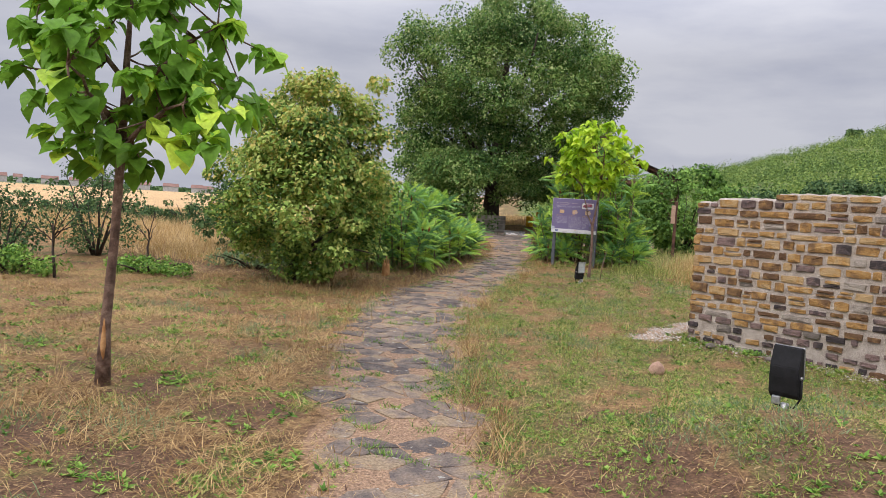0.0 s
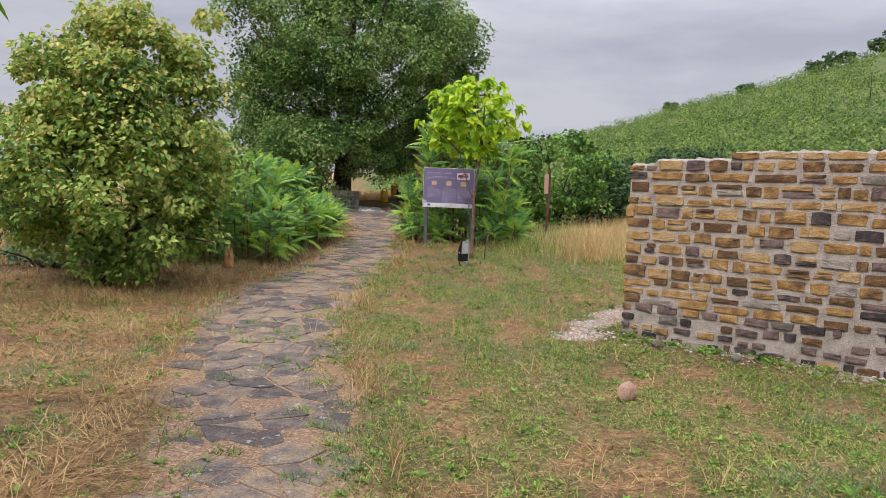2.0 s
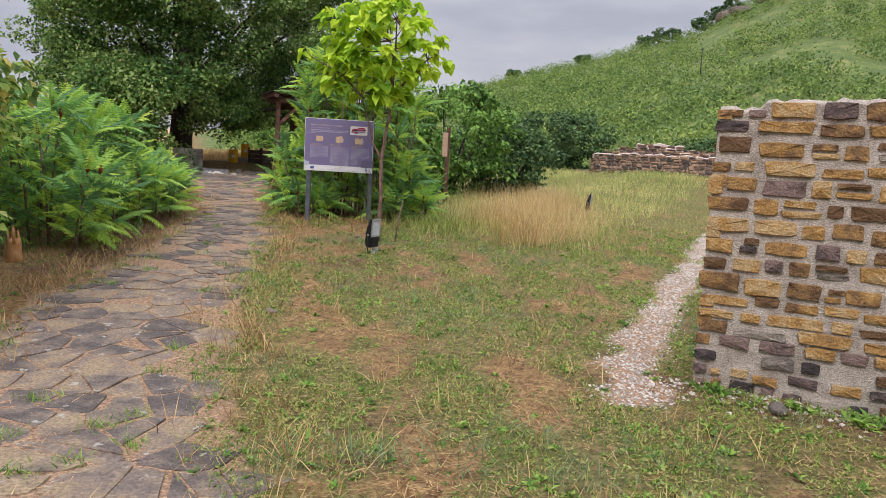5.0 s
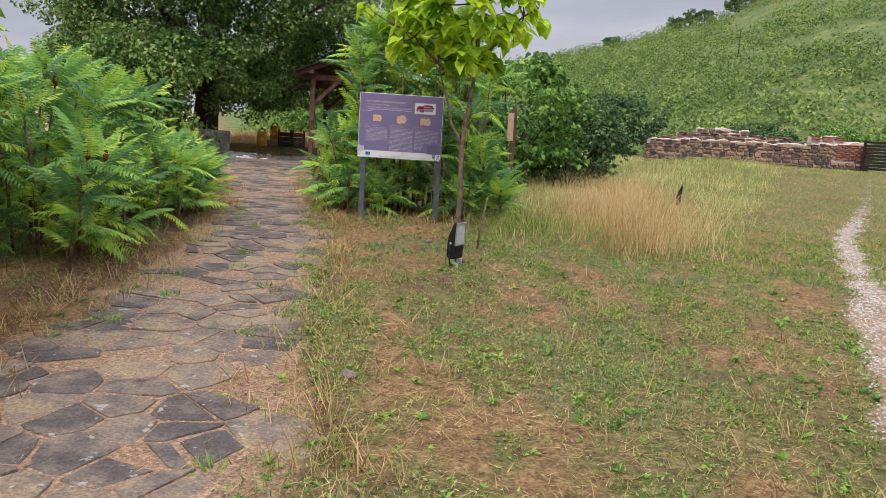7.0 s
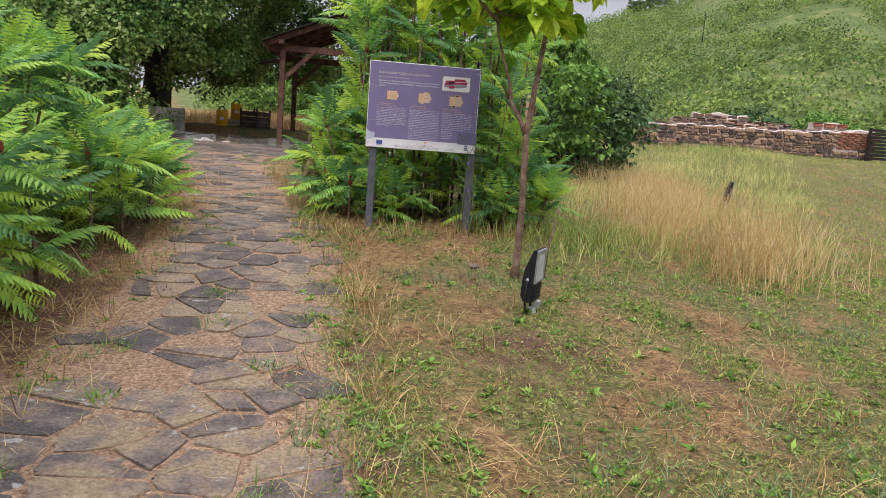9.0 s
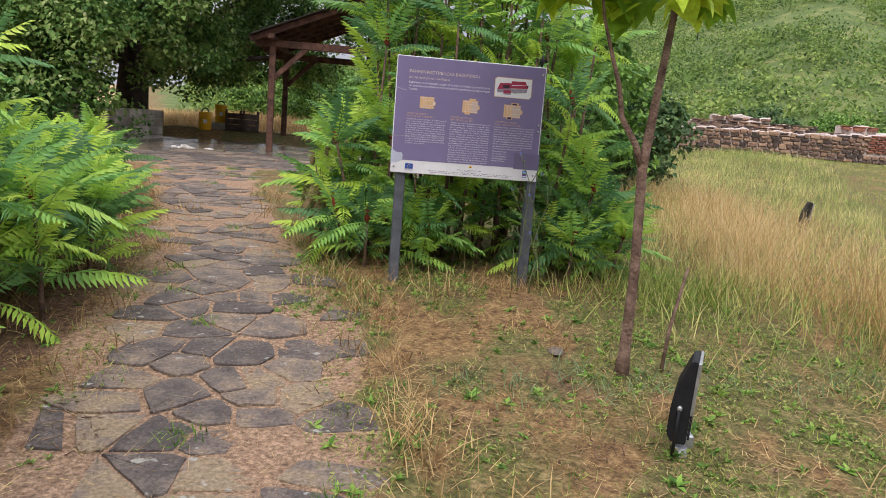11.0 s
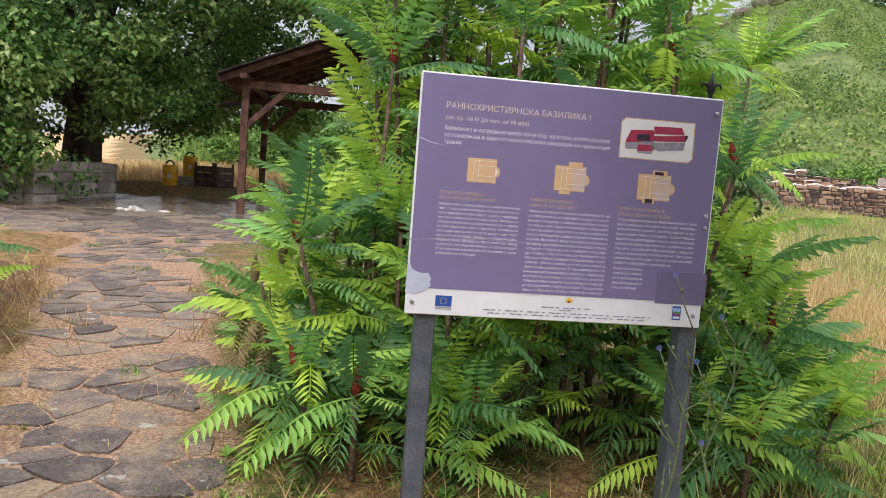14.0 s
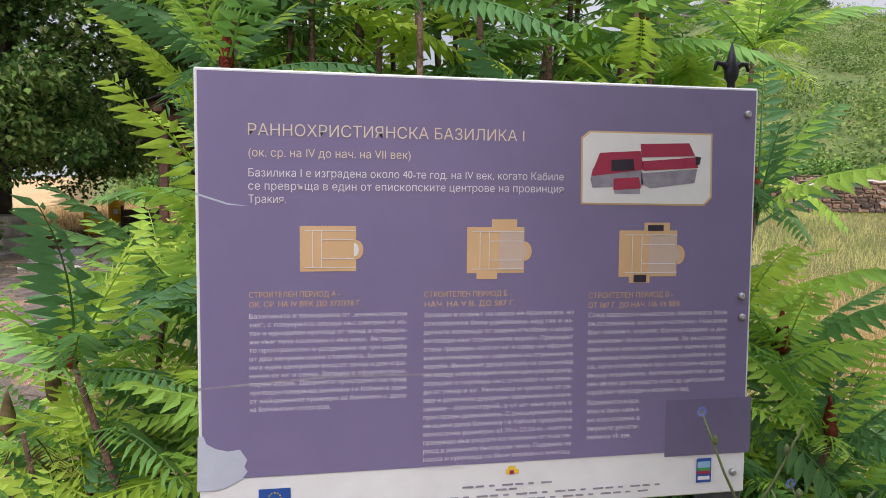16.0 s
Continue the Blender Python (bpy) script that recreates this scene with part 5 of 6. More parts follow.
shrub("leafy_shrub", -0.75, 25.6, 3.4, 3.1, 100, 80, 0.13, 31, SHRUB, "tall leafy green shrub behind the sumac", r_clump=0.36)
shrub("leafy_shrub", 1.0, 26.8, 2.6, 2.0, 70, 80, 0.12, 32, DARKSHRUB, "rounded dark green shrub at the meadow's edge", r_clump=0.32)
shrub("dark_shrub", 6.9, 46.5, 5.6, 3.3, 120, 80, 0.18, 33, DARKSHRUB, "broad dark green shrub beside the ruin", r_clump=0.5)
shrub("dark_shrub", 2.9, 47.5, 4.2, 2.6, 90, 80, 0.18, 34, DARKSHRUB, "dark green shrub at the hill's foot", r_clump=0.45)
shrub("pale_shrub", -4.9, 42.5, 3.6, 2.2, 70, 70, 0.15, 35, SHRUB, "pale green shrub beyond the yard", r_clump=0.4)
shrub("pale_shrub", -3.1, 45.5, 4.0, 2.8, 80, 70, 0.16, 36, SHRUB, "pale green shrub beyond the yard", r_clump=0.45)
shrub("pale_shrub", -7.6, 47.5, 4.0, 2.4, 80, 70, 0.16, 37, SHRUB, "pale green shrub beyond the yard", r_clump=0.45)
shrub("pale_shrub", 15.5, 47.0, 3.4, 2.0, 70, 70, 0.16, 38, DARKSHRUB, "low dark shrub on the slope behind the ruin", r_clump=0.4)
shrub("pale_shrub", 20.5, 48.0, 3.6, 2.2, 70, 70, 0.16, 39, SHRUB, "bright green shrub on the slope behind the ruin", r_clump=0.4)
shrub("thorn_bush", -13.1, 13.2, 2.1, 2.1, 60, 60, 0.07, 41, DARKSHRUB, "ragged green thorn bush in dry grass", r_clump=0.28)
shrub("thorn_bush", -12.9, 10.6, 1.5, 1.5, 40, 60, 0.07, 42, DARKSHRUB, "ragged green thorn bush in dry grass", r_clump=0.25)
shrub("thorn_bush", -14.6, 11.3, 1.8, 1.7, 45, 60, 0.07, 43, DARKSHRUB, "ragged green thorn bush in dry grass", r_clump=0.25)
shrub("thorn_bush", -10.9, 15.6, 2.4, 1.9, 60, 60, 0.08, 44, DARKSHRUB, "ragged green thorn bush behind the linden", r_clump=0.3)
shrub("low_weeds", -11.8, 9.9, 2.6, 0.45, 50, 50, 0.07, 45, WEED, "patch of tall green weeds by the thorn bushes", "weeds", 0.8, 0.18)
shrub("low_weeds", -10.2, 11.6, 2.2, 0.3, 40, 50, 0.06, 46, WEED, "patch of tall green weeds by the thorn bushes", "weeds", 0.7, 0.15)
shrub("low_weeds", -9.1, 13.6, 2.6, 0.35, 45, 50, 0.06, 47, PALEWEED, "patch of grey-green weeds by the thorn bushes", "weeds", 0.8, 0.15)
for k in range(9):
    shrub("hedge_bush", -13.8 - k * 1.55, 20.6 + 0.25 * k + 0.3 * math.sin(k * 2), 1.9, 0.55 + 0.2 * (k % 3), 26, 50, 0.09, 60 + k, DARKSHRUB, "low dark hedge bush along the field's edge", "hedge", 0.7, 0.2)


def dead_sapling(x, y, h, seed):
    r = random.Random(seed)
    z = lz(x, y)
    t = thing("dead_sapling", (x, y, z), "leafless dead sapling with thin twisted branches", "sapling")
    part("trunk", tube(limb((x, y, z - 0.05), (x - 0.05 * h, y, z + h * 0.6), 0, 4, r), [0.03, 0.026, 0.022, 0.018, 0.012], 6), DARKBARK, t)
    for k in range(7):
        a = r.uniform(0, 6.28)
        s = z + h * r.uniform(0.3, 0.6)
        e = (x + 0.35 * h * math.cos(a), y + 0.35 * h * math.sin(a), z + h * r.uniform(0.6, 1.0))
        part("branch", tube(limb((x - 0.03 * h, y, s), e, 0.04, 4, r), [0.012, 0.01, 0.008, 0.005, 0.003], 5), DARKBARK, t)


dead_sapling(-10.7, 9.9, 1.6, 3)
dead_sapling(-11.4, 13.0, 1.15, 4)

rs = np.random.RandomState(12)
N = 7600
az_, rr_ = np.radians(rs.uniform(-12, 62, N)), 50 + 195 * rs.uniform(0, 1, N) ** 0.85
bx, by = -2 + rr_ * np.sin(az_), 8 + rr_ * np.cos(az_)
keep = (wavy(bx, by, 26, 4) + 0.5 * wavy(bx, by, 9, 5) > -0.75) & ~((bx > 3) & (by < 52))
bx, by, rr_ = bx[keep], by[keep], rr_[keep]
bw = rs.uniform(0.7, 1.0, len(bx)) + 1.5 * rs.uniform(0, 1, len(bx)) ** 2 + 0.5 * (wavy(bx, by, 14, 6) > 0.3)
cz = land(bx, by) + bw * 0.55
pos, rot, size = foliage(np.stack([bx, by, cz], 1), bw, 40, 0.35, 13, 0.8)
hill_scrub = solo("hill_scrub", strew("hill_scrub", SMALL, pos, rot, size), HILLBUSH, "green scrub covering the hillside", "scrub", kind="stuff")
# trees on the skyline
for k, (a, d, w, h) in enumerate(((14.6, 228, 4, 2.6), (19.0, 228, 5, 3), (20.0, 228, 6, 3.5), (20.9, 228, 5, 3), (22.9, 228, 6, 3.4), (23.9, 228, 6, 4), (24.8, 228, 6, 4), (33.5, 228, 7, 5), (35.4, 228, 7, 4), (9.5, 229, 4, 2))):
    shrub("skyline_tree", -2 + d * math.sin(radians(a)), 8 + d * math.cos(radians(a)), w, h, 30, 40, 0.55, 80 + k, DARKSHRUB, "dark tree on the hill's skyline", "tree", None, 0.8)
mx_, my_ = 45.9, 120.0
mast = thing("slope_mast", (mx_, my_, lz(mx_, my_)), "thin dark steel mast standing on the scrub slope", "mast")
part("pole", tube([(mx_, my_, lz(mx_, my_) - 0.3), (mx_, my_, 16.0), (mx_, my_, 21.5)], [0.11, 0.09, 0.06], 8), IRON, mast)
for k in range(3):
    part("crossbar", box_bm(mx_, my_, 19.2 + k * 1.0, 0.7 - 0.15 * k, 0.06, 0.06, 0.01), IRON, mast)
# rock at the hilltop
r = random.Random(8)
for k in range(7):
    a, d = radians(24.5 + k * 1.25 + r.uniform(-0.3, 0.3)), 212 + r.uniform(-6, 10)
    x, y = -2 + d * math.sin(a), 8 + d * math.cos(a)
    b = bmesh.new()
    bmesh.ops.create_icosphere(b, subdivisions=2, radius=1)
    for v in b.verts:
        v.co *= 1 + 0.35 * noise.noise(v.co * 1.7 + Vector((k, 0, 0)))
    bmesh.ops.transform(b, matrix=pose(x, y, lz(x, y) + 0.3) @ Matrix.Diagonal((r.uniform(2, 3.6), 2.5, r.uniform(1.2, 2.2), 1)), verts=b.verts[:])
    solo("rock_outcrop", b, ROCKY, "reddish grey rock outcrop near the hilltop", "rock", "rocks on the hilltop")
# far side of the plain: tree line and houses
n = 2400
a = np.radians(rs.uniform(-75, -14, n))
d = rs.uniform(900, 1500, n)
fx, fy = -2 + d * np.sin(a), 8 + d * np.cos(a)
pos, rot, size = foliage(np.stack([fx, fy, np.full(n, 2.5)], 1), np.full(n, 7.0), 12, 6.0, 14, 0.7)
solo("far_tree_line", strew("far_tree_line", SMALL, pos, rot, size), DARKSHRUB, "distant dark tree line across the plain", "trees", kind="stuff")
for k in range(16):
    a, d = radians(-58 + k * 1.35 + r.uniform(-0.5, 0.5)), r.uniform(820, 980)
    x, y, w = -2 + d * math.sin(a), 8 + d * math.cos(a), r.uniform(8, 18)
    hs = thing("far_house", (x, y, lz(x, y)), "small distant house with tiled roof on the plain", "house", "houses on the plain")
    part("wall", box_bm(x, y, 2, w, 9, 8, 0, math.degrees(-a)), HOUSE, hs)
    rb = bmesh.new()
    v = [rb.verts.new(p) for p in ((-w / 2 - 0.5, -5, 0), (w / 2 + 0.5, -5, 0), (w / 2 + 0.5, 5, 0), (-w / 2 - 0.5, 5, 0), (-w / 2, 0, 3.5), (w / 2, 0, 3.5))]
    for f in ((0, 1, 5, 4), (2, 3, 4, 5), (0, 4, 3), (1, 2, 5), (3, 2, 1, 0)):
        rb.faces.new([v[i] for i in f])
    bmesh.ops.transform(rb, matrix=pose(x, y, 6.0, 0, 0, math.degrees(-a)), verts=rb.verts[:])
    part("roof", rb, TILE, hs)

# ---- grass, straw, weeds, gravel ----
def sown(x0, x1, y0, y1, n, seed):
    r = np.random.RandomState(seed)
    return r.uniform(x0, x1, n), r.uniform(y0, y1, n), r


def clear_of(x, y):
    """1 where things may grow: off the flags, the gravel and the walls."""
    u, v = (x + 0.10) * 0.8526 - (y - 11.17) * 0.5225, (x + 0.10) * 0.5225 + (y - 11.17) * 0.8526
    wall = (u > -0.02) & (u < 4.3) & (v > -0.03) & (v < 0.65)
    return (1 - on_path(x, y, -0.12)) * (1 - on_gravel(x, y)) * (1 - on_plaza(x, y)) * ~wall


def blades(name, x, y, r, high, wide, lean, shape, material, label, category):
    n = len(x)
    rot = turns(r.uniform(0, 6.28, n), -np.abs(r.normal(0, lean, n)), r.normal(0, lean * 0.6, n))
    h = high * r.uniform(0.55, 1.25, n)
    size = np.stack([wide * r.uniform(0.7, 1.3, n), h, h], 1)
    return solo(name, strew(name, shape, np.stack([x, y, land(x, y) - 0.004], 1), rot, size), material, label, category, kind="stuff")


def near_bias(y):
    return np.clip(1.25 - 0.03 * (y - 3), 0.35, 1)


x, y, r = sown(-12, 7, 1.0, 20, 620000, 1)
g = greenness(x, y)
k = (r.uniform(0, 1, len(x)) < np.clip((g - 0.42) * 1.7, 0.03, 1) * clear_of(x, y) * near_bias(y))
blades("short_grass", x[k], y[k], r, 0.055, 0.0065, 0.8, BLADE, GRASS, "short green grass on the mown lawn", "grass")
x, y, r = sown(-12, 7, 1.0, 20, 52000, 2)
g = greenness(x, y)
k = r.uniform(0, 1, len(x)) < np.clip((g - 0.35) * 1.25, 0.07, 1) * clear_of(x, y)
x, y = x[k], y[k]


def rosettes(name, x, y, r, leaf, per, material, label):
    """Broad-leaved weeds: rings of lance-shaped leaves."""
    n = len(x)
    X, Y = np.repeat(x, per), np.repeat(y, per)
    yaw = np.tile(np.arange(per) * 6.28 / per, n) + np.repeat(r.uniform(0, 6.28, n), per) + r.normal(0, 0.3, n * per)
    rot = turns(yaw, r.uniform(0.05, 1.0, n * per), r.normal(0, 0.3, n * per))
    s = np.repeat(leaf * r.uniform(0.5, 1.3, n), per) * r.uniform(0.7, 1.2, n * per)
    size = np.stack([s * 1.9, s, s], 1)
    return solo(name, strew(name, WEEDLEAF, np.stack([X, Y, land(X, Y)], 1), rot, size), material, label, "weeds", kind="stuff")


half = len(x) // 3
rosettes("broad_weeds", x[:half], y[:half], r, 0.05, 8, WEED, "low broad-leaved green weeds in the lawn")
rosettes("clover_weeds", x[half:], y[half:], r, 0.028, 8, WEED, "small clover-like weeds in the lawn")
x, y, r = sown(-9, 5, 2, 17, 9000, 3)
k = (wavy(x, y, 1.1, 31) > 0.3) * clear_of(x, y) * (greenness(x, y) > 0.1) > 0.5
x, y = np.repeat(x[k], 9), np.repeat(y[k], 9)
x, y = x + r.normal(0, 0.06, len(x)), y + r.normal(0, 0.06, len(y))
blades("grass_tufts", x, y, r, 0.10, 0.0055, 0.7, STALK, PALEWEED, "blue-green grass tufts in the mown turf", "grass")
# carpet of small rounded leaves through the turf, thickest where it is green
x, y, r = sown(-9.5, 7, 1.2, 19, 560000, 21)
g = greenness(x, y) + 0.25 * wavy(x, y, 0.35, 22)
k = r.uniform(0, 1, len(x)) < np.clip((g - 0.48) * 1.3, 0.02, 0.75) * clear_of(x, y) * near_bias(y)
x, y = x[k], y[k]
n = len(x)
solo("turf_leaves", strew("turf_leaves", SMALL, np.stack([x, y, land(x, y) + r.uniform(0.004, 0.035, n)], 1), turns(r.uniform(0, 6.28, n), r.normal(0.3, 0.5, n), r.normal(0, 0.45, n)), np.stack([r.uniform(0.008, 0.02, n), r.uniform(0.014, 0.036, n), r.uniform(0.014, 0.03, n)], 1)), TURFLEAF, "carpet of small green leaves in the mown lawn", "weeds", kind="stuff")
# tufts in the joints of the flags
x, y, r = sown(-7, 1.5, 1.5, 26, 1500, 4)
k = (on_path(x, y) > 0.5) & (r.uniform(0, 1, len(x)) < np.clip(0.62 - 0.03 * y, 0.08, 0.6) + 0.25 * (wavy(x, y, 0.8, 41) > 0.35))
x, y = np.repeat(x[k], 55), np.repeat(y[k], 55)
x, y = x + r.normal(0, 0.055, len(x)), y + r.normal(0, 0.045, len(y))
blades("joint_grass", x, y, r, 0.075, 0.008, 0.8, BLADE, WEED, "small grass tufts growing between the flagstones", "grass")
# dry litter: lying stems
x, y, r = sown(-13, 7, 0.8, 24, 520000, 5)
g = greenness(x, y)
k = r.uniform(0, 1, len(x)) < np.clip(1.1 - g * 1.0, 0.4, 1) * np.clip(1 - 1.2 * wavy(x, y, 0.9, 14), 0.15, 1.2) * np.maximum(clear_of(x, y), 0.16 * on_path(x, y)) * near_bias(y)
x, y = x[k], y[k]
n = len(x)
rot = turns(r.uniform(0, 6.28, n), np.radians(-90 + np.abs(r.normal(0, 14, n))), np.zeros(n))
ln = r.uniform(0.03, 0.15, n)
solo("mown_straw", strew("mown_straw", BLADE, np.stack([x, y, land(x, y) + r.uniform(0.001, 0.012, n)], 1), rot, np.stack([r.uniform(0.0025, 0.006, n), ln * 0.2, ln], 1)), STRAW, "dry mown straw lying on the turf", "straw", kind="stuff")
# longer hay lying in swathes on the dry side of the path
x, y, r = sown(-12, 0, 1.5, 15, 150000, 25)
k = r.uniform(0, 1, len(x)) < np.clip(0.35 + 0.7 * wavy(x, y, 0.8, 26) - 0.5 * wavy(x, y, 0.9, 14), 0, 0.9) * (x < np.interp(y, PATH_Y, PATH_L) - 0.05) * clear_of(x, y) * near_bias(y)
x, y = x[k], y[k]
n = len(x)
ln = r.uniform(0.08, 0.26, n)
yaw = 0.9 * wavy(x, y, 0.9, 27) * 3.1 + r.normal(0, 0.7, n)
solo("loose_hay", strew("loose_hay", STALK, np.stack([x, y, land(x, y) + r.uniform(0.002, 0.03, n)], 1), turns(yaw, np.radians(-84 + np.abs(r.normal(0, 20, n))), r.normal(0, 0.4, n)), np.stack([r.uniform(0.003, 0.0055, n), ln, ln], 1)), STRAW, "golden loose hay lying in swathes on dry turf", "hay", kind="stuff")
# dark dead thatch in the bare patches
x, y, r = sown(-10, 5, 0.8, 19, 260000, 15)
k = r.uniform(0, 1, len(x)) < np.clip(0.75 * (wavy(x, y, 0.6, 71) + 0.5 * wavy(x, y, 0.2, 72)) - 0.04, 0, 1) * np.clip(0.9 - 0.5 * greenness(x, y), 0.1, 1) * clear_of(x, y) * near_bias(y)
x, y = x[k], y[k]
n = len(x)
ln = r.uniform(0.03, 0.11, n)
solo("dead_thatch", strew("dead_thatch", BLADE, np.stack([x, y, land(x, y) + r.uniform(0.004, 0.016, n)], 1), turns(r.uniform(0, 6.28, n), np.radians(-90 + np.abs(r.normal(0, 16, n))), np.zeros(n)), np.stack([r.uniform(0.004, 0.011, n), ln * 0.2, ln], 1)), THATCH, "dark brown dead thatch in bare patches of turf", "thatch", kind="stuff")
# weed clumps in the dry ground beside the path
x, y, r = sown(-9, -1.5, 2.2, 12, 900, 16)
k = (x < np.interp(y, PATH_Y, PATH_L) + 0.1) & (wavy(x, y, 0.9, 73) > 0.15) & (clear_of(x, y) > 0.5)
x, y = np.repeat(x[k], 7), np.repeat(y[k], 7)
rosettes("clump_weeds", x + r.normal(0, 0.08, len(x)), y + r.normal(0, 0.08, len(y)), r, 0.05, 7, WEED, "clumps of green weeds in the dry turf")
# weeds and rubble crumbs along the wall's foot
r = np.random.RandomState(31)
u, v = r.uniform(-0.15, 4.2, 24), -0.06 - np.abs(r.normal(0, 0.16, 24))
x, y = np.repeat(-0.10 + 0.8526 * u + 0.5225 * v, 6), np.repeat(11.17 - 0.5225 * u + 0.8526 * v, 6)
rosettes("wall_foot_weeds", x + r.normal(0, 0.05, len(x)), y + r.normal(0, 0.04, len(y)), r, 0.07, 7, WEED, "green weeds sprouting along the wall's foot")
u, v = r.uniform(-0.4, 4.3, 900), -0.02 - np.abs(r.normal(0, 0.22, 900))
x, y = -0.10 + 0.8526 * u + 0.5225 * v, 11.17 - 0.5225 * u + 0.8526 * v
solo("mortar_crumbs", strew("mortar_crumbs", PEBBLE, np.stack([x, y, land(x, y)], 1), turns(r.uniform(0, 6.28, 900), r.normal(0, 0.3, 900), r.normal(0, 0.3, 900)), r.uniform(0.008, 0.028, 900)), GRAVEL, "pale mortar crumbs along the wall's foot", "rubble", kind="stuff")
# standing dry tufts along the path and round the linden's foot
x, y, r = sown(-10, 0, 3, 24, 20000, 6)
l_, r_ = np.interp(y, PATH_Y, PATH_L), np.interp(y, PATH_Y, PATH_R)
edge = np.exp(-((x - r_ - 0.12) / 0.16) ** 2) * 0.5 + np.exp(-((x - l_ + 0.2) / 0.25) ** 2) * 0.35 * (y > 9) + np.exp(-((x + 6.9) / 1.3) ** 2 - ((y - 12.3) / 1.3) ** 2) * 0.8 + np.exp(-((x + 3.3) / 0.9) ** 2 - ((y - 18.55) / 0.3) ** 2) * 0.6 + 0.05
k = r.uniform(0, 1, len(x)) < edge * (1 - on_path(x, y, -0.25)) * (0.5 + 0.5 * (wavy(x, y, 0.7, 51) > -0.1))
x, y = np.repeat(x[k], 9), np.repeat(y[k], 9)
x, y = x + r.normal(0, 0.05, len(x)), y + r.normal(0, 0.05, len(y))
blades("dry_tufts", x, y, r, 0.20, 0.005, 0.6, STALK, STRAW, "dry straw-coloured grass tufts along the path", "grass")
# tall ripe grass in the meadow
x, y, r = sown(-2.2, 4.2, 15.8, 27, 60000, 7)
den = np.exp(-((x - 0.1 - 0.2 * (y - 18)) / 0.85) ** 2) * ease(y, 16.4, 17.8) * (1 - ease(y, 23.5, 27)) * (0.55 + 0.45 * wavy(x, y, 0.9, 61))
k = r.uniform(0, 1, len(x)) < den * (1 - on_gravel(x, y)) * (x > -0.95 + 0.3 * (18.0 - y))
blades("tall_dry_grass", x[k], y[k], r, 0.55, 0.006, 0.32, STALK, GOLD, "tall golden dry grass standing in the meadow", "grass")
x, y, r = sown(-3, 14, 16, 46, 130000, 8)
cx = np.interp(y, [10, 13, 19.3, 26.2, 34], [-1.6, -0.7, 1.9, 5.9, 10.2])
den = ease(cx - x, -0.3, 0.5) * ease(y, 16.5, 18.5) * ((x > -1.9) | (y > 23)) * (0.75 + 0.3 * wavy(x, y, 1.6, 62))
k = r.uniform(0, 1, len(x)) < den * (1 - on_gravel(x, y)) * (1 - on_plaza(x, y)) * (1 - on_path(x, y)) * ~((y > 37.2) & (x > 6.3)) * (x > -2.4)
blades("meadow_grass", x[k], y[k], r, 0.27, 0.0065, 0.35, STALK, MEADOW, "knee-high meadow grass turning yellow", "grass")
x, y, r = sown(-1, 17, 16, 37, 110000, 9)
cx = np.interp(y, [10, 13, 19.3, 26.2, 34], [-1.6, -0.7, 1.9, 5.9, 10.2])
k = r.uniform(0, 1, len(x)) < ease(x - cx, -0.5, 0.3) * (1 - on_gravel(x, y)) * 0.8
blades("lane_grass", x[k], y[k], r, 0.07, 0.010, 0.6, BLADE, GRASS, "short grass of the mown lane through the meadow", "grass")
x, y, r = sown(-26, -7.5, 13.5, 31, 70000, 10)
k = r.uniform(0, 1, len(x)) < (x < -9.5 - 0.1 * (y - 20)) * ease(y + 0.25 * x, 10.2, 11.6) * (0.8 + 0.2 * wavy(x, y, 2, 63)) * (1 - on_plaza(x, y))
blades("dry_meadow_grass", x[k], y[k], r, 0.42, 0.010, 0.35, STALK, GOLD, "dry golden grass strip before the field", "grass")
x, y, r = sown(-14, 2, 35, 56, 40000, 11)
k = r.uniform(0, 1, len(x)) < 0.9 * (1 - on_plaza(x, y))
blades("dry_yard_grass", x[k], y[k], r, 0.5, 0.014, 0.35, STALK, GOLD, "dry golden grass beyond the paved yard", "grass")
x, y, r = sown(-3.6, -0.6, 17.6, 20.4, 5200, 12)
k = r.uniform(0, 1, len(x)) < np.exp(-((x + 1.5) / 0.6) ** 2 - ((y - 18.6) / 0.5) ** 2)
blades("rank_grass", x[k], y[k], r, 0.3, 0.007, 0.45, STALK, GRASS, "rank green grass at the foot of the sumac", "grass")
# gravel
x, y, r = sown(-1.6, 14, 10.4, 32, 640000, 13)
k = r.uniform(0, 1, len(x)) < on_gravel(x, y) * (0.8 + 0.3 * wavy(x, y, 0.35, 81)) * np.clip(1.5 - 0.06 * (y - 10), 0.45, 1)
x, y = x[k], y[k]
n = len(x)
s = r.uniform(0.007, 0.019, n)
solo("white_gravel", strew("white_gravel", PEBBLE, np.stack([x, y, land(x, y)], 1), turns(r.uniform(0, 6.28, n), r.normal(0, 0.3, n), r.normal(0, 0.3, n)), s), GRAVEL, "strip of loose white gravel", "gravel", kind="stuff")
# grit and crumbs on the path's bed
x, y, r = sown(-8, 1.5, 1, 24, 130000, 14)
k = on_path(x, y) > r.uniform(0.2, 1, len(x))
x, y = x[k], y[k]
n = len(x)
solo("path_grit", strew("path_grit", PEBBLE, np.stack([x, y, land(x, y)], 1), turns(r.uniform(0, 6.28, n), r.normal(0, 0.3, n), r.normal(0, 0.3, n)), r.uniform(0.003, 0.008, n)), SAND, "loose sandy grit between the flagstones", "grit", kind="stuff")

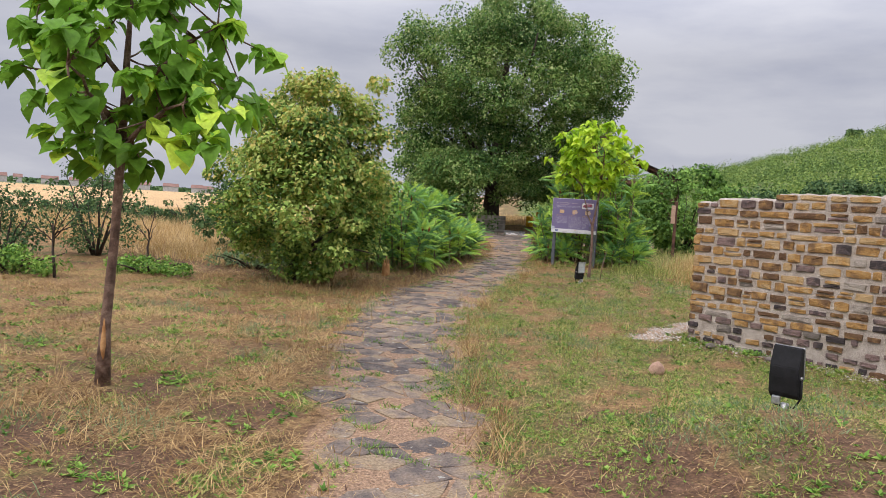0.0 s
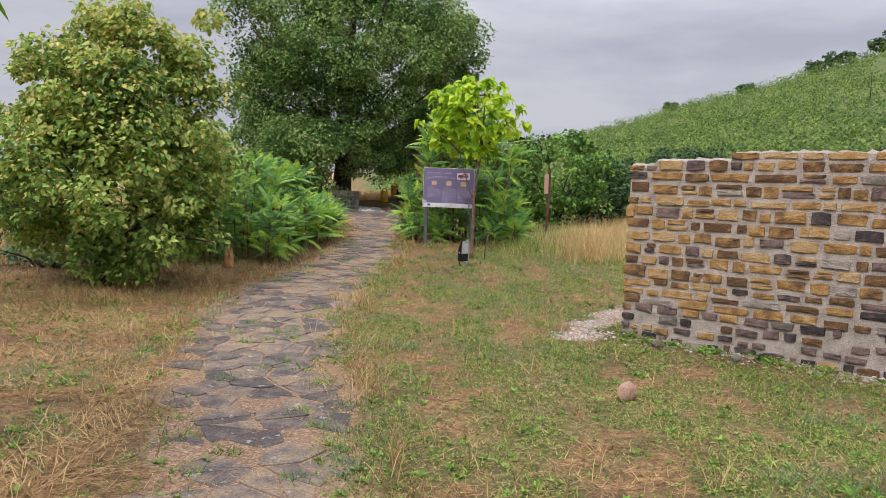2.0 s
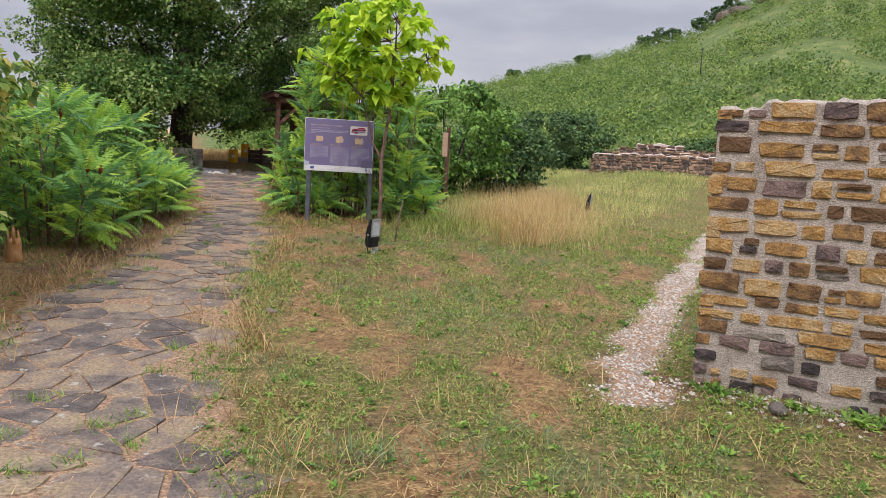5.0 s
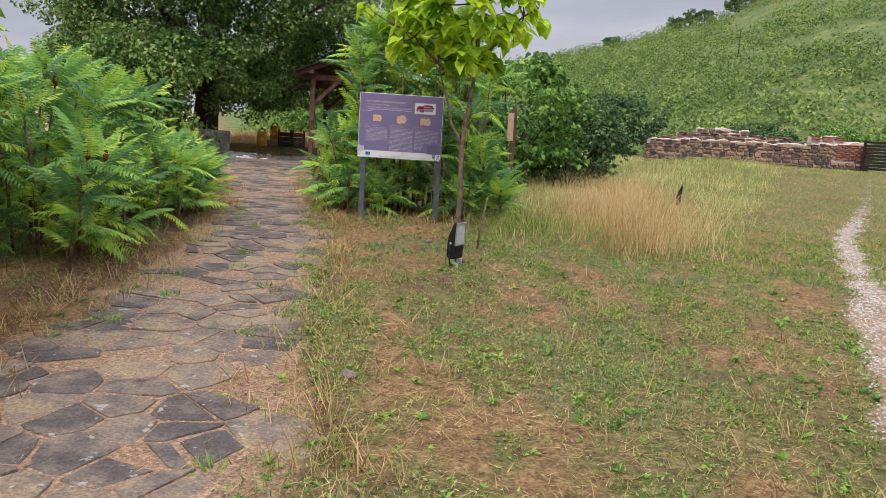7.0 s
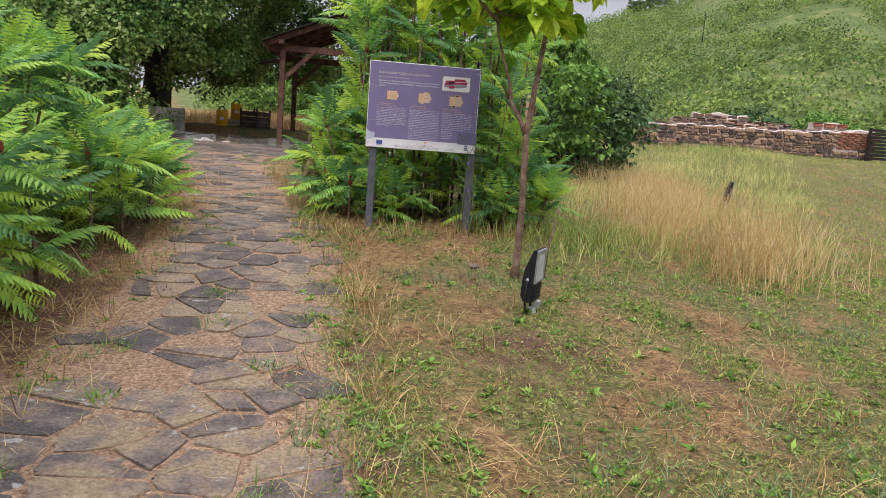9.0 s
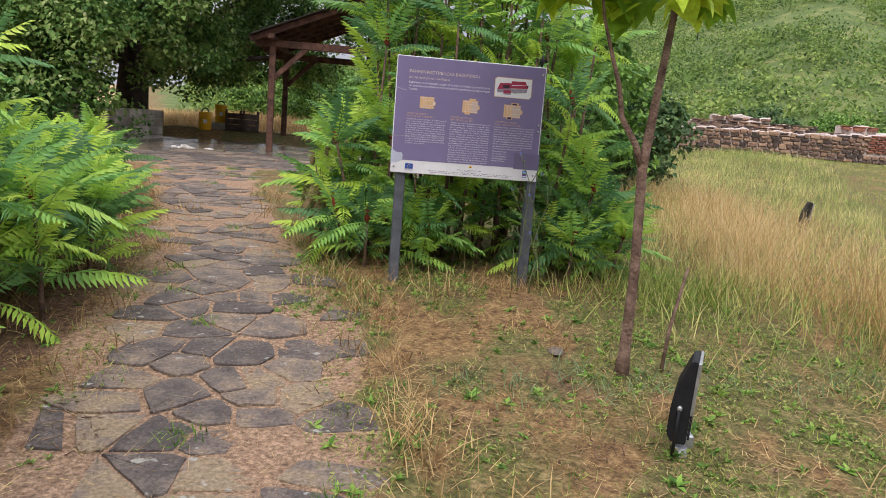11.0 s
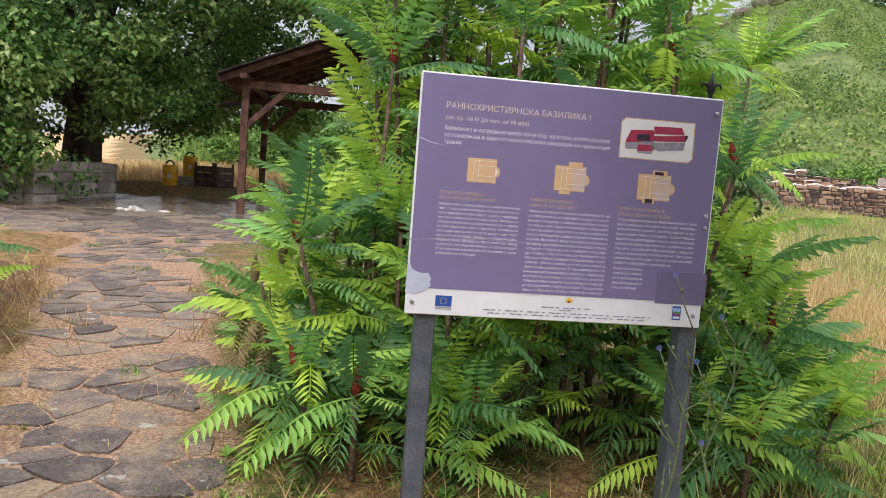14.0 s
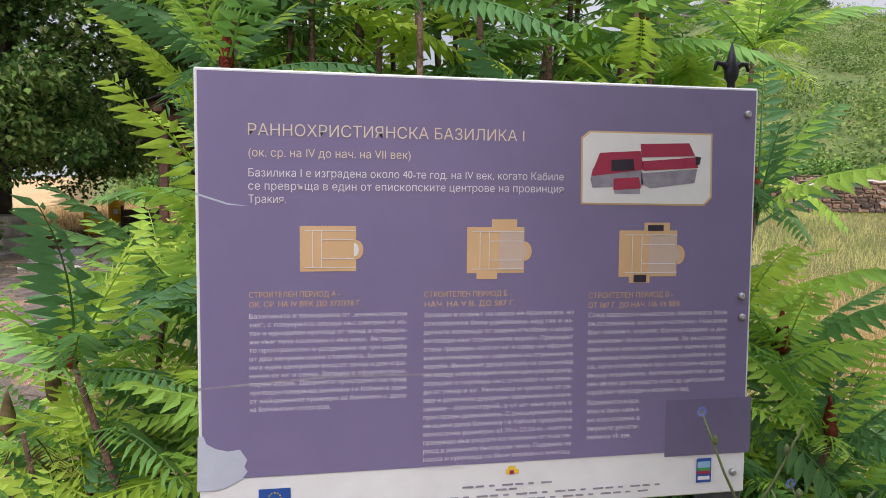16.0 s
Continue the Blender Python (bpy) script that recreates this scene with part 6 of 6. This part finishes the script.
# ---- floodlights ----
def floodlight(x, y, turn, label, tilt=8.0):
    """A black area floodlight on a bent bracket, glass towards local -y... its foot in the turf."""
    z = lz(x, y)
    t = thing("floodlight", (x, y, z), label, "floodlight", "floodlights round the ruins")
    put = pose(x, y, z + 0.27, 0, 0, turn) @ pose(0, 0, 0, tilt) @ Matrix.Diagonal((0.72, 0.72, 0.9, 1))

    def shaped(bm):
        bmesh.ops.transform(bm, matrix=put, verts=bm.verts[:])
        return bm
    b = bmesh.new()
    prof = [(-0.035, -0.20), (-0.035, 0.22), (0.005, 0.22), (0.075, 0.06), (0.085, -0.02), (0.085, -0.16), (0.05, -0.20)]
    sides = [[b.verts.new((sx, yy, zz)) for yy, zz in prof] for sx in (-0.15, 0.15)]
    n = len(prof)
    for k in range(n):
        b.faces.new((sides[0][k], sides[0][(k + 1) % n], sides[1][(k + 1) % n], sides[1][k]))
    b.faces.new(sides[0][::-1])
    b.faces.new(sides[1])
    bmesh.ops.recalc_face_normals(b, faces=b.faces[:])
    bmesh.ops.bevel(b, geom=b.edges[:], offset=0.007, segments=2, affect="EDGES")
    body = part("housing", shaped(b), BLACK, t)
    fr = bmesh.new()
    for cx, cz, sx, sz in ((0, 0.205, 0.31, 0.028), (0, -0.035, 0.31, 0.02), (-0.145, 0.085, 0.02, 0.24), (0.145, 0.085, 0.02, 0.24)):
        box_bm(cx, -0.042, cz, sx, 0.02, sz, 0.003, 0, fr)
    part("glass_frame", shaped(fr), STEEL, t, "grey metal frame of the glass")
    part("glass", shaped(box_bm(0, -0.040, 0.085, 0.27, 0.006, 0.215, 0.001)), LAMPGLASS, t, "pale lamp glass")
    for k in range(5):
        part("cooling_rib", shaped(box_bm(0, -0.044, -0.07 - k * 0.025, 0.27, 0.014, 0.008, 0.002)), BLACK, t)
    br = bmesh.new()
    for s in (-1, 1):
        tube([(s * 0.163, 0.03, -0.02), (s * 0.163, 0.03, -0.18), (s * 0.10, 0.03, -0.275), (0, 0.03, -0.285)], [0.011] * 4, 6, br)
    part("bracket", shaped(br), BLACK, t)
    for s in (-1, 1):
        k = lathe([(0.016, 0), (0.016, 0.012), (0.007, 0.02)], 10)
        bmesh.ops.transform(k, matrix=put @ pose(s * 0.152, 0.03, -0.02, 0, 90 * s, 0), verts=k.verts[:])
        part("bracket_bolt", k, STEEL, t)
    part("foot", tube([(x, y, z - 0.06), (x, y, z + 0.04)], [0.035, 0.03], 10), STEEL, t, "short galvanised foot")
    cab = tube([tuple(put @ Vector(p)) for p in ((0.06, 0.03, -0.19), (0.09, 0.035, -0.24), (0.04, 0.03, -0.27), (0.05, 0.0, -0.30))], [0.006] * 4, 6)
    part("cable", cab, BLACK, t)
    jb = box_bm(x + 0.07 * math.cos(radians(turn)), y + 0.07 * math.sin(radians(turn)) - 0.03, z + 0.06, 0.06, 0.06, 0.06, 0.006, turn + 20)
    part("junction_box", jb, STEEL, t, "small grey junction box")
    return t


LAMPGLASS = mat("lamp_glass", [(0.42, 0.44, 0.45), (0.55, 0.57, 0.57)], 8, 0.12, spec=0.8)
floodlight(0.70, 6.02, 150, "black floodlight turned to the rubble wall", -5)
floodlight(-2.50, 16.05, 61, "black floodlight with pale glass by the young tree", 2)
floodlight(2.25, 22.5, 70, "black floodlight half hidden in tall dry grass", 5)


# ---- stones and small things on the ground ----
def boulder(name, x, y, size, material, label, seed, sink=0.3):
    b = bmesh.new()
    bmesh.ops.create_icosphere(b, subdivisions=3, radius=1)
    for v in b.verts:
        v.co *= 1 + 0.22 * noise.noise(v.co * 1.6 + Vector((seed * 7.1, 0, 0))) + 0.07 * noise.noise(v.co * 5 + Vector((seed, 3, 0)))
    for f in b.faces:
        f.smooth = True
    bmesh.ops.transform(b, matrix=pose(x, y, lz(x, y) + size[2] * (1 - sink), 0, 0, seed * 40) @ Matrix.Diagonal((*size, 1)), verts=b.verts[:])
    return solo(name, b, material, label, "rock")


boulder("pink_rock", -0.35, 8.38, (0.085, 0.06, 0.085), PINK, "smooth pinkish rock lying in the grass", 1)
boulder("flat_rock", -2.75, 17.25, (0.085, 0.05, 0.012), FLAGS, "flat tan stone lying in the straw", 2)
boulder("flat_rock", -3.35, 12.75, (0.07, 0.05, 0.025), FLAGS, "flat brown stone at the path's edge", 3)
boulder("grey_rock", 0.2, 10.55, (0.08, 0.06, 0.04), GREYSTONE, "small dark stone at the wall's foot", 6)
boulder("grey_rock", 0.9, 10.05, (0.07, 0.06, 0.04), GREYSTONE, "small dark stone at the wall's foot", 7)
boulder("pale_slab", 2.6, 30.0, (0.35, 0.2, 0.06), GRAVEL, "pale stone slab lying in the meadow", 8)
zs = lz(-6.4, 14.5)
stump = thing("tree_stump", (-6.4, 14.5, zs), "orange-brown splintered stump in dry grass", "stump")
part("wood", lathe([(0.10, -0.05), (0.085, 0.08), (0.08, 0.2), (0.07, 0.26)], 12, None, (-6.4, 14.5, zs)), WOUND, stump)
for k in range(6):
    a = k * 1.05
    part("splinter", tube([(-6.4 + 0.06 * math.cos(a), 14.5 + 0.06 * math.sin(a), zs + 0.2), (-6.4 + 0.055 * math.cos(a), 14.5 + 0.055 * math.sin(a), zs + 0.3 + 0.05 * (k % 3))], [0.025, 0.006], 5), WOUND, stump)
# pale rubble heap on the yard
rb = random.Random(4)
for k in range(14):
    boulder("rubble_piece", -7.35 + rb.uniform(-0.4, 0.4), 29.3 + rb.uniform(-0.16, 0.16), (rb.uniform(0.04, 0.11), rb.uniform(0.04, 0.08), rb.uniform(0.02, 0.05)), GRAVEL, "broken piece of pale mortar on the yard", 20 + k, 0.2)

# ---- stone planter round the great linden ----
def planter():
    z0 = lz(-9.5, 31)
    t = thing("stone_planter", (-10.4, 31.8, z0), "grey ashlar planter around the great linden", "planter")
    r = random.Random(6)
    runs = (((-9.45, 29.75), (-8.78, 32.1), 0.70), ((-8.78, 32.1), (-10.4, 34.6), 0.70), ((-9.45, 29.75), (-10.9, 30.2), 0.70))
    for (ax, ay), (bx_, by_), h in runs:
        ln, turn = math.hypot(bx_ - ax, by_ - ay), math.degrees(math.atan2(by_ - ay, bx_ - ax))
        part("wall_core", box_bm((ax + bx_) / 2, (ay + by_) / 2, z0 + h / 2 - 0.12, ln - 0.06, 0.34, h + 0.1, 0.01, turn), MORTAR, t)
        zz, row = z0 - 0.2, 0
        for bh in (0.30, 0.22, 0.18, 0.20):
            s = 0.0
            while s < ln:
                w = min(r.uniform(0.32, 0.72), ln - s)
                if w > 0.08:
                    m = pose(ax, ay, 0, 0, 0, turn) @ Vector((s + w / 2, 0, zz + bh / 2))
                    part("block", box_bm(*m, w - 0.018, 0.40 + r.uniform(0, 0.015), bh - 0.018, 0.012, turn + r.uniform(-0.6, 0.6)), PLINTHSTONE, t)
                s += w
            zz += bh
    for dx, dy, w, d, h in ((-1.35, -0.15, 1.9, 0.45, 1.5),):
        for k in range(5):
            part("block", box_bm(-9.55 + dx + 0.04 * (k % 2), 31.55 + dy, z0 + 0.15 + k * 0.3, w, d, 0.29, 0.014, 20), PLINTHSTONE, t)
    return t


planter()


# ---- open timber shelter ----
def shelter():
    x, y = -5.86, 30.42
    z = lz(x, y)
    t = thing("timber_shelter", (x, y, z), "open shelter of dark brown timber with boarded roof", "shelter")
    W, D, eave, ridge = 4.4, 3.6, z + 2.42, z + 3.35
    for px, py in ((x, y), (x + W, y), (x, y + D), (x + W, y + D)):
        part("post", box_bm(px, py, (lz(px, py) - 0.1 + eave) / 2, 0.14, 0.14, eave - lz(px, py) + 0.1, 0.012), SHEDWOOD, t)
    for py in (y, y + D):
        part("tie_beam", box_bm(x + W / 2, py, eave - 0.02, W + 0.7, 0.12, 0.16, 0.01), SHEDWOOD, t)
        for sx, s in ((x, 1), (x + W, -1)):
            b = box_bm(0, 0, 0, 1.05, 0.09, 0.11, 0.008)
            bmesh.ops.transform(b, matrix=pose(sx + s * 0.40, py, eave - 0.42, 0, -45 * s, 0), verts=b.verts[:])
            part("brace", b, SHEDWOOD, t)
        part("king_post", box_bm(x + W / 2, py, (eave + ridge) / 2, 0.11, 0.11, ridge - eave, 0.008), SHEDWOOD, t)
    for px in (x, x + W):
        part("wall_plate", box_bm(px, y + D / 2, eave + 0.09, 0.14, D + 0.9, 0.10, 0.01), SHEDWOOD, t)
    rise = math.degrees(math.atan2(ridge - eave, W / 2))
    run = math.hypot(W / 2, ridge - eave) + 0.55
    for s in (-1, 1):
        for k in range(6):
            b = box_bm(0, 0, 0, run, 0.08, 0.12, 0.006)
            bmesh.ops.transform(b, matrix=pose(x + W / 2 + s * (W / 4 + 0.2), y - 0.35 + k * (D + 0.7) / 5, (eave + ridge) / 2 + 0.10, 0, s * rise, 0), verts=b.verts[:])
            part("rafter", b, SHEDWOOD, t)
        for k in range(12):
            b = box_bm(0, 0, 0, run / 12 + 0.015, D + 1.1, 0.026, 0.004)
            u = -run / 2 + (k + 0.5) * run / 12
            bmesh.ops.transform(b, matrix=pose(x + W / 2 + s * (W / 4 + 0.2), y + D / 2, (eave + ridge) / 2 + 0.19, 0, s * rise, 0) @ pose(u, 0, 0.004 * (k % 2)), verts=b.verts[:])
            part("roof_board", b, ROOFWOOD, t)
    return t


shelter()


def bench(x, y, turn):
    z = lz(x, y)
    t = thing("wooden_bench", (x, y, z), "low dark wooden bench with splayed plank legs", "bench")
    put = pose(x, y, z, 0, 0, turn)
    for k in (-1, 0, 1):
        b = box_bm(0, k * 0.135, 0.50, 1.7, 0.125, 0.045, 0.008)
        bmesh.ops.transform(b, matrix=put, verts=b.verts[:])
        part("seat_board", b, SHEDWOOD, t)
    for sx in (-0.65, 0.65):
        for s in (-1, 1):
            b = box_bm(0, 0, 0, 0.11, 0.05, 0.52, 0.006)
            bmesh.ops.transform(b, matrix=put @ pose(sx, s * 0.15, 0.24, s * 14), verts=b.verts[:])
            part("leg", b, SHEDWOOD, t)
    return t


bench(-4.15, 31.2, 4)


def barrel(x, y, z, rad, h, label):
    t = thing("yellow_barrel", (x, y, z), label, "barrel", "yellow barrels in the yard")
    part("body", lathe([(rad * 0.96, 0), (rad, 0.02), (rad, h * 0.32), (rad * 1.03, h * 0.34), (rad, h * 0.36), (rad, h * 0.66), (rad * 1.03, h * 0.68), (rad, h * 0.7), (rad, h - 0.02), (rad * 0.94, h)], 22, None, (x, y, z)), YELLOW, t)
    pts = [(x + rad * 0.5 * math.cos(a) * 1.1, y - 0.02, z + h + 0.10 * math.sin(a)) for a in np.linspace(-0.4, math.pi + 0.4, 9)]
    part("hose_loop", tube(pts, [0.02] * 9, 7), HOSE, t, "dark green hose loop")
    part("paper_label", box_bm(x + 0.03, y - rad - 0.003, z + h * 0.48, rad * 0.6, 0.006, h * 0.2, 0.001), WHITE, t, "small white paper label")
    return t


barrel(-7.98, 34.15, lz(-7.98, 34.15), 0.17, 0.48, "yellow barrel with a green hose looped on top")
slab_z = lz(-7.75, 35.1)
solo("low_block", box_bm(-7.72, 35.1, slab_z + 0.08, 0.55, 0.4, 0.24, 0.02, 8), PLINTHSTONE, "low grey stone block under a barrel", "block")
barrel(-7.72, 35.1, slab_z + 0.2, 0.17, 0.50, "yellow barrel standing on a low stone block")


def crate(x, y, turn):
    z = lz(x, y)
    t = thing("wooden_crate", (x, y, z), "open weathered crate of dark boards", "crate")
    put = pose(x, y, z, 0, 0, turn)

    def b_(name, *a):
        b = box_bm(*a)
        bmesh.ops.transform(b, matrix=put, verts=b.verts[:])
        part(name, b, CRATEWOOD, t)
    for k in range(3):
        for s in (-1, 1):
            b_("side_board", 0, s * 0.30, 0.10 + k * 0.16, 0.66, 0.025, 0.145, 0.005)
            b_("end_board", s * 0.32, 0, 0.10 + k * 0.16, 0.025, 0.58, 0.145, 0.005)
    for sx in (-0.29, 0.29):
        for s in (-1, 1):
            b_("corner_post", sx, s * 0.335, 0.28, 0.06, 0.04, 0.6, 0.005)
    b_("bottom", 0, 0, 0.03, 0.64, 0.58, 0.03, 0.004)
    return t


crate(-7.1, 34.9, -28)
# reddish notice post beyond the thicket
np_ = thing("notice_post", (-0.95, 23.4, lz(-0.95, 23.4)), "reddish wooden notice post behind the thicket", "post")
part("post", box_bm(-0.95, 23.4, lz(-0.95, 23.4) + 0.85, 0.09, 0.06, 1.8, 0.008), SHEDWOOD, np_)
part("plaque", box_bm(-1.02, 23.36, lz(-0.95, 23.4) + 1.35, 0.12, 0.02, 0.55, 0.004), PINK, np_, "faded pink plaque")


# ---- chicory before the sign ----
def chicory(x, y, seed):
    r = random.Random(seed)
    z = lz(x, y)
    t = thing("chicory_plant", (x, y, z), "straggly chicory with pale blue flowers before the sign", "wildflower")
    top = Vector((x + 0.06, y - 0.02, z + 0.84))
    pts = limb((x, y, z - 0.02), top, 0, 6, r)
    part("stem", tube(pts, [0.006, 0.0055, 0.005, 0.0045, 0.004, 0.003, 0.002], 6), STEMGREY, t)
    for k in range(12):
        a = pts[1 + k % 6]
        ang = r.uniform(0, 6.28)
        e = a + Vector((0.12 * math.cos(ang), 0.05 * math.sin(ang), r.uniform(0.08, 0.24)))
        part("branch", tube([a, a.lerp(e, 0.5) + Vector((0, 0, -0.01)), e], [0.0035, 0.0028, 0.002], 5), STEMGREY, t)
        part("bud", lathe([(0.002, 0), (0.007, 0.006), (0.006, 0.014), (0.002, 0.02)], 7, None, tuple(a.lerp(e, 0.7))), STEMGREY, t)
        if k % 4 == 1:
            fl = bmesh.new()
            for j in range(12):
                q = j * math.tau / 12
                d, s = Vector((math.cos(q), -0.3, math.sin(q))), Vector((-math.sin(q), 0, math.cos(q)))
                v = [fl.verts.new(e + d * 0.003), fl.verts.new(e + d * 0.008 + s * 0.002), fl.verts.new(e + d * 0.0125), fl.verts.new(e + d * 0.008 - s * 0.002)]
                fl.faces.new(v)
            part("flower", fl, CHICORY, t, "pale blue ray flower")
    return t


chicory(-2.74, 18.58, 2)
chicory(-2.62, 18.52, 3)

# ---- flagstones of the path and the paved yard ----
def clip(poly, nx_, ny_, d):
    """The part of a polygon where nx*x + ny*y <= d."""
    res = []
    for i, p in enumerate(poly):
        q = poly[(i + 1) % len(poly)]
        a, b = p[0] * nx_ + p[1] * ny_ - d, q[0] * nx_ + q[1] * ny_ - d
        if a <= 0:
            res.append(p)
        if a * b < 0:
            t = a / (a - b)
            res.append((p[0] + t * (q[0] - p[0]), p[1] + t * (q[1] - p[1])))
    return res


def paving(x0, x1, y0, y1, cell, keep, seed, squash=0.7):
    """Irregular flags: cells round jittered points, drawn in for the joints."""
    r = random.Random(seed)
    cols, rows = int((x1 - x0) / cell) + 1, int((y1 - y0) / (cell * squash)) + 1
    P = {(i, j): (x0 + (i + 0.5 * (j % 2) + r.uniform(-0.58, 0.58)) * cell, y0 + (j + r.uniform(-0.58, 0.58)) * cell * squash) for i in range(cols) for j in range(rows)}
    flags = []
    for (i, j), (px, py) in P.items():
        if r.random() > keep(px, py):
            continue
        poly = [(px - cell, py - cell), (px + cell, py - cell), (px + cell, py + cell), (px - cell, py + cell)]
        for a in range(-2, 3):
            for b in range(-2, 3):
                q = P.get((i + a, j + b))
                if q and (a or b):
                    dx, dy = q[0] - px, q[1] - py
                    n = math.hypot(dx, dy)
                    poly = clip(poly, dx / n, dy / n, (dx * (px + q[0]) + dy * (py + q[1])) / 2 / n - r.choice((0.003, 0.005, 0.008, 0.012, 0.022)))
                    if len(poly) < 3:
                        break
        if len(poly) >= 3:
            flags.append(((px, py), poly))
    return flags


def flag_geometry(poly, c, r, thick, rise, tilt):
    """Corners and faces of one worn flag: a ragged rim, a rounded edge, a slightly uneven top."""
    rag = []
    for i, p in enumerate(poly):
        q = poly[(i + 1) % len(poly)]
        for k in range(3):
            t = k / 3
            x, y = p[0] + t * (q[0] - p[0]), p[1] + t * (q[1] - p[1])
            f = 1 - (r.uniform(-0.03, 0.05) if k else r.uniform(0.0, 0.08))
            rag.append((c[0] + (x - c[0]) * f, c[1] + (y - c[1]) * f))
    n = len(rag)
    tx, ty = tilt
    v, f = [], []
    for scale, up in ((1.0, -thick), (1.0, -0.003), (0.985, 0.0), (0.55, 0.0)):
        for x, y in rag:
            dx, dy = (x - c[0]) * scale, (y - c[1]) * scale
            v.append((dx, dy, rise + up + tx * dx + ty * dy + (r.uniform(-0.003, 0.003) if up == 0 else 0)))
    v.append((0, 0, rise))
    for lay in range(3):
        for k in range(n):
            j = (k + 1) % n
            f.append((lay * n + k, lay * n + j, (lay + 1) * n + j))
            f.append((lay * n + k, (lay + 1) * n + j, (lay + 1) * n + k))
    for k in range(n):
        f.append((3 * n + k, 3 * n + (k + 1) % n, 4 * n))
    return v, f


def lay_flags():
    r = random.Random(11)
    path = tagged(new("path"), "flagged footpath of irregular grey-brown stones in grit", "path", kind="structure")
    HOME[path] = Matrix()
    flags = paving(-8.5, 2.2, -2.5, 27.5, 0.33, lambda x, y: float(on_path(x, y)) * (0.85 if y < 8 else 0.95 if y < 20 else 0.85), 4, 0.72)
    near = sorted(flags, key=lambda q: abs(q[0][1] - 11.5))
    rest_v, rest_f = [], []
    for i, (c, poly) in enumerate(near):
        v, f = flag_geometry(poly, c, r, 0.05, r.uniform(0.002, 0.012), (r.uniform(-0.012, 0.012), (0.045 if 11 < c[1] < 19 else 0.02) + r.uniform(-0.012, 0.012)))
        z = lz(*c)
        if i < 300:
            part("flagstone", arrays("flagstone", v, f), FLAG, path, m=pose(c[0], c[1], z))
        else:
            o = len(rest_v)
            rest_v += [(x + c[0], y + c[1], q + z) for x, y, q in v]
            rest_f += [tuple(k + o for k in t) for t in f]
    tagged(part("flagstones", arrays("flagstones", rest_v, rest_f), FLAGS, path), kind="stuff")
    yard = tagged(new("paved_yard"), "wet paved yard of irregular flagstones", "paving", kind="structure")
    HOME[yard] = Matrix()
    for wet in (0, 1):
        v_all, f_all = [], []
        for c, poly in paving(-12, -1, 25, 36, 0.55, lambda x, y: float(on_plaza(x, y)) * (1 - float(on_path(x, y)) * (y < 27.2)), 8):
            is_wet = c[1] > 28.6 + 0.6 * math.sin(c[0] * 1.7)
            if is_wet != bool(wet):
                continue
            v, f = flag_geometry(poly, c, r, 0.04, r.uniform(0.008, 0.018), (0, 0.03))
            o, z = len(v_all), lz(*c)
            v_all += [(x + c[0], y + c[1], q + z) for x, y, q in v]
            f_all += [tuple(k + o for k in t) for t in f]
        tagged(part("wet_flagstones" if wet else "flagstones", arrays("flagstones", v_all, f_all), WETFLAG if wet else FLAGS, yard), kind="stuff")


lay_flags()
